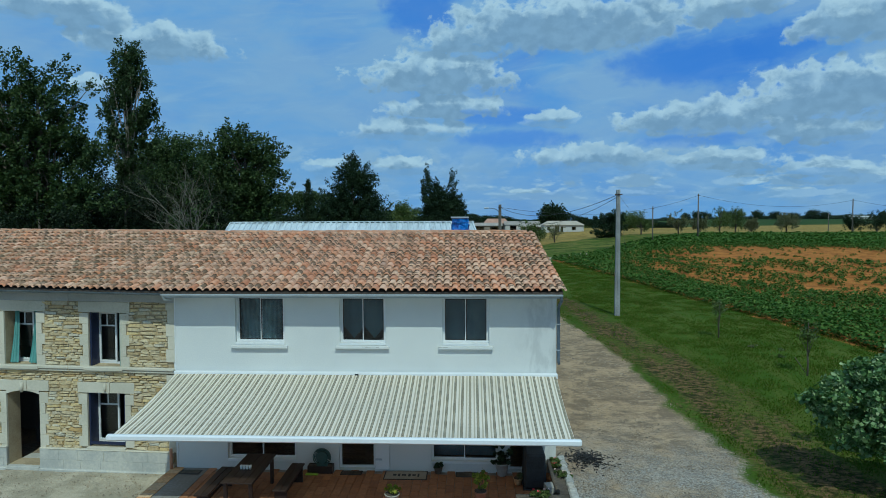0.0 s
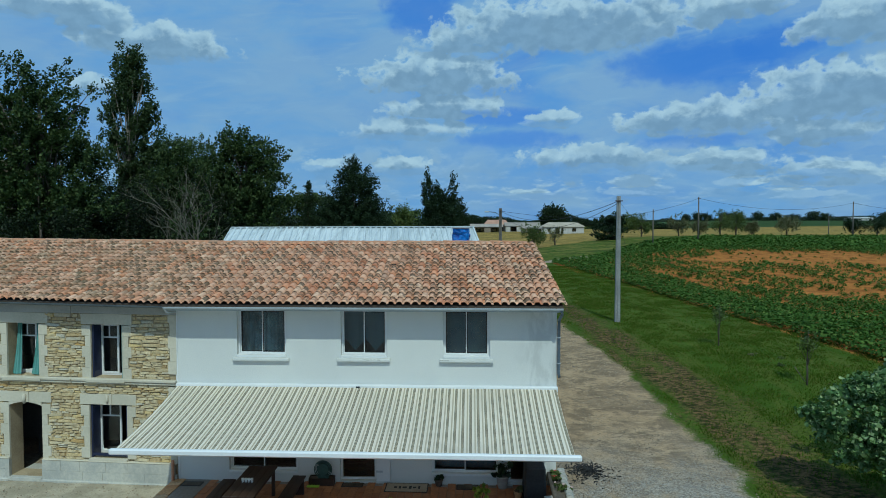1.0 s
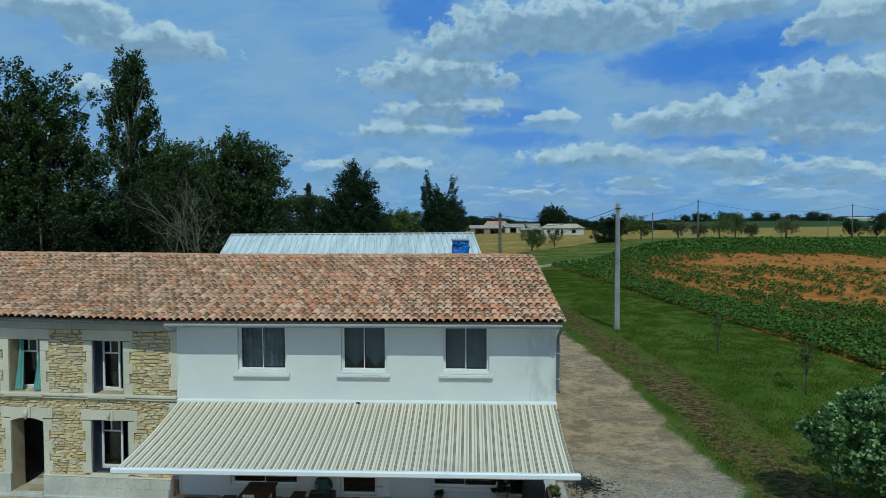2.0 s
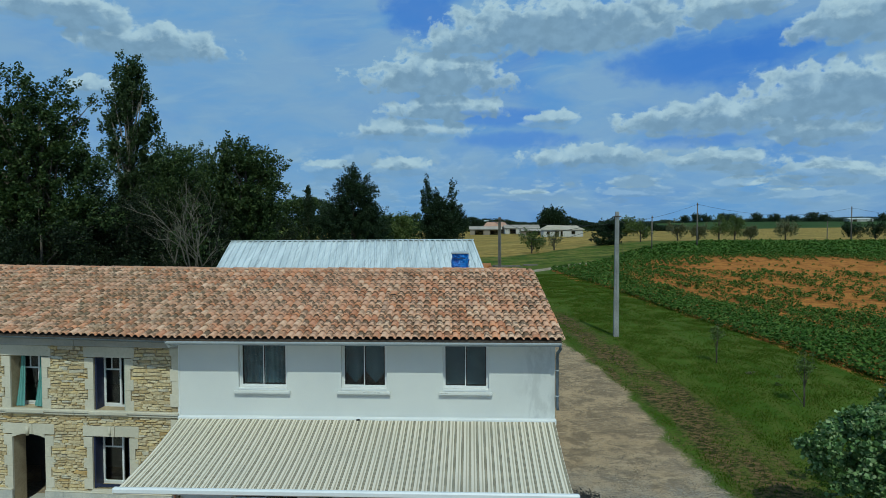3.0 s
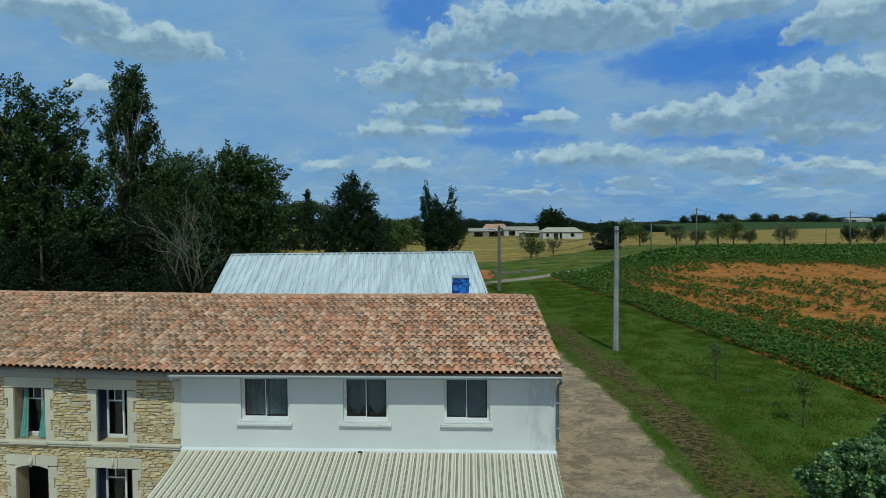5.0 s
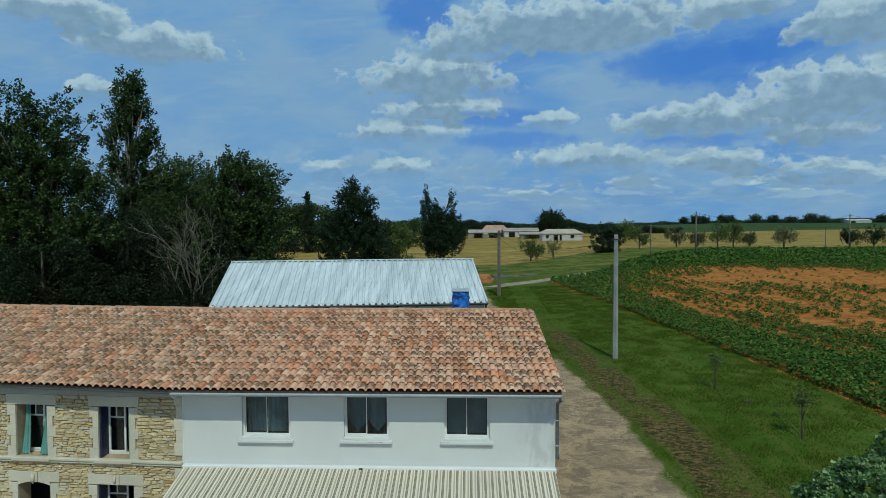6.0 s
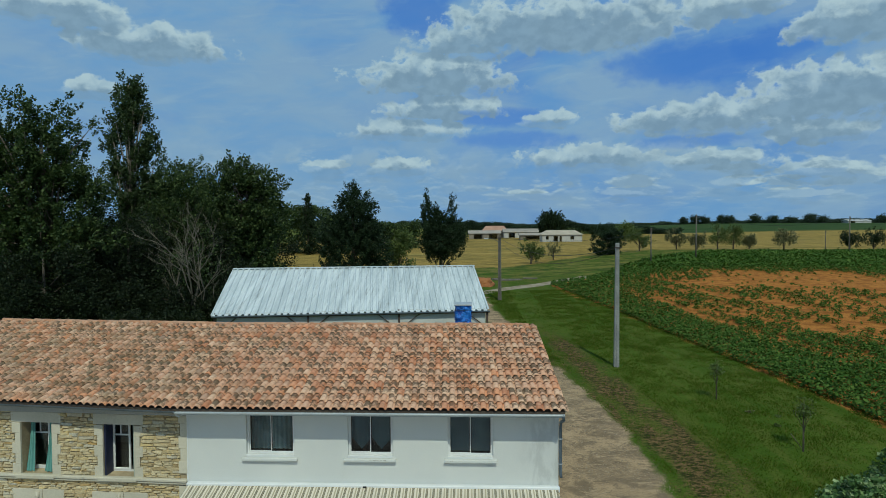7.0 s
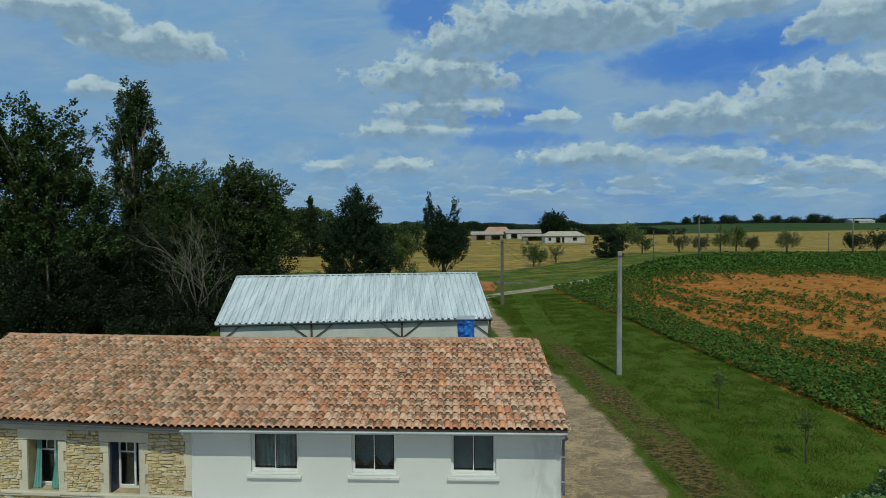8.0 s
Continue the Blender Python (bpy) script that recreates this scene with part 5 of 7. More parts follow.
tree("broadleaf_tree", "broad-crowned broadleaf tree at the wood's edge", -26.0, 49, [(-1.0, 0, 13.1, 3.0, 2.8, 2.7), (1.2, 0, 11.4, 3.0, 2.7, 2.9), (2.2, 0, 9.2, 2.7, 2.5, 2.6), (-2.2, 0, 10.4, 2.3, 2.2, 3.2), (-0.6, 0, 8, 3.6, 3, 3), (0, 0, 5, 3.6, 3, 3.2)],
     (0.32, 13.2), 1150, 34, 0.24, 0.29, M_leaf_wood, 14, WOOD, 0.2, 60, gap=0.36, wind=0.40)
tree("broadleaf_tree", "rounded green tree between the poplar and the broad crown", -31.5, 45, [(-0.6, 0, 11.6, 2.2, 2.0, 2.6), (1.2, 0, 10.0, 2.4, 2.2, 2.8), (-1.4, 0, 8.4, 2.6, 2.2, 3.2), (0.8, 0, 6, 3.2, 2.6, 3.4)],
     (0.24, 11.0), 760, 38, 0.20, 0.32, M_leaf_wood, 15, WOOD, 0.2, 30, gap=0.34, wind=0.35)
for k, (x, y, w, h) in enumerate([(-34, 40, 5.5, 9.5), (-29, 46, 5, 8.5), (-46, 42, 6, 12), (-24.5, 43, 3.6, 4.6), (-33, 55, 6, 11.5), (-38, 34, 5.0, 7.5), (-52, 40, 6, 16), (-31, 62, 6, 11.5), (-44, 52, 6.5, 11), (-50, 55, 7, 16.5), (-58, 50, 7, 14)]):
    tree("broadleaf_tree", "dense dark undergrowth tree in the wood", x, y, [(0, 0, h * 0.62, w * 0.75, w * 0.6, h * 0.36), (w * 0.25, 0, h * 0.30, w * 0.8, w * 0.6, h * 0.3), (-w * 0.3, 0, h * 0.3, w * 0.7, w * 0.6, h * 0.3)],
         (0.22, h * 0.8), 620, 40, 0.19, 0.42, M_leaf_under_shade, 30 + k, WOOD, 0.45, 14, wind=0.3)
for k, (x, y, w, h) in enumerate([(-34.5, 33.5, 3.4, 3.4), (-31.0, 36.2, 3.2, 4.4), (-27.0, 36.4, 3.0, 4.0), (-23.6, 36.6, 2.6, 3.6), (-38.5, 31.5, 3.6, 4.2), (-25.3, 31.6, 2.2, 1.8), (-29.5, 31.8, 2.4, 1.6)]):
    tree("wood_bush", "dark tangled bush at the wood's edge", x, y, [(0, 0, h * 0.5, w * 0.62, w * 0.5, h * 0.5), (w * 0.3, 0, h * 0.35, w * 0.5, w * 0.5, h * 0.35)], (0.08, h * 0.6), 220, 40, 0.16, 0.34, M_leaf_under_shade, 150 + k, "bushes of the wood", 0.4, 6, category="bush", wind=0.2)
# trees behind the shed
tree("conifer_tree", "dense dark evergreen tree behind the shed", -16.6, 59, [(0.1, 0, 8.8, 2.9, 2.7, 3.2), (0.2, 0, 11.2, 1.7, 1.6, 1.8), (0.1, 0, 12.6, 0.7, 0.7, 0.9), (1.7, 0, 10.0, 1.2, 1.2, 1.9), (0, 0, 4.5, 4.3, 3.5, 4.4), (-3.0, 0, 6.8, 1.8, 1.8, 2.2), (2.6, 0, 5.5, 1.8, 1.8, 4)],
     (0.3, 11), 1500, 34, 0.19, 0.26, M_leaf_dark, 51, "", 0.35, gap=0.20, wind=0.1)
tree("broadleaf_tree", "dark tree with two upright tips behind the shed", -6.4, 70, [(0, 0, 5.6, 3.0, 2.6, 2.6), (-0.4, 0, 7.6, 2.3, 2.0, 2.2), (-1.9, 0, 10.2, 0.8, 0.8, 2.4), (-0.7, 0, 9.0, 0.9, 0.9, 1.9), (1.6, 0, 9.8, 0.75, 0.75, 2.2), (2.2, 0, 6.4, 1.4, 1.3, 2.6)],
     (0.26, 9), 1000, 34, 0.19, 0.25, M_leaf_dark, 52, "", 0.35, gap=0.20, wind=0.05)
tree("broadleaf_tree", "small leafy tree beside the evergreen", -11.2, 62, [(0, 0, 4.6, 1.7, 1.6, 3.0)], (0.12, 5), 180, 34, 0.21, 0.34, M_leaf_orchard, 53, wind=0.2)
# mulberry by the drive
tree("mulberry_tree", "low leafy mulberry tree with large bright leaves", 9.3, -0.5, [(0, 0, 2.40, 2.35, 1.9, 1.30), (-1.45, 0, 2.05, 1.2, 1.3, 1.05), (-0.7, 0, 3.15, 1.2, 1.3, 0.78), (0.8, 0, 3.2, 1.5, 1.4, 0.85), (0.5, -1.2, 1.95, 1.9, 1.0, 0.95)],
     (0.13, 2.5), 900, 30, 0.112, 0.14, M_leaf_big, 61, "", 0.66, 14, gap=0.34)

# ---- terrace under the awning ----
TZ = 0.15
PAVER_STOPS = [(0, (0.30, 0.125, 0.052)), (0.3, (0.40, 0.17, 0.070)), (0.6, (0.34, 0.145, 0.062)), (0.85, (0.46, 0.21, 0.09)), (1, (0.26, 0.11, 0.05))]
M_paver = per_piece("clay paver", PAVER_STOPS, 0.7, False, 10, 0.3)
M_paver_joined = per_piece("clay paver joined", PAVER_STOPS, 0.7, True, 10, 0.3)
M_kerb = per_piece("orange kerb brick", [(0, (0.60, 0.31, 0.12)), (0.5, (0.70, 0.43, 0.21)), (1, (0.68, 0.50, 0.31))], 0.9, False, 14, 0.4)
M_slab = surface("bluish concrete", (0.20, 0.18, 0.155), (0.30, 0.29, 0.28), 0.8, 14, 0.85, 0.2)
M_dark_wood = surface("dark stained wood", (0.020, 0.010, 0.007), (0.040, 0.021, 0.013), 1.5, 18, 0.55, 0.2, stretch=(3, 0.4, 1))
M_terracotta = surface("terracotta pot", (0.26, 0.12, 0.07), (0.36, 0.18, 0.11), 2, 16, 0.85, 0.2)
M_pale_pot = surface("pale grey pot", (0.34, 0.33, 0.30), (0.46, 0.44, 0.40), 2, 16, 0.85, 0.2)
M_petal_red = surface("red petal", (0.45, 0.03, 0.05), (0.65, 0.08, 0.10), 6, 30, 0.6, 0.0)
M_petal_pale = surface("pale pink petal", (0.62, 0.42, 0.40), (0.75, 0.60, 0.52), 6, 30, 0.6, 0.0)
M_lime_leaf = leaf_material("yellow green leaf", [(0, (0.10, 0.15, 0.02)), (0.5, (0.22, 0.28, 0.04)), (1, (0.42, 0.42, 0.06))], (0.25, 0.3, 0.04), 0.25)
M_rug = surface("beige doormat", (0.30, 0.25, 0.19), (0.38, 0.33, 0.26), 3, 60, 0.97, 0.4)
M_lime = surface("lime green plastic", (0.30, 0.48, 0.02), (0.40, 0.58, 0.05), 3, 30, 0.4, 0.0)
M_hose = surface("green hose", (0.03, 0.07, 0.06), (0.06, 0.11, 0.09), 4, 30, 0.5, 0.1)
M_cup = surface("white glazed cup", (0.75, 0.75, 0.73), (0.82, 0.82, 0.80), 3, 30, 0.3, 0.0)

terrace = tagged(new("terrace"), "brown clay-paved terrace with an orange brick kerb", "terrace", "", "structure")
bpy.context.view_layer.update()
piece("bed", boxed(-10.62, 0.10, -5.2, -0.001, -0.3, TZ - 0.035), M_slab, terrace)
piece("concrete_strip", boxed(-10.24, -9.55, -5.2, -0.002, TZ - 0.034, TZ - 0.004), M_slab, terrace, "bluish concrete strip")
paver_me = []
for s in range(3):
    paver_me.append(mesh_of("paver", boxed(-0.106, 0.106, -0.216, 0.216, -0.03, 0.0, 0.006), M_paver))
g = random.Random(12)
rest_p = []
inv_t = terrace.matrix_world.inverted()
for i in range(43):
    x = -9.43 + i * 0.22
    for j in range(12):
        y = -0.23 - j * 0.44 - (0.22 if i % 2 else 0.0)
        if y < -5.0 or (x > -1.2 and y < -2.2):
            continue
        m = pose(x, y, TZ + g.uniform(-0.003, 0.003), g.uniform(-0.4, 0.4), g.uniform(-0.4, 0.4), g.uniform(-0.6, 0.6))
        k = g.randrange(3)
        if y > -2.6:
            ob = new("paver", paver_me[k])
            ob.parent = terrace
            ob.matrix_parent_inverse = inv_t
            ob.matrix_basis = m
        else:
            rest_p.append((k, m))
verts, faces = [], []
for k, m in rest_p:
    o = len(verts)
    verts += [tuple(m @ v_.co) for v_ in paver_me[k].vertices]
    faces += [tuple(i + o for i in p.vertices) for p in paver_me[k].polygons]
me = bpy.data.meshes.new("paver_field")
me.from_pydata(verts, [], faces)
me.materials.append(M_paver_joined)
ob = new("paver_field", me)
ob.parent = terrace
tagged(ob, "brown clay pavers", "", "", "stuff")
kerb_me = mesh_of("kerb_brick", boxed(-0.17, 0.17, -0.10, 0.10, -0.10, 0.0, 0.008), M_kerb)
for j in range(24):
    ob = new("kerb_brick", kerb_me)
    ob.parent = terrace
    ob.matrix_basis = pose(-10.42, -0.10 - j * 0.208, TZ + 0.012 + g.uniform(-0.006, 0.006), g.uniform(-1, 1), g.uniform(-1, 1), g.uniform(-1.5, 1.5))

# dining table and benches
table = thing("dining_table", "long dark-stained wooden table under the awning", "table", (-7.78, -1.75, TZ))
for k in range(4):
    part("tabletop_board", boxed(-0.38 + k * 0.19, -0.38 + k * 0.19 + 0.186, -0.92, 0.92, 0.70, 0.74, 0.006), M_dark_wood, table)
for sx in (-1, 1):
    for sy in (-1, 1):
        part("leg", boxed(sx * 0.30 - 0.04, sx * 0.30 + 0.04, sy * 0.8 - 0.04, sy * 0.8 + 0.04, 0, 0.70, 0.006), M_dark_wood, table)
    part("apron", boxed(sx * 0.30 - 0.015, sx * 0.30 + 0.015, -0.76, 0.76, 0.60, 0.70), M_dark_wood, table)
bench = thing("bench", "dark-stained wooden bench beside the table", "bench", (-8.62, -1.85, TZ), 0, "benches at the table")
for k in range(2):
    part("seat_board", boxed(-0.17 + k * 0.175, -0.17 + k * 0.175 + 0.165, -0.85, 0.85, 0.41, 0.45, 0.005), M_dark_wood, bench)
for sy in (-1, 1):
    part("leg_frame", boxed(-0.15, 0.15, sy * 0.7 - 0.03, sy * 0.7 + 0.03, 0, 0.41, 0.005), M_dark_wood, bench)
part("stretcher", boxed(-0.02, 0.02, -0.67, 0.67, 0.15, 0.21), M_dark_wood, bench)
copy_thing(bench, pose(-6.85, -1.55, TZ))
copy_thing(bench, pose(-7.75, -3.2, TZ, 0, 0, 90))
for k in range(4):
    bm = bmesh.new()
    tube(bm, [(0, 0, 0), (0, 0, 0.05), (0, 0, 0.10)], [0.026, 0.032, 0.036], 10)
    ob = part("cup", bm, M_cup)
    ob.location = (-7.95 + k * 0.075, -1.86, TZ + 0.741)
    tagged(ob, "small white cup on the dark table", "cup", "cups on the table")

# planter box with a hose reel at the wall
box_ = thing("planter_box", "low wooden trough standing against the white wall", "planter", (-6.38, -0.17, TZ))
part("front_board", boxed(-0.34, 0.34, -0.13, -0.11, 0, 0.20, 0.004), M_dark_wood, box_)
part("back_board", boxed(-0.34, 0.34, 0.11, 0.13, 0, 0.20, 0.004), M_dark_wood, box_)
part("soil", boxed(-0.32, 0.32, -0.108, 0.108, 0.02, 0.17), M_bark, box_)
for s in (-1, 1):
    part("end_board", boxed(s * 0.33 - 0.01, s * 0.33 + 0.01, -0.109, 0.109, 0, 0.20), M_dark_wood, box_)
reel = thing("hose_reel", "coiled dark green garden hose on the trough", "hose", (-6.34, -0.17, TZ + 0.171))
for k in range(4):
    r = 0.24 - 0.03 * k
    part("hose_coil", tubed([(r * math.cos(a), 0.03 * k - 0.04, 0.25 + r * math.sin(a)) for a in np.linspace(0, math.tau, 21)], 0.014, 6), M_hose, reel)
part("reel_disc", tubed([(0, -0.07, 0.25), (0, 0.07, 0.25)], 0.16, 16), M_hose, reel)
part("reel_foot", boxed(-0.14, 0.14, -0.06, 0.06, 0, 0.09), M_hose, reel)
tray = part("plastic_tray", boxed(-0.17, 0.17, -0.055, 0.055, 0, 0.035, 0.01), M_lime)
tray.location = (-6.58, -0.38, TZ + 0.004)
tagged(tray, "small lime green plastic tray on the pavers", "tray")


def mat_on_floor(name, label, x0, x1, y0, y1, material):
    ob = thing(name, label, "doormat", ((x0 + x1) / 2, (y0 + y1) / 2, TZ + 0.003))
    w, d = (x1 - x0) / 2, (y1 - y0) / 2
    part("mat_pad", boxed(-w + 0.03, w - 0.03, -d + 0.03, d - 0.03, 0, 0.012, 0.003), material, ob)
    bm = bmesh.new()
    box(bm, -w, w, -d, -d + 0.03, 0, 0.010)
    box(bm, -w, w, d - 0.03, d, 0, 0.010)
    box(bm, -w, -w + 0.03, -d + 0.03, d - 0.03, 0, 0.010)
    box(bm, w - 0.03, w, -d + 0.03, d - 0.03, 0, 0.010)
    part("border", bm, M_black, ob)
    return ob


rug = mat_on_floor("doormat", "beige doormat with a black border and dark bars", -4.62, -3.46, -0.62, -0.05, M_rug)
for k, (x, w, h) in enumerate(((-0.30, 0.09, 0.05), (-0.18, 0.06, 0.08), (-0.05, 0.12, 0.05), (0.10, 0.07, 0.09), (0.22, 0.09, 0.05), (0.34, 0.05, 0.10))):
    part("pattern_bar", boxed(x - w / 2, x + w / 2, -h, h, 0.0125, 0.0145), M_black, rug)
mat_on_floor("doormat", "plain dark doormat at the glazed door", -5.82, -5.24, -0.36, -0.08, M_bark)
mat_on_floor("doormat", "plain dark doormat below the window", -2.70, -2.12, -0.40, -0.08, M_bark)
mat_on_floor("doormat", "small dark grating set in the concrete strip", -10.22, -9.66, -0.46, -0.18, M_bark)


def potted(label, x, y, r, h, mat, leafmat, n, size, spread, tall, seed, flowers=None):
    ob = thing("potted_plant", label, "potted plant", (x, y, TZ + 0.004), 0, "potted plants")
    bm = bmesh.new()
    tube(bm, [(0, 0, 0), (0, 0, h * 0.5), (0, 0, h * 0.9), (0, 0, h * 0.9), (0, 0, h)], [r * 0.72, r * 0.9, r, r * 1.1, r * 1.1], 14)
    part("pot", bm, mat, ob)
    part("soil", tubed([(0, 0, h * 0.9), (0, 0, h + 0.006)], r * 0.98, 12), M_bark, ob)
    gg = np.random.default_rng(seed)
    c = np.stack([gg.normal(0, spread, n), gg.normal(0, spread, n), h + tall * (0.15 + 0.85 * gg.random(n))], -1)
    cr = new("foliage", quads_mesh("foliage", leaves(c, size, spread * 0.4, 8, seed), leafmat))
    cr.parent = ob
    bm = bmesh.new()
    for k in range(6):
        tube(bm, [(0, 0, h), tuple(c[k] * 0.5 + np.array([0, 0, h * 0.5])), tuple(c[k])], [0.012, 0.009, 0.004], 4)
    part("stem", bm, M_bark, ob)
    if flowers:
        cc = c[gg.integers(0, n, 14)] + np.array([0, 0, 0.05])
        fl = new("blossom", quads_mesh("blossom", leaves(cc, 0.07, 0.03, 5, seed + 1), flowers))
        fl.parent = ob
    return ob


potted("pale grey pot with an upright leafy plant", -1.46, -0.22, 0.17, 0.34, M_pale_pot, M_leaf_dark, 22, 0.12, 0.11, 0.42, 201)
potted("dark pot with a low clipped plant", -3.18, -0.16, 0.11, 0.16, M_bark, M_leaf_dark, 14, 0.07, 0.06, 0.10, 202)
potted("terracotta pot with a yellow-green leafy plant", -2.06, -1.72, 0.15, 0.22, M_terracotta, M_lime_leaf, 16, 0.11, 0.08, 0.42, 203)
potted("pale pot with a yellow-green leafy plant", -4.21, -1.95, 0.17, 0.22, M_pale_pot, M_lime_leaf, 10, 0.10, 0.08, 0.16, 204)
potted("small yellow pot with an ochre plant", -1.08, -0.80, 0.11, 0.17, M_kerb, M_leaf_grey, 12, 0.07, 0.05, 0.08, 205)

# raised stone flower bed round the terrace corner
M_bed = per_piece("bed stone", [(0, (0.36, 0.36, 0.33)), (0.5, (0.46, 0.45, 0.41)), (1, (0.52, 0.48, 0.41))], 0.95, False, 12, 0.6)
bed = thing("flower_bed", "low raised bed of rough grey stones with flowers", "flower bed", (-0.6, -2.2, 0.0))
g = random.Random(31)


def bed_stone(cx, cy, cz, w, d, h, rz):
    bm = boxed(-w / 2, w / 2, -d / 2, d / 2, -h / 2, h / 2, min(w, d, h) * 0.22)
    for v_ in bm.verts:
        v_.co += Vector((g.uniform(-1, 1), g.uniform(-1, 1), g.uniform(-1, 1))) * 0.012
    bmesh.ops.transform(bm, matrix=pose(cx, cy, cz, g.uniform(-3, 3), g.uniform(-3, 3), rz), verts=bm.verts)
    piece("stone", bm, M_bed, bed)


for lev in range(3):
    z = 0.09 + lev * 0.16
    x = -1.28
    while x < 0.05:
        w = g.uniform(0.18, 0.34)
        bed_stone(x + w / 2, -2.42 + g.uniform(-0.015, 0.015), z, w, 0.22, 0.155, g.uniform(-3, 3))
        x += w
    y = -2.25
    while y < 0.3:
        w = g.uniform(0.18, 0.34)
        bed_stone(0.17 + g.uniform(-0.015, 0.015), y + w / 2, z, w, 0.20, 0.155, 90 + g.uniform(-3, 3))
        y += w
piece("soil", boxed(-1.22, 0.08, -2.32, -1.96, 0.0, 0.42), M_bark, bed)
piece("soil_strip", boxed(-0.16, 0.08, -1.95, 0.25, 0.0, 0.42), M_bark, bed)
piece("edging_log", tubed([(-0.20, -1.90, 0.47), (-0.22, -0.8, 0.48), (-0.20, 0.05, 0.47)], 0.055, 8), M_bark, bed, "dark weathered edging log")
gg = np.random.default_rng(41)
for k, (x, y, mat) in enumerate(((-0.72, -2.14, M_petal_red), (-0.52, -2.12, M_petal_pale), (-0.02, -0.35, M_petal_red), (-0.02, 0.0, M_petal_red), (0.02, -0.9, M_petal_pale))):
    ob = thing("flowering_plant", "low flowering plant in the stone bed", "flower", (x, y, 0.42), 0, "flowers in the stone bed")
    c = np.stack([gg.normal(0, 0.07, 16), gg.normal(0, 0.06, 16), 0.03 + 0.10 * gg.random(16)], -1)
    a = new("foliage", quads_mesh("foliage", leaves(c, 0.09, 0.04, 8, 300 + k), M_leaf_orchard))
    a.parent = ob
    b = new("blossom", quads_mesh("blossom", leaves(c[:5] + np.array([0, 0, 0.05]), 0.05, 0.02, 5, 320 + k), mat))
    b.parent = ob
# covered grill and a white carton beside the bed
grill = thing("covered_grill", "garden grill under a black fitted cover", "grill", (-0.66, -0.72, TZ))
bm = boxed(-0.28, 0.28, -0.42, 0.42, 0.02, 0.92, 0.05)
for v_ in bm.verts:
    v_.co.x *= 1.0 - 0.10 * (v_.co.z > 0.5) + 0.03 * noise.noise(v_.co * 3)
part("cover", bm, M_black, grill)
part("cover_hem", boxed(-0.30, 0.30, -0.44, 0.44, 0.0, 0.03, 0.01), M_black, grill)
carton = part("storage_carton", boxed(-0.11, 0.11, -0.17, 0.17, 0, 0.30, 0.008), M_pale_pot)
carton.matrix_world = pose(-0.34, -1.5, TZ + 0.004, 0, 0, 12)
tagged(carton, "pale grey carton standing on the terrace pavers", "carton")

# burnt patch of twigs and ash on the gravel
g = np.random.default_rng(17)
bm = bmesh.new()
for _ in range(420):
    a, r = g.random() * math.tau, abs(g.normal(0, 0.34))
    p = Vector((1.05 + math.cos(a) * r * 1.1, 1.2 + math.sin(a) * r * 1.2, 0.0))
    p.z = gz(p.x, p.y) + 0.01 + 0.10 * max(0, 0.6 - r) * g.random()
    d = Vector((g.normal(), g.normal(), abs(g.normal()) * 0.35)).normalized() * (0.06 + 0.10 * g.random())
    tube(bm, [p, p + d], [0.014, 0.007], 4)
ash = part("twig_heap", bm, M_black)
tagged(ash, "flat heap of charred black twigs on the gravel drive", "twig heap", "", "stuff")

# ---- shed behind the house ----
M_tin = surface("galvanised sheet", (0.46, 0.51, 0.53), (0.70, 0.745, 0.755), 0.9, 9.0, 0.5, 0.05, 0.004, 0.1, stain=(0.25, 0.26, 0.255), stain_at=0.54, stretch=(3.4, 0.22, 0.3))
M_shed_wall = surface("pale block wall", (0.50, 0.51, 0.50), (0.62, 0.62, 0.60), 0.6, 10, 0.9, 0.2, stain=(0.36, 0.36, 0.34))
shed = thing("metal_shed", "farm shed with pale corrugated steel roof and dark trusses", "shed", (-19.25, 27.1, 1.05), 8.5)
SL, SW, SD = 17.35, 6.5, 2.36
R0 = 6.70 - 1.05
bm = bmesh.new()
n_ribs = 44
for side in (-1, 1):
    prof = []
    for i in range(n_ribs):
        x = SL * i / n_ribs
        w = SL / n_ribs
        prof += [(x, 0.0), (x + w * 0.56, 0.0), (x + w * 0.64, 0.09), (x + w * 0.90, 0.09)]
    prof.append((SL, 0.0))
    a = [bm.verts.new((x, 0, R0 + h)) for x, h in prof]
    b = [bm.verts.new((x, side * SW, R0 - SD + h)) for x, h in prof]
    for i in range(len(prof) - 1):
        f = (a[i], b[i], b[i + 1], a[i + 1])
        bm.faces.new(f if side < 0 else f[::-1])
roof = part("roof", bm, M_tin, shed, "pale galvanised corrugated sheet roof")
part("ridge_cap", boxed(-0.03, SL + 0.03, -0.16, 0.16, R0 + 0.03, R0 + 0.09, 0.01), M_tin, roof)
part("edge_flashing", boxed(-0.04, 0.02, -SW, -0.2, 0, 0.05), M_tin, roof).matrix_basis = Matrix.Identity(4)
for ob in [o for o in roof.children if o.name.startswith("edge_flashing")]:
    for v_ in ob.data.vertices:
        v_.co.z += R0 + v_.co.y * SD / SW + 0.03
EZ = R0 - SD
FW = -SW + 0.27                      # front wall stands back under the eaves
part("front_wall", boxed(0.25, SL - 0.25, FW, FW + 0.18, -0.8, EZ + 0.12), M_shed_wall, shed, "pale rendered block wall")
part("back_wall", boxed(0.25, SL - 0.25, SW - 0.6, SW - 0.42, -0.8, EZ + 0.1), M_shed_wall, shed)
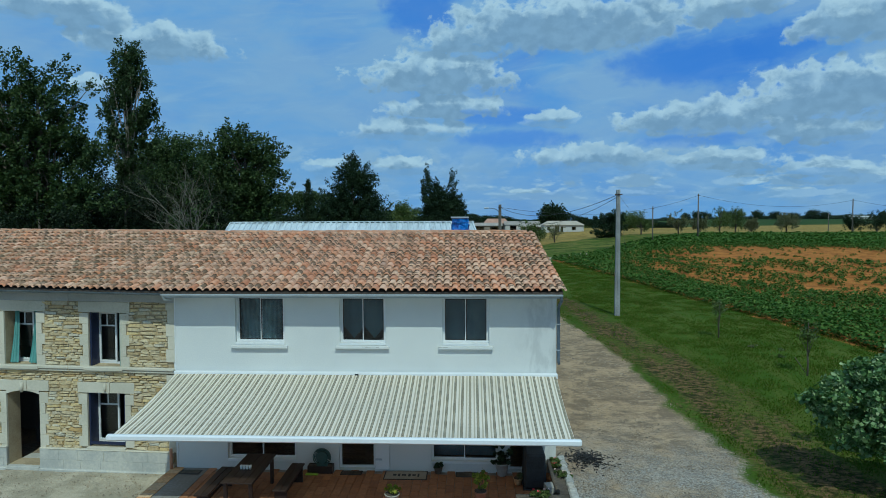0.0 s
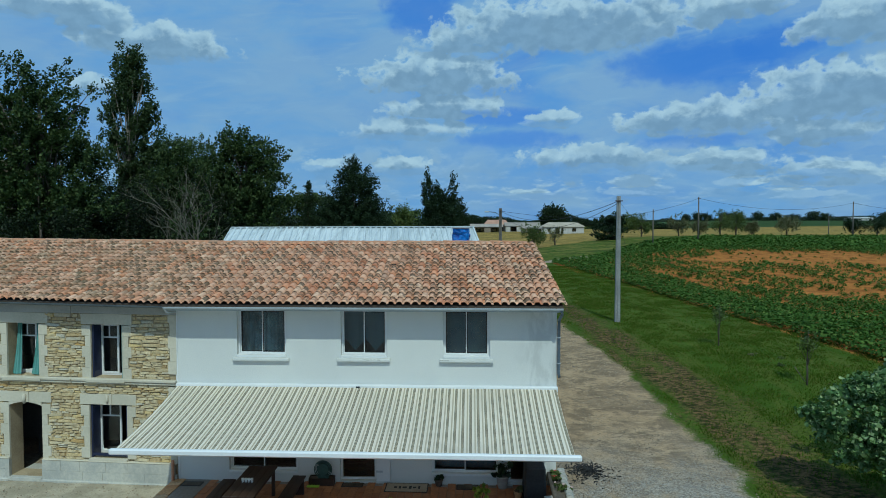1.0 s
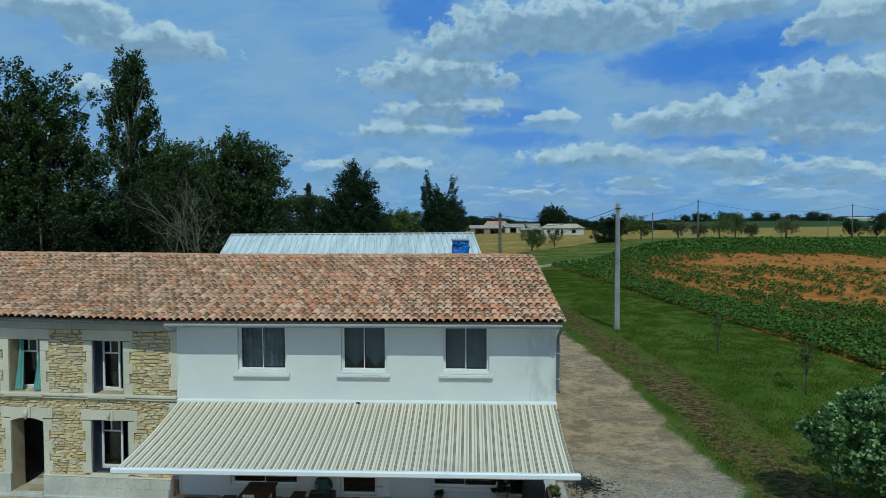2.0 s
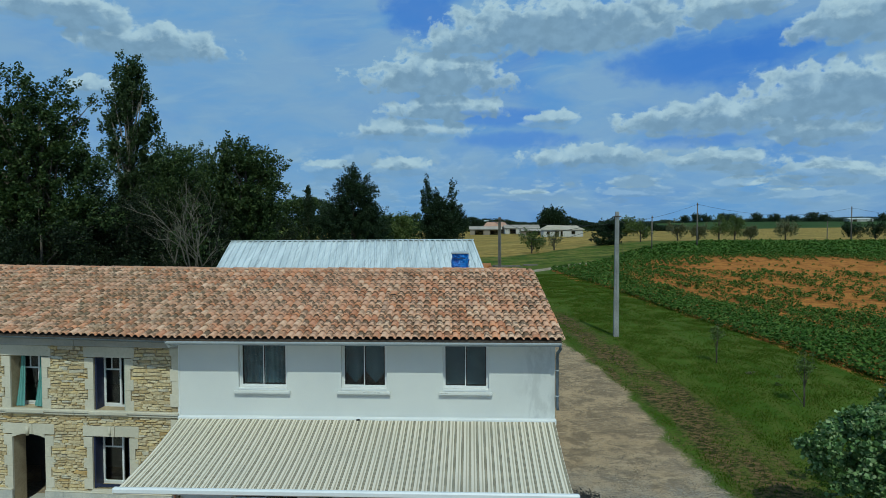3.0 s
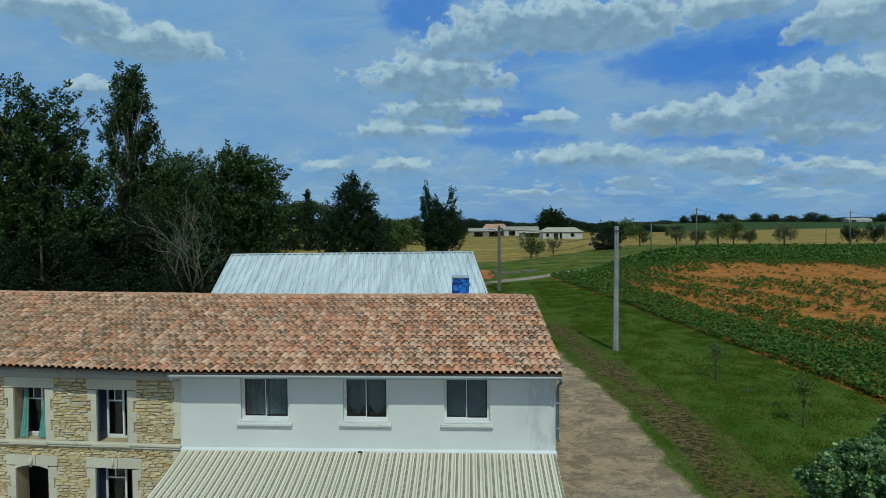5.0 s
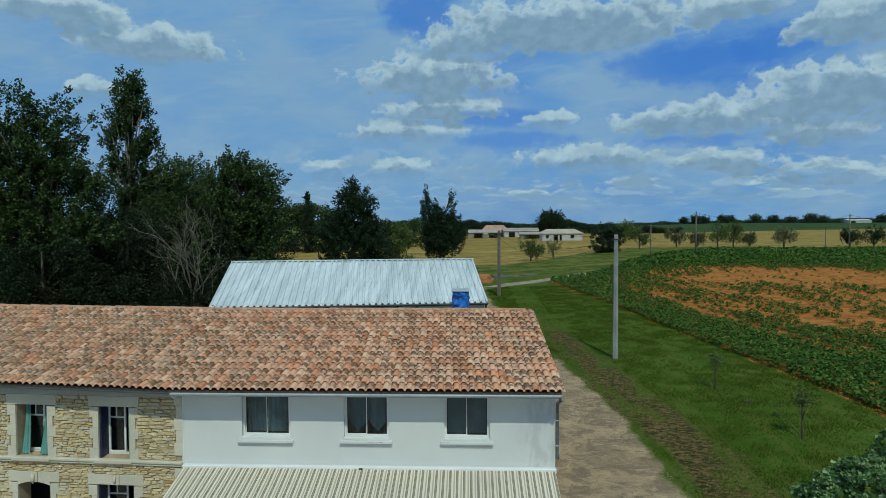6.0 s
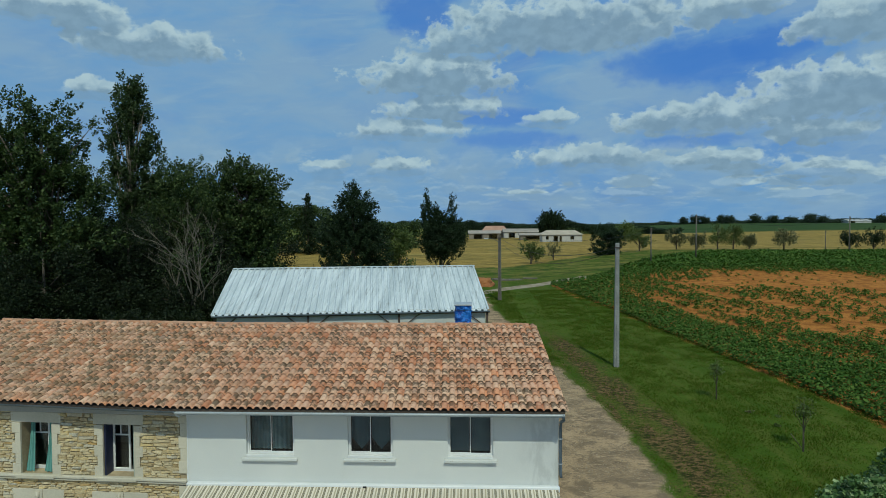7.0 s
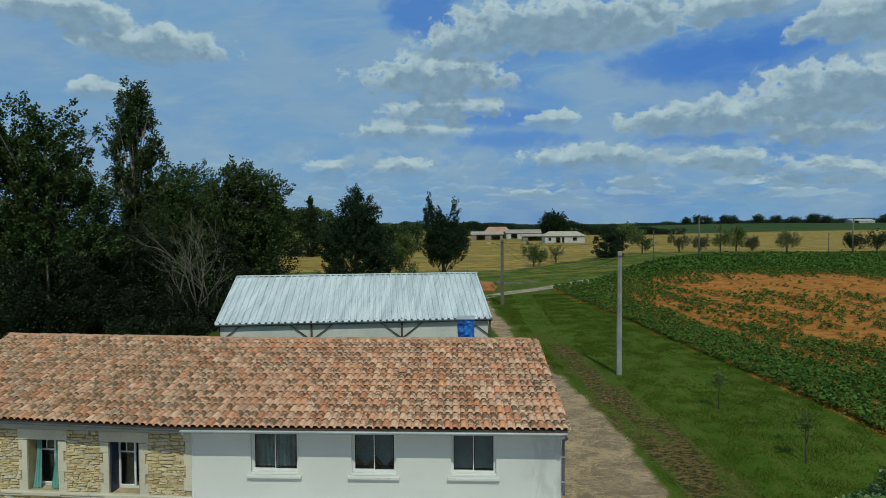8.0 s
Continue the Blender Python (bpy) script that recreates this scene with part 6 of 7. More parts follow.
for x in (0.25, SL - 0.43):
    bm = bmesh.new()
    vs = [bm.verts.new((x + dx_, y_, z_)) for dx_ in (0, 0.18) for y_, z_ in ((FW + 0.18, -0.8), (SW - 0.6, -0.8), (SW - 0.6, EZ + 0.1), (0, R0 - 0.12), (FW + 0.18, EZ + 0.12))]
    bm.faces.new(vs[:5])
    bm.faces.new(vs[5:][::-1])
    for i in range(5):
        bm.faces.new((vs[i], vs[5 + i], vs[5 + (i + 1) % 5], vs[(i + 1) % 5]))
    bmesh.ops.recalc_face_normals(bm, faces=bm.faces)
    part("gable_wall", bm, M_shed_wall, shed)
part("eave_beam", boxed(0.0, SL, -SW + 0.12, -SW + 0.22, EZ - 0.16, EZ - 0.04), M_steel_dark, shed, "dark steel eave beam")
part("eave_gutter", boxed(0.0, SL, -SW - 0.08, -SW + 0.04, EZ - 0.08, EZ - 0.005, 0.01), M_zinc, shed)
posts = [0.15, 0.15 + (SL - 0.3) / 3, 0.15 + 2 * (SL - 0.3) / 3, SL - 0.15]
for i, x in enumerate(posts):
    part("post", boxed(x - 0.06, x + 0.06, -SW + 0.12, -SW + 0.24, -0.8, EZ - 0.05), M_steel_dark, shed)
    for s in (-1, 1):
        if (i == 0 and s < 0) or (i == 3 and s > 0):
            continue
        part("brace", tubed([(x, -SW + 0.18, EZ - 1.15), (x + s * 1.35, -SW + 0.18, EZ - 0.12)], 0.035, 5), M_steel_dark, shed)
    bm = bmesh.new()
    tube(bm, [(x, -SW + 0.18, EZ - 0.08), (x, FW, EZ + 0.15)], 0.04, 5)
    part("rafter", bm, M_steel_dark, shed)
for x in np.arange(0.6, SL - 0.3, 0.75):
    part("purlin_strut", tubed([(x, -SW + 0.17, EZ - 0.14), (x + 0.37, -SW + 0.17, EZ + 0.0)], 0.018, 4), M_steel_dark, shed)


# ---- poles and cables ----
def pole(label, x, y, top, r0, r1, mat, ladder=False):
    z0 = gz(x, y)
    h = top - z0
    ob = thing("utility_pole", label, "utility pole", (x, y, z0), 0, "utility poles")
    if ladder:
        # concrete pole: two flanges with a web pierced by steps
        bm = bmesh.new()
        box(bm, -r0 * 0.12, r0 * 1.05, -0.14, 0.14, -0.4, h)
        box(bm, -r0 * 1.05, -r0 * 0.80, -0.12, 0.14, -0.4, h)
        box(bm, -r0 * 0.80, -r0 * 0.12, -0.075, 0.12, -0.4, h)
        for k in range(int(h / 0.5)):
            box(bm, -r0 * 0.82, -r0 * 0.10, -0.12, 0.05, 0.25 + k * 0.5, 0.36 + k * 0.5)
        for v_ in bm.verts:
            f = 1 - (1 - r1 / r0) * max(0, v_.co.z) / h
            v_.co.x *= f
            v_.co.y *= f
        part("shaft", bm, mat, ob, "pale concrete shaft pierced like a ladder")
    else:
        part("shaft", tubed([(0, 0, -0.4), (0, 0, h / 2), (0, 0, h)], [r0, (r0 + r1) / 2, r1], 8), mat, ob)
    part("insulator", tubed([(0, -r1 - 0.02, h - 0.28), (0, -r1 - 0.12, h - 0.28)], 0.03, 6), M_black, ob)
    part("bracket", boxed(-0.22, 0.22, -r1 - 0.05, -r1 + 0.01, h - 0.32, h - 0.26), M_steel_dark, ob)
    return ob


P1 = pole("tall pale concrete utility pole standing on the lawn", 6.66, 22.04, 8.7, 0.145, 0.10, M_concrete_pole, True)
P2 = pole("weathered dark concrete utility pole beside the track", 0.86, 51.8, 8.4, 0.19, 0.14, M_wood_pole, True)
lamp_h = 8.4 - gz(0.86, 51.8)
part("lamp_arm", tubed([(-0.12, -0.05, lamp_h - 0.75), (-0.55, -0.1, lamp_h - 0.45), (-1.25, -0.2, lamp_h - 0.36)], 0.035, 6), M_zinc, P2, "curved steel lamp arm")
part("lamp_head", boxed(-1.72, -1.20, -0.30, -0.10, lamp_h - 0.44, lamp_h - 0.30, 0.04), M_zinc_light, P2, "small grey street lamp head")
P3 = pole("thin dark timber pole beyond the field", 34.0, 86.0, 10.65, 0.13, 0.09, M_wood_pole)
P4 = pole("thin dark timber pole beyond the field", 68.0, 103.0, 10.2, 0.13, 0.09, M_wood_pole)
P6 = pole("thin grey timber pole beyond the field", 26.0, 83.0, 8.6, 0.11, 0.08, M_wood_pole)
P5 = pole("short grey post behind the field", 64.5, 104.5, 7.6, 0.09, 0.07, M_wood_pole)


def cable(a, b, sag, r=0.017, n=18):
    pts = []
    for i in range(n + 1):
        f = i / n
        p = Vector(a).lerp(Vector(b), f)
        p.z -= 4 * sag * f * (1 - f)
        pts.append(p)
    ob = part("overhead_cable", tubed(pts, r, 5), M_cable)
    return tagged(ob, "thin black overhead cable slung between poles", "cable", "overhead cables")


T1, T2, T3, T4, T6 = (6.66, 21.95, 8.42), (0.86, 51.7, 8.1), (34, 85.9, 10.4), (68, 102.9, 9.95), (26, 82.9, 8.4)
cable(T1, T2, 1.1)
cable((6.66, 21.95, 8.3), (0.86, 51.7, 7.6), 1.5, 0.014)
cable(T1, T6, 1.5, 0.008)
cable(T2, T3, 1.7, 0.018)
cable(T3, T4, 1.5, 0.018)
cable(T4, (104, 120, 9.9), 1.4, 0.018)
cable(T1, (16.0, 58.0, 3.2), 0.6, 0.008)


# ---- field crop ----
def crop_field():
    g = np.random.default_rng(21)
    out = []
    for y0, y1, rowgap, step, per, size, hgt in ((8, 42, 0.66, 0.26, 22, 0.165, 0.54), (42, 75, 0.72, 0.32, 15, 0.20, 0.50), (75, 108, 0.80, 0.42, 11, 0.34, 0.58)):
        ys = np.arange(y0, y1, step)
        offs = np.arange(0.15, 75, rowgap)
        Y, O = np.meshgrid(ys, offs, indexing="ij")
        Y = Y + g.normal(0, step * 0.3, Y.shape)
        X = field_front(Y) + O + g.normal(0, 0.07, Y.shape)
        X, Y = X.ravel(), Y.ravel()
        keep = (X < 0.72 * (Y + 17) + 3) & in_field(X, Y)
        X, Y = X[keep], Y[keep]
        bare = bare_amount(X, Y)
        keep = (g.random(len(X)) > np.clip(bare * 1.15, 0, 0.97)) & (g.random(len(X)) > 0.04)
        X, Y, bare = X[keep], Y[keep], bare[keep]
        scale = np.clip(1 - 0.55 * bare, 0.35, 1) * (0.75 + 0.5 * g.random(len(X))) * (0.85 + 0.4 * vnoise(X, Y, 0.12, 2))
        n = len(X) * per
        rep = lambda a: np.repeat(a, per)
        sc = rep(scale)
        ang, rad = g.random(n) * math.tau, np.sqrt(g.random(n)) * 0.27
        hh = (0.25 + 0.75 * g.random(n)) * hgt
        c = np.stack([rep(X) + np.cos(ang) * rad * sc, rep(Y) + np.sin(ang) * rad * sc, ground_z(rep(X), rep(Y)) + hh * sc * (1.1 - 0.5 * rad / 0.30)], -1)
        d = np.stack([np.cos(ang), np.sin(ang), -0.25 + g.normal(0, 0.3, n)], -1) + g.normal(0, 0.35, (n, 3))
        d /= np.linalg.norm(d, axis=1, keepdims=True)
        s = np.cross(d, np.array([0, 0, 1.0]) + g.normal(0, 0.25, (n, 3)))
        s /= np.linalg.norm(s, axis=1, keepdims=True)
        up = np.cross(s, d)
        L = (size * (0.7 + 0.6 * g.random(n)) * np.sqrt(sc))[:, None]
        out.append(np.stack([c - d * L * 0.5, c + s * L * 0.42 + up * L * 0.08, c + d * L * 0.55 - up * L * 0.1, c - s * L * 0.42 + up * L * 0.08], 1))
    return np.concatenate(out)


crop = new("field_crop", quads_mesh("field_crop", crop_field(), M_crop))
tagged(crop, "rows of young broad-leaved green crop plants on clay soil", "crop", "", "stuff")

# ---- small trees, hedges and woods in the distance ----
ORCH = "orchard trees"


def bushy(label, x, y, w, h, mat, seed, group="", name="broadleaf_tree", clumps=60, size=0.4, trunk_h=None, per=44):
    lobes = [(0, 0, h * 0.62, w * 0.5, w * 0.45, h * 0.36), (w * 0.2, 0, h * 0.48, w * 0.36, w * 0.36, h * 0.3), (-w * 0.22, 0, h * 0.5, w * 0.34, w * 0.34, h * 0.3)]
    g = np.random.default_rng(seed)
    lobes += [(g.uniform(-0.4, 0.4) * w, 0, h * g.uniform(0.4, 0.8), w * 0.22, w * 0.22, h * 0.2) for _ in range(3)]
    return tree(name, label, x, y, lobes, (0.05 + 0.02 * h, trunk_h or h * 0.7), clumps * 2, per // 2 + 4, size, size * 1.4, mat, seed, group, 0.25, 18, category="tree", wind=0.15)


tree("round_bush", "dense dark round bush at the field corner", 24.0, 105, [(0, 0, 2.6, 2.8, 2.6, 2.6), (-0.8, 0, 1.3, 2.4, 2.2, 1.4), (1.2, 0, 3.4, 1.6, 1.5, 1.6)], (0.12, 2.6), 150, 56, 0.24, 0.38, M_leaf_dark, 71, "", 0.5, 8, category="bush")
bushy("small open orchard tree in the meadow", 8.9, 99.4, 5.0, 4.6, M_leaf_orchard, 72, ORCH, clumps=46, size=0.24)
bushy("thin half-bare orchard tree in the meadow", 13.6, 104, 3.4, 3.6, M_leaf_grey, 73, ORCH, clumps=22, size=0.18)
for k, (x, y, w, h, mat) in enumerate([(31.4, 110, 4.2, 4.8, M_leaf_orchard), (40.6, 116, 4.6, 4.6, M_leaf_grey), (44.8, 116, 3.4, 4.0, M_leaf_grey), (49.0, 116, 4.6, 5.6, M_leaf_orchard), (52.2, 116, 3.8, 5.4, M_leaf_orchard),
                                       (55.4, 116, 2.4, 3.0, M_leaf_grey), (61.0, 113, 5.2, 4.6, M_leaf_grey), (73.4, 112, 3.6, 4.0, M_leaf_dark), (78.0, 112, 5.0, 4.4, M_leaf_dark), (82.5, 112, 4.0, 4.2, M_leaf_dark)]):
    bushy("small orchard tree along the far field edge", x, y, w, h, mat, 80 + k, ORCH, clumps=60, size=0.20)


def wood(name, label, x0, x1, y, ztop, deep, mat, seed, clump=1.6, count=700, per=10, kind="stuff"):
    """A far wood: clumps of leaves in a long uneven mass; ztop gives the height of its tops over the datum along x."""
    g = np.random.default_rng(seed)
    x = x0 + (x1 - x0) * g.random(count)
    yy = y + deep * g.random(count)
    top = ztop(x) + ((vnoise(x, yy * 0 + seed, 0.16 / clump, 2) - 0.5) * 2.2 + (vnoise(x, yy * 0 + seed, 0.5 / clump, 3) - 0.5) * 1.0) * clump
    bottom = ground_z(x, yy)
    z = bottom + (top - bottom) * (1 - g.random(count) ** 1.8)
    q = leaves(np.stack([x, yy, z], -1), clump * 0.36, clump * 0.85, per * 2 + 4, seed)
    ob = new(name, quads_mesh(name, q, mat))
    return tagged(ob, label, "wood", "", kind)


wood("far_wood", "dark far wood along the horizon", -330, 60, 560, lambda x: np.interp(x, [-300, -76, 2, 33, 53], [8.5, 5.5, 4.2, 3.6, 2.4]), 40, M_leaf_far_haze, 91, 2.0, 5200, 10)
wood("far_wood", "dark low far wood along the horizon", 40, 190, 580, lambda x: np.interp(x, [40, 110, 190], [3.2, 1.8, 3.2]), 30, M_leaf_far_haze, 92, 1.5, 2200, 10)
wood("far_wood", "dark wood and trees on the far rise", 180, 480, 575, lambda x: 5.6 + np.interp(x, [180, 240, 480], [-1.6, 0.0, 0.8]), 30, M_leaf_far_haze, 93, 1.5, 3600, 10)
wood("middle_wood", "dark wood edge behind the meadow", -95, -34, 140, lambda x: np.interp(x, [-95, -50, -41, -30], [17, 12.0, 11.5, 9.0]), 14, M_leaf_wood, 94, 1.4, 900, 18)
wood("middle_wood", "low hedge trees behind the meadow", -34, -18, 175, lambda x: 9.0 + 0 * x, 8, M_leaf_wood, 95, 1.3, 260, 16)
wood("middle_wood", "trees round the far farm", -22, 118, 345, lambda x: np.interp(x, [-18, 10, 30, 80, 118], [8.3, 6.6, 6.4, 5.2, 3.0]) + (vnoise(x, x * 0, 0.09, 2) - 0.5) * 5.0, 14, M_leaf_dark, 96, 1.4, 1700, 16)
bushy("large rounded tree beside the far farm", 38.5, 300, 12.0, 12.0, M_leaf_dark, 97, "", clumps=170, size=0.9)
tree("cypress_tree", "pointed dark cypress at the wood's edge", -42.6, 139, [(0, 0, 6.0, 1.7, 1.6, 6.0), (0, 0, 11.0, 0.9, 0.9, 3.2), (0, 0, 13.6, 0.45, 0.45, 1.4)], (0.18, 13), 260, 26, 0.34, 0.36, M_leaf_dark, 98, gap=0.15, wind=0.0)
bushy("pale green tree beside the far houses", 54, 214, 7.5, 6.5, M_leaf_orchard, 99, "", clumps=60, size=0.6)
bushy("dark tree beside the far houses", 49, 222, 7.5, 6.0, M_leaf_dark, 100, "", clumps=60, size=0.6)

for k, (x, w, h) in enumerate(((194, 9, 7.5), (204, 10, 9.5), (213, 9, 8.0), (229, 9, 9.5), (236, 8, 8.5), (258, 11, 9.5), (273, 10, 9.0), (290, 12, 7.0), (307, 13, 10.5), (319, 10, 8.0), (372, 12, 8.5))):
    bushy("far rounded dark tree on the rise", x, 572, w * 0.85, h * 0.80, M_leaf_far_haze, 200 + k, "trees on the far rise", clumps=60, size=0.8, per=22)

# ---- far houses ----
M_far_tan = surface("faded tan roof", (0.36, 0.31, 0.235), (0.48, 0.42, 0.33), 0.4, 2, 0.9, 0.1)
M_far_roof = surface("faded pink roof", (0.36, 0.20, 0.135), (0.48, 0.29, 0.20), 0.4, 2, 0.9, 0.1)
M_far_roof_grey = surface("grey sheet roof", (0.27, 0.235, 0.20), (0.40, 0.355, 0.30), 0.3, 2, 0.8, 0.1)
M_far_wall = surface("far pale wall", (0.40, 0.40, 0.385), (0.52, 0.51, 0.485), 0.3, 2, 0.9, 0.1)
M_far_beige = surface("far beige wall", (0.20, 0.17, 0.135), (0.27, 0.235, 0.19), 0.3, 2, 0.9, 0.1)


def far_house(name, label, x0, x1, y, deep, wall_h, roof_h, wall, roof, openings, hip=0.0):
    z0 = gz((x0 + x1) / 2, y)
    ob = thing(name, label, "house", ((x0 + x1) / 2, y, z0))
    w = (x1 - x0) / 2
    bm = bmesh.new()
    wall_cells(bm, -w, w, -0.5, wall_h, 0, 0.3, [(a, b, c, d) for a, b, c, d in openings])
    box(bm, -w, w, deep - 0.3, deep, -0.5, wall_h)
    for s in (-1, 1):
        box(bm, min(s * w, s * (w - 0.3)), max(s * w, s * (w - 0.3)), 0.3, deep - 0.3, -0.5, wall_h)
    wl = part("wall", bm, wall, ob)
    bm = bmesh.new()
    o = 0.5
    v_ = [bm.verts.new(p) for p in ((-w - o, -o, wall_h), (w + o, -o, wall_h), (w + o, deep + o, wall_h), (-w - o, deep + o, wall_h), (-w - o + hip, deep / 2, wall_h + roof_h), (w + o - hip, deep / 2, wall_h + roof_h))]
    for f in ((0, 1, 5, 4), (2, 3, 4, 5), (1, 2, 5), (3, 0, 4), (3, 2, 1, 0)):
        bm.faces.new([v_[i] for i in f])
    part("roof", bm, roof, ob)
    for a, b, c, d in openings:
        part("window", boxed(a, b, 0.15, 0.2, c, d), M_glass, ob)
    bm = boxed(-w + 0.4, w - 0.4, deep / 2, deep / 2 + 0.1, 0, wall_h - 0.1)
    part("inner_wall", bm, M_dark_room, ob)
    return ob


far_house("far_house", "low white bungalow with shallow tan roof", 24.6, 39.2, 218, 9, 2.6, 1.6, M_far_wall, M_far_tan, [(-6, -5, 0.8, 2.0), (-3.2, -1.6, 0, 2.1), (-1, -0.2, 0, 2.1), (3, 4.4, 0.8, 2.0)], 2.5)
far_house("far_house", "far farmhouse with faded clay roof", 4.5, 16.5, 300, 10, 3.4, 2.4, M_far_beige, M_far_roof, [(-4, -3, 0.8, 2.2), (2, 3.2, 0, 2.2)], 2.0)
far_house("far_barn", "far long low barn with grey roof", -2.5, 12.0, 280, 9, 2.6, 1.4, M_far_beige, M_far_roof_grey, [(-5, -1, 0, 2.2), (2, 6, 0, 2.2)])
far_house("far_barn", "far long barn with grey roof and dark bays", 14.5, 31, 292, 10, 2.8, 1.6, M_far_wall, M_far_roof_grey, [(-6, -3, 0, 2.3), (0, 4, 0, 2.3)])
far_house("far_barn", "far low shed with pale grey roof", 20, 30.5, 262, 7, 2.0, 1.0, M_far_beige, M_far_roof_grey, [(-3, 3, 0, 1.7)])
far_house("far_house", "far beige house among trees", -31.5, -27.5, 196, 7, 4.6, 1.5, M_far_beige, M_far_roof_grey, [(-1.2, -0.4, 2.8, 4.0), (0.5, 1.3, 2.8, 4.0)])
far_house("far_barn", "far white shed on the rise", 338, 358, 566, 12, 2.0, 1.2, M_far_wall, M_far_wall, [(-8, -4, 0, 3)])

# weathered posts standing in the rough grass behind the shed
for x, y, h in ((-12.9, 88.0, 2.4), (-3.2, 84.0, 1.3)):
    post = thing("fence_post", "weathered grey timber post in rough grass", "fence post", (x, y, gz(x, y)), 0, "fence posts")
    part("post_shaft", tubed([(0, 0, -0.3), (0.02, 0, h * 0.5), (0.0, 0, h - 0.06), (0, 0, h)], [0.10, 0.095, 0.09, 0.05], 7), M_wood_pole, post)

# ---- track side: clay heap, slabs ----
g = np.random.default_rng(5)
bm = bmesh.new()
bmesh.ops.create_icosphere(bm, subdivisions=4, radius=1.0)
for v_ in bm.verts:
    r = 1 + 0.30 * noise.noise(v_.co * 1.7) + 0.16 * noise.noise(v_.co * 5) + 0.08 * noise.noise(v_.co * 13)
    v_.co = Vector((v_.co.x * 1.9 * r, v_.co.y * 1.5 * r, max(v_.co.z, -0.15) * 1.05 * r))
heap = part("clay_heap", bm, surface("clay heap", (0.22, 0.085, 0.03), (0.38, 0.16, 0.055), 1.2, 9, 0.95, 0.8, 0.05), None, "", True)
heap.location = (-0.9, 66.0, gz(-0.9, 66.0) + 0.05)
tagged(heap, "rounded heap of orange clay soil beside the track", "soil heap")
for k, (x, y, w, d, h, rz) in enumerate([(3.4, 72.6, 3.4, 1.0, 0.22, 4), (6.2, 73.4, 2.2, 0.8, 0.30, -6), (1.6, 73.6, 1.6, 0.8, 0.3, 20)]):
    bm = bmesh.new()
    for j in range(5):
        box(bm, -w / 2 + g.random() * 0.2, w / 2 - g.random() * 0.3, -d / 2 + j * d / 5, -d / 2 + (j + 0.85) * d / 5, 0.0, h * (0.5 + 0.5 * g.random()), 0.02)
    ob = part("timber_stack", bm, M_wood_pole)
    ob.matrix_world = pose(x, y, gz(x, y) - 0.02, 0, 0, rz)
    tagged(ob, "low stack of weathered dark boards in the grass", "timber stack", "timber stacks")


# ---- saplings on the lawn ----
def sapling(x, y, h, seed, stake=False):
    ob = tree("sapling_tree", "thin young tree with a sparse small crown on the lawn", x, y, [(0, 0, h * 0.78, 0.34, 0.34, h * 0.20)], (0.035, h * 0.92), 20, 14, 0.09, 0.16, M_leaf_orchard, seed, "saplings on the lawn", 0.2, 9)
    if stake:
        part("stake", tubed([(-0.55, -0.1, 0.75), (-0.06, 0, 0.12)], 0.016, 5), M_twig, ob, "pale leaning stake")
    return ob


sapling(10.15, 15.2, 2.1, 101)
sapling(11.2, 8.8, 2.35, 102, True)
for k, (x, y, s) in enumerate([(10.9, 13.2, 0.13), (11.4, 11.4, 0.12), (12.0, 12.6, 0.08)]):
    q = leaves(np.stack([g.normal(0, s * 0.6, 18), g.normal(0, s * 0.6, 18), np.abs(g.normal(0, s * 0.5, 18))], -1), 0.07, 0.03, 10, 110 + k)
    ob = new("weed_clump", quads_mesh("weed_clump", q, M_leaf_grey if k == 0 else M_leaf_orchard))
    ob.location = (x, y, gz(x, y))
    tagged(ob, "small dry brown weed clump on the lawn" if k == 0 else "small green weed clump on the lawn", "weed", "weed clumps")

# half-bare shrub with pale branching stems at the wood's edge
g = np.random.default_rng(9)
shrub = thing("bare_shrub", "half-dead many-stemmed shrub with pale bare branches", "shrub", (-26.4, 36.4, gz(-26.4, 36.4)))
bm = bmesh.new()


def branch(bm, p, d, length, r, depth, rise):
    """A crooked limb that forks along its way and bends towards the light."""
    pts, steps = [p], 4
    for k in range(steps):
        d = (d + Vector((g.normal(0, 0.16), g.normal(0, 0.16), rise + g.normal(0, 0.10)))).normalized()
        pts.append(pts[-1] + d * (length / steps))
    tube(bm, pts, [r * (1 - 0.13 * k) for k in range(steps + 1)], 5 if depth > 2 else 4, False)
    if depth:
        for k in range(2, steps + 1):
            side = 1 if g.random() < 0.5 else -1
            nd = (d + Vector((side * (0.22 + 0.40 * g.random()), g.normal(0, 0.35), g.normal(0.15, 0.3)))).normalized()
            branch(bm, pts[k], nd, length * (0.44 + 0.24 * g.random()), r * 0.50, depth - 1, rise * 0.6)


for sx, tilt, length, r in ((-0.35, -0.75, 2.8, 0.08), (-0.15, -0.28, 5.2, 0.10), (0.0, 0.05, 5.8, 0.12), (0.15, 0.30, 5.4, 0.10), (0.3, 0.55, 4.8, 0.09), (0.2, 0.85, 3.4, 0.07), (-0.05, -0.10, 6.2, 0.09)):
    branch(bm, Vector((sx, g.normal(0, 0.3), -0.15)), Vector((tilt, g.normal(-0.1, 0.2), 1.0)).normalized(), length, r, 4, 0.10)
part("branchwork", bm, M_twig, shrub)
q = leaves(crown_points([(0, 0.6, 5.0, 3.2, 2.0, 3.4)], 90, 121, 0.3), 0.18, 0.45, 7, 121)
cr = new("foliage", quads_mesh("foliage", q, M_leaf_wood))
cr.parent = shrub

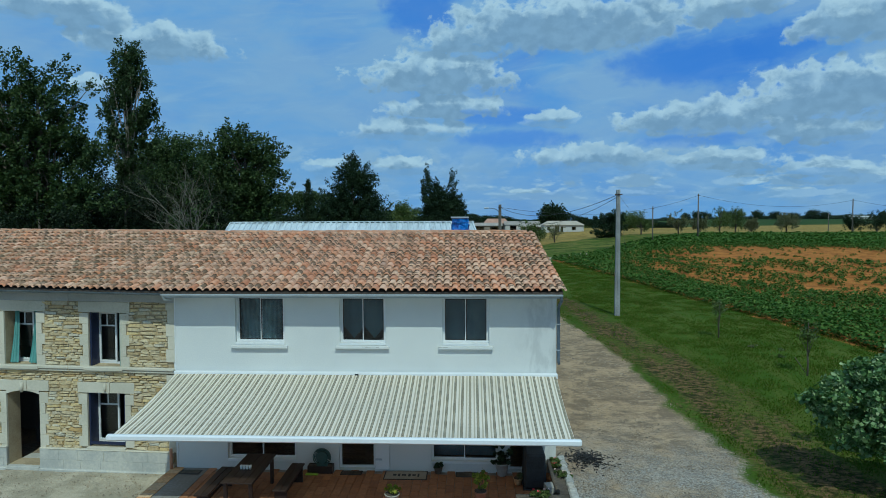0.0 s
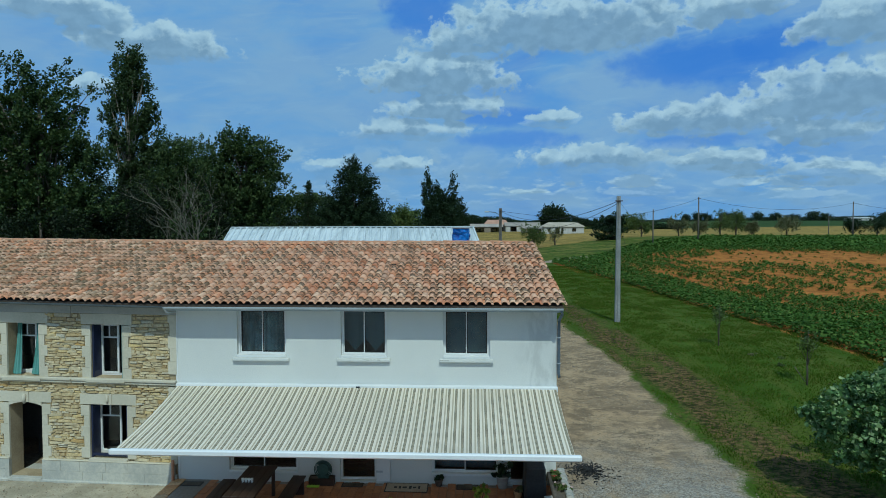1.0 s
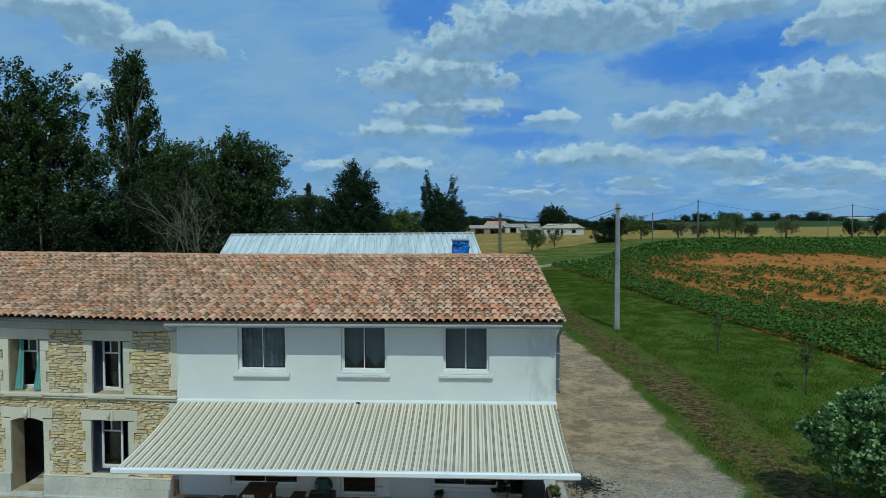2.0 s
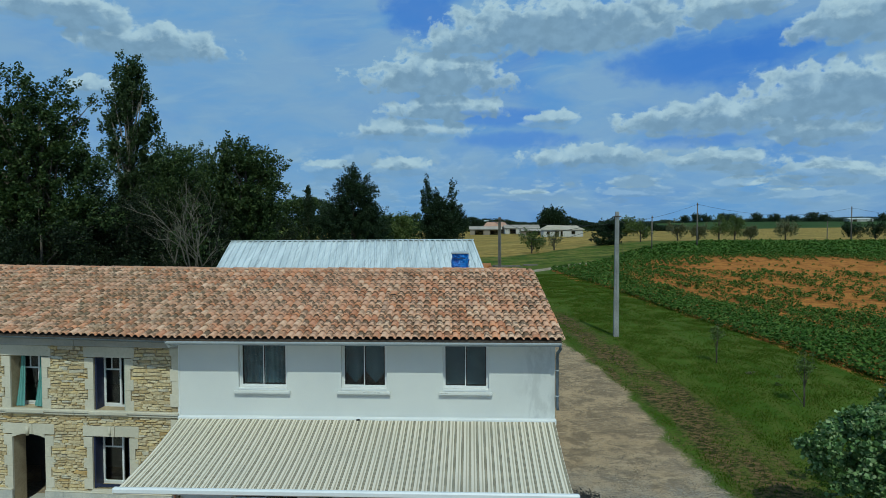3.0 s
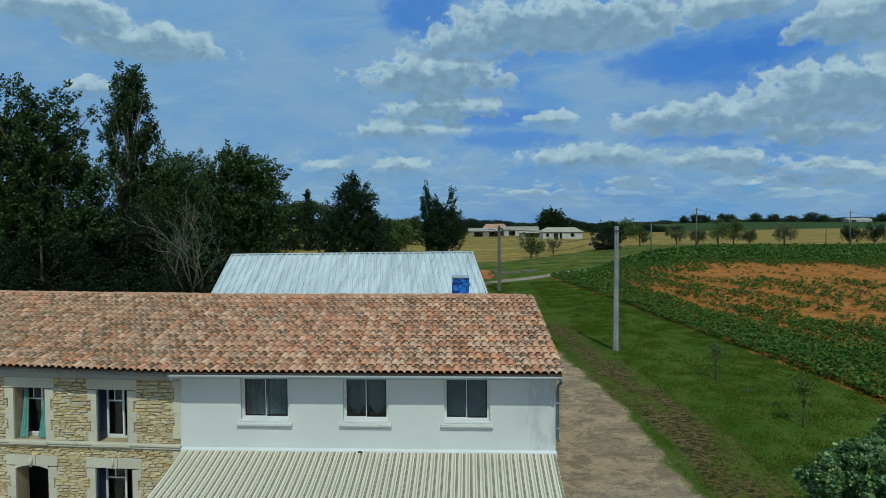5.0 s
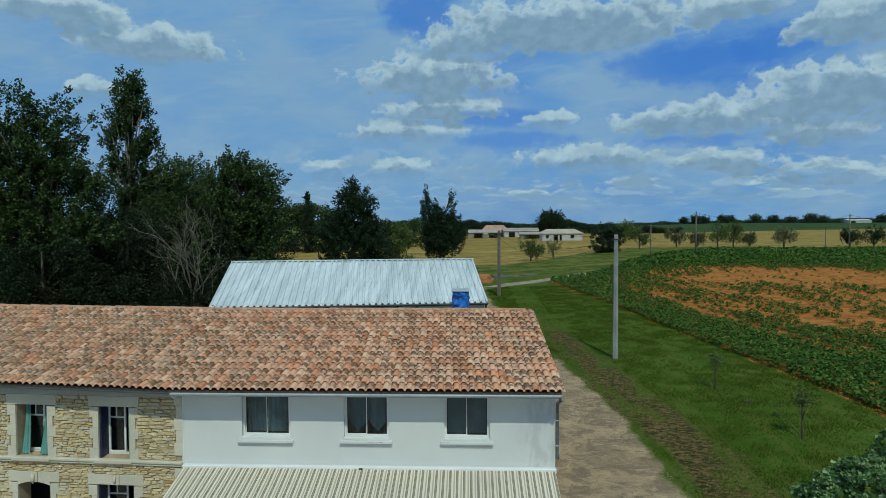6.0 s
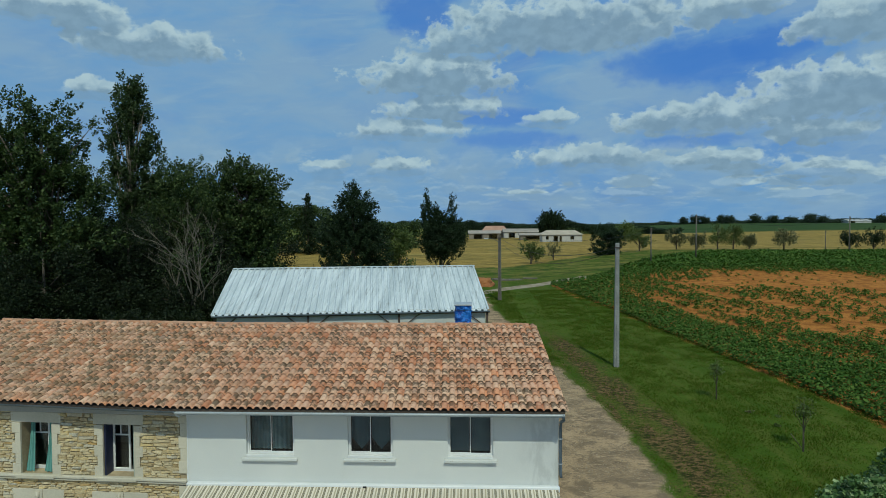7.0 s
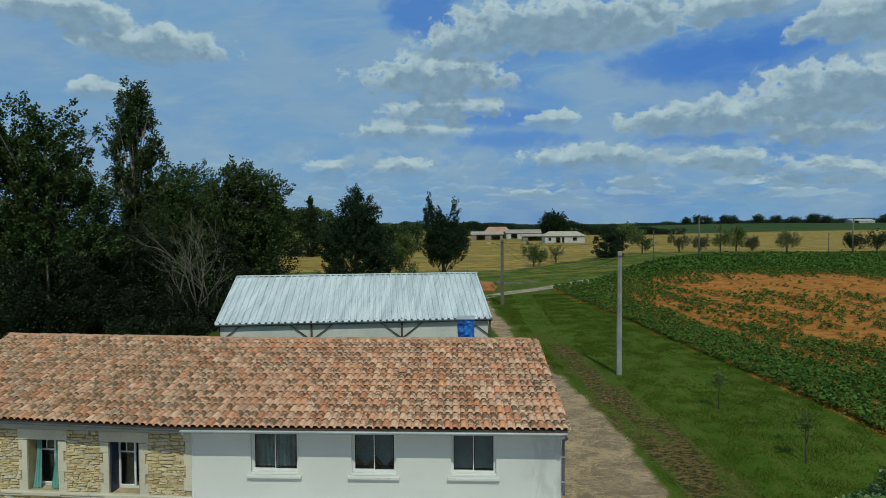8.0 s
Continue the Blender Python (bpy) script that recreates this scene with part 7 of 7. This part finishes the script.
# ---- grass ----
def grass_blades(count, seed):
    g = np.random.default_rng(seed)
    y = -3 + 63 * g.random(count * 3) ** 1.35
    lo, hi = drive_right(y) + 0.10, np.minimum(field_front(y) + 0.4, 0.75 * (y + 17) + 2)
    x = lo + (hi - lo) * g.random(count * 3)
    patch = vnoise(x, y, 0.9, 3)
    keep = (hi > lo) & (g.random(count * 3) < np.clip((patch - 0.25) * 2.0, 0.08, 1)) & ((np.abs(x - np.interp(y, [-3, 1.9, 7.5, 16.7, 25.3, 40], [7.4, 7.2, 6.7, 5.5, 4.5, 3.6])) > 1.2) | (g.random(count * 3) < 0.22)) & (g.random(count * 3) < 0.15 + S(0.0, 1.1, x - drive_right(y) - 0.5 * (vnoise(x, y, 0.8, 2) - 0.3)))
    x, y = x[keep][:count], y[keep][:count]
    n = len(x)
    z = ground_z(x, y)
    edge = np.exp(-((x - drive_right(y)) / 0.3) ** 2) + np.exp(-((x - field_front(y)) / 0.5) ** 2)
    h = (0.025 + 0.04 * g.random(n)) * (1 + 0.25 * edge) * (0.7 + 0.6 * vnoise(x, y, 0.5, 2))
    a = g.random(n) * math.tau
    w = 0.010 + 0.016 * g.random(n) + y * 0.0004
    lean = g.normal(0, 0.5, (n, 2)) * h[:, None]
    sx, sy = np.cos(a) * w, np.sin(a) * w
    b0 = np.stack([x - sx, y - sy, z - 0.01], -1)
    b1 = np.stack([x + sx, y + sy, z - 0.01], -1)
    t1 = np.stack([x + sx * 0.3 + lean[:, 0], y + sy * 0.3 + lean[:, 1], z + h], -1)
    t0 = np.stack([x - sx * 0.3 + lean[:, 0], y - sy * 0.3 + lean[:, 1], z + h], -1)
    return np.stack([b0, b1, t1, t0], 1)


tagged(new("grass", quads_mesh("grass", grass_blades(150000, 77), M_grass)), "short mown green grass with drier tufts", "grass", "", "stuff")


# ---- loose stones on the drive ----
def loose_stones(count, seed):
    g = np.random.default_rng(seed)
    y = -4 + 34 * g.random(count * 2) ** 1.4
    x = np.where(g.random(count * 2) < 0.8, 0.25 + (drive_right(y) + 0.1 - 0.25) * g.random(count * 2), -16.5 + 5.7 * g.random(count * 2))
    ok = ((x > 0.25) | ((y < -0.2) & (y > -2.6) & (x < -10.7))) & (vnoise(x, y, 0.8, 3) + 0.25 * g.random(count * 2) > 0.52)
    x, y = x[ok][:count], y[ok][:count]
    n = len(x)
    r = (0.010 + 0.020 * g.random(n) ** 2.5)[:, None]
    c = np.stack([x, y, ground_z(x, y) + r[:, 0] * 0.3], -1)
    a = g.random(n) * math.tau
    u = np.stack([np.cos(a), np.sin(a), np.zeros(n)], -1) * r * (0.8 + 0.6 * g.random((n, 1)))
    w = np.stack([-np.sin(a), np.cos(a), np.zeros(n)], -1) * r
    top = c + np.stack([g.normal(0, 0.2, n), g.normal(0, 0.2, n), np.full(n, 0.9)], -1) * r
    P = [c + u, c + w, c - u, c - w]
    V = np.stack([*P, top], 1)
    F4 = []
    for i in range(4):
        F4.append([i, (i + 1) % 4, 4])
    me_ = bpy.data.meshes.new("gravel")
    me_.vertices.add(n * 5)
    me_.vertices.foreach_set("co", V.astype(np.float32).ravel())
    idx_ = (np.arange(n)[:, None, None] * 5 + np.array(F4)[None]).reshape(-1)
    me_.loops.add(len(idx_))
    me_.loops.foreach_set("vertex_index", idx_.astype(np.int32))
    me_.polygons.add(n * 4)
    me_.polygons.foreach_set("loop_start", np.arange(n * 4, dtype=np.int32) * 3)
    me_.update(calc_edges=True)
    me_.validate()
    me_.materials.append(per_piece("loose gravel", [(0, (0.18, 0.145, 0.105)), (0.4, (0.32, 0.25, 0.165)), (0.8, (0.45, 0.355, 0.24)), (1, (0.12, 0.10, 0.08))], 0.95, True, 30, 0.2))
    return me_


tagged(new("gravel", loose_stones(22000, 55)), "small loose grey and tan stones on the drive", "gravel", "", "stuff")

# ---- roof tiles ----
COLS_W, ROWS_N = 50, 15
PITCH, COURSE = 0.2104, RUN / 15


def tile_profile():
    pts = []
    for i in range(8):
        a = math.pi * (0.04 + 0.92 * i / 7)
        pts.append((0.076 - 0.077 * math.cos(a), -0.006 + 0.064 * math.sin(a) ** 0.8))
    pts += [(0.165, -0.016), (0.190, -0.017), (PITCH + 0.006, -0.002)]
    return pts


def tile_mesh(name, mat, seed):
    g = random.Random(seed)
    prof = tile_profile()
    verts, faces = [], []
    L = COURSE + 0.055
    taper = g.uniform(0.0, 0.008)
    for vv, lift in ((0.0, 0.042), (L * 0.5, 0.021), (L, 0.0)):
        for u_, w_ in prof:
            verts.append((u_ + g.uniform(-0.001, 0.001) + taper * (u_ - 0.08) * (vv == 0), vv + g.uniform(-0.005, 0.005) * (vv == 0), w_ + lift))
    n = len(prof)
    for r in (0, n):
        for i in range(n - 1):
            faces.append((r + i, r + i + 1, r + n + i + 1, r + n + i))
    for u_, w_ in prof:
        verts.append((u_, 0.004, w_ + 0.042 - 0.016))
    for i in range(n - 1):
        faces.append((3 * n + i, 3 * n + i + 1, i + 1, i))
    me = bpy.data.meshes.new(name)
    me.from_pydata(verts, [], faces)
    me.materials.append(mat)
    for p in me.polygons:
        p.use_smooth = p.index < 2 * (n - 1)
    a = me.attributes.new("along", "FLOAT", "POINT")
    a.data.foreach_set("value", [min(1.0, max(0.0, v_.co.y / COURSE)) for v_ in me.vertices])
    me.update()
    return me


tile_meshes = [tile_mesh("tile", M_tile, s) for s in range(4)]
SLOPE_M = pose(0, EAVE_Y - 0.03, EAVE_Z + 0.0, math.degrees(SLOPE), 0, 0)
BACK_M = pose(0, 2 * RIDGE_Y - EAVE_Y + 0.03, EAVE_Z, math.degrees(SLOPE), 0, 180)
g = random.Random(4)
joined = {"stone_house": [], "white_house": []}
bpy.context.view_layer.update()
inv = {h.name: roofs[h.name].matrix_world.inverted() for h in (stone_house, white_house)}
protov = [np.array([v_.co[:] for v_ in me_.vertices]) for me_ in tile_meshes]
protof = [np.array([p.vertices[:] for p in me_.polygons]) for me_ in tile_meshes]


def tile_matrix(base, x, r, lean=0.0):
    x -= lean * r / ROWS_N * min(1.0, max(0.0, (x + 7.0) / 7.0))
    return base @ pose(x + g.uniform(-0.006, 0.006), r * COURSE + g.uniform(-0.007, 0.007), g.uniform(-0.003, 0.005), g.uniform(-0.5, 0.5), g.uniform(-1.2, 1.2), g.uniform(-0.7, 0.7))


x_right = XR + 0.10 - 0.145
for house, c0, c1 in (("white_house", 0, COLS_W), ("stone_house", COLS_W, COLS_W + 44)):
    for c in range(c0, c1):
        x = x_right - c * PITCH
        for r in range(ROWS_N):
            m = tile_matrix(SLOPE_M, x, r, RAKE)
            k = g.randrange(4)
            if house == "white_house" and r < 6:
                ob = new("tile", tile_meshes[k])
                ob.parent = roofs[house]
                ob.matrix_parent_inverse = inv[house]
                ob.matrix_basis = m
            else:
                joined[house].append((k, m))
        for r in range(ROWS_N):
            joined[house].append((g.randrange(4), tile_matrix(BACK_M, -x + RAKE * (x > -0.6), r)))
for house, items in joined.items():
    vs, fs, off = [], [], 0
    for k, m in items:
        a = np.array(m)
        vs.append(protov[k] @ a[:3, :3].T + a[:3, 3])
        fs.append(protof[k] + off)
        off += len(protov[k])
    V, Fc = np.concatenate(vs), np.concatenate(fs)
    if house == "stone_house":
        V = draw_back(V)
    me = bpy.data.meshes.new("tile_field")
    me.from_pydata(V.tolist(), [], Fc.tolist())
    me.materials.append(M_tile_joined)
    n9 = len(protof[0]) // 3
    sm = np.tile(np.r_[np.ones(2 * n9, bool), np.zeros(n9, bool)], len(items))
    me.polygons.foreach_set("use_smooth", sm)
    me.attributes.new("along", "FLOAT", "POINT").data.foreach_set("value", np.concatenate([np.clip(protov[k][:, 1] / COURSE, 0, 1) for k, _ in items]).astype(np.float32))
    ob = new("tile_field", me)
    ob.parent = roofs[house]
    ob.matrix_parent_inverse = inv[house]
    tagged(ob, "weathered pink and brown clay tiles", "", "", "stuff")

# ridge tiles on a bed of orange mortar, verge tiles down the right rake
ridge_me = []
for s in range(3):
    bm = bmesh.new()
    rings = []
    for yy, rr in ((0.0, 0.118), (0.46, 0.098)):
        rings.append([bm.verts.new((yy, rr * math.cos(math.pi * i / 8), rr * 0.75 * math.sin(math.pi * i / 8))) for i in range(9)])
    low = [bm.verts.new((0.0, 0.102 * math.cos(math.pi * i / 8), 0.102 * 0.75 * math.sin(math.pi * i / 8))) for i in range(9)]
    for i in range(8):
        bm.faces.new((rings[0][i + 1], rings[0][i], rings[1][i], rings[1][i + 1])).smooth = True
        bm.faces.new((low[i + 1], low[i], rings[0][i], rings[0][i + 1]))
    bmesh.ops.recalc_face_normals(bm, faces=bm.faces)
    ridge_me.append(mesh_of("ridge_tile", bm, M_ridge))
for house, x0, x1 in (("white_house", XM, XR + 0.02 - RAKE), ("stone_house", XL, XM)):
    x = x0
    while x < x1 - 0.2:
        ob = new("ridge_tile", ridge_me[g.randrange(3)])
        ob.parent = roofs[house]
        ob.matrix_parent_inverse = inv[house]
        ob.matrix_basis = pose(x, RIDGE_Y + g.uniform(-0.01, 0.01), RIDGE_Z + 0.015 + g.uniform(-0.004, 0.010), 0, g.uniform(-1, 1), g.uniform(-1.5, 1.5))
        x += 0.40
    bm = bmesh.new()
    for s in (-1, 1):
        n = int((x1 - x0) / 0.1)
        top = [bm.verts.new((x0 + (x1 - x0) * i / n, RIDGE_Y + s * 0.10, RIDGE_Z + 0.03)) for i in range(n + 1)]
        bot = [bm.verts.new((x0 + (x1 - x0) * i / n, RIDGE_Y + s * (0.15 + g.uniform(0, 0.03)), RIDGE_Z + 0.0 - g.uniform(0.0, 0.02))) for i in range(n + 1)]
        for i in range(n):
            bm.faces.new((top[i], bot[i], bot[i + 1], top[i + 1]))
    bed_ = piece("ridge_mortar", bm, M_mortar, roofs[house], "bed of orange mortar")
    if house == "stone_house":
        drawn_back(bed_)
# vent tile
bm = boxed(-0.10, 0.10, -0.02, 0.22, 0.05, 0.13, 0.02)
bmesh.ops.transform(bm, matrix=SLOPE_M @ pose(-4.66, 2.98, 0.02), verts=bm.verts)
vent = piece("vent_tile", bm, M_ridge, roofs["white_house"], "small clay vent tile")
bm = boxed(-0.07, 0.07, -0.028, -0.018, 0.06, 0.11)
bmesh.ops.transform(bm, matrix=SLOPE_M @ pose(-4.66, 2.98, 0.02), verts=bm.verts)
piece("vent_mouth", bm, M_black, roofs["white_house"])

# ---- rubble stones ----
stone_me, stone_joined_v = [], []
g = random.Random(8)
for s in range(10):
    bm = bmesh.new()
    back = [bm.verts.new((sx * 0.5, 0.5, sz * 0.5)) for sx, sz in ((-1, -1), (1, -1), (1, 1), (-1, 1))]
    front = []
    for sx, sz in ((-1, -1), (0, -1), (1, -1), (1, 1), (0, 1), (-1, 1)):
        front.append(bm.verts.new((sx * (0.42 + g.uniform(-0.06, 0.05)) if sx else g.uniform(-0.15, 0.15), -0.5 + g.uniform(-0.25, 0.2), sz * (0.36 + g.uniform(-0.10, 0.10)))))
    bm.faces.new((front[0], front[1], front[4], front[5]))
    bm.faces.new((front[1], front[2], front[3], front[4]))
    bm.faces.new((back[0], back[1], front[2], front[1], front[0]))
    bm.faces.new((back[1], back[2], front[3], front[2]))
    bm.faces.new((back[2], back[3], front[5], front[4], front[3]))
    bm.faces.new((back[3], back[0], front[0], front[5]))
    bmesh.ops.recalc_face_normals(bm, faces=bm.faces)
    stone_me.append(mesh_of("rubble_stone", bm, M_rubble))
STRIPS = [(-14.28, -13.12, 2.95, 4.752, True), (-11.83, -10.67, 2.95, 4.752, True), (-16.75, -15.60, 2.95, 4.752, False), (-14.23, -13.20, 0.60, 2.50, False),
          (-11.73, -10.69, 0.60, 2.50, False), (-16.71, -15.59, 0.60, 2.50, False), (-17.1, -10.69, 2.50, 2.785, False), (XL + 0.1, -18.05, 0.60, 4.75, False)]
rest = []
inv_s = stone_house.matrix_world.inverted()
made = 0
for x0, x1, z0, z1, single in STRIPS:
    z = z0
    while z < z1 - 0.02:
        h = min(g.uniform(0.05, 0.105), z1 - z)
        if z1 - z - h < 0.03:
            h = z1 - z
        x = x0 + g.uniform(-0.05, 0.0)
        while x < x1:
            w = min(g.uniform(0.12, 0.42) * (0.7 + h * 5), x1 - x + 0.02)
            if x1 - x - w < 0.06:
                w = x1 - x
            d = g.uniform(0.035, 0.06)
            wave = (0.016 * math.sin(x * 4.1 + z * 9) + 0.010 * math.sin(x * 11 + z * 5)) * min(1, (z1 - z - h) * 8 + 0.1, (z - z0) * 8 + 0.1)
            m = pose(x + w / 2, 0.02 - g.uniform(0.0, 0.016), z + h / 2 + wave + g.uniform(-0.006, 0.006), g.uniform(-8, 4), g.uniform(-5.0, 5.0), g.uniform(-3, 3)) @ Matrix.Diagonal((w - 0.006, d, h * g.uniform(0.85, 1.12) - 0.003, 1))
            k = g.randrange(10)
            if single and made < 300:
                ob = new("rubble_stone", stone_me[k])
                ob.parent = stone_house
                ob.matrix_parent_inverse = inv_s
                ob.matrix_basis = m
                made += 1
            else:
                rest.append((k, m))
            x += w
        z += h
verts, faces = [], []
for k, m in rest:
    o = len(verts)
    verts += [tuple(m @ v_.co) for v_ in stone_me[k].vertices]
    faces += [tuple(i + o for i in p.vertices) for p in stone_me[k].polygons]
me = bpy.data.meshes.new("rubble_field")
me.from_pydata(verts, [], faces)
me.materials.append(M_rubble_joined)
ob = new("rubble_field", me)
ob.parent = stone_house
ob.matrix_parent_inverse = inv_s
tagged(ob, "thin-bedded honey-coloured rubble stones", "", "", "stuff")

# the stone half is the older: it stands a little askew of the white one, hinged at their seam
stone_house.matrix_world = pose(XM, 0, 1.0) @ pose(0, 0, 0, 0, 0.60, -1.7) @ pose(-XM, 0, -1.0) @ stone_house.matrix_world
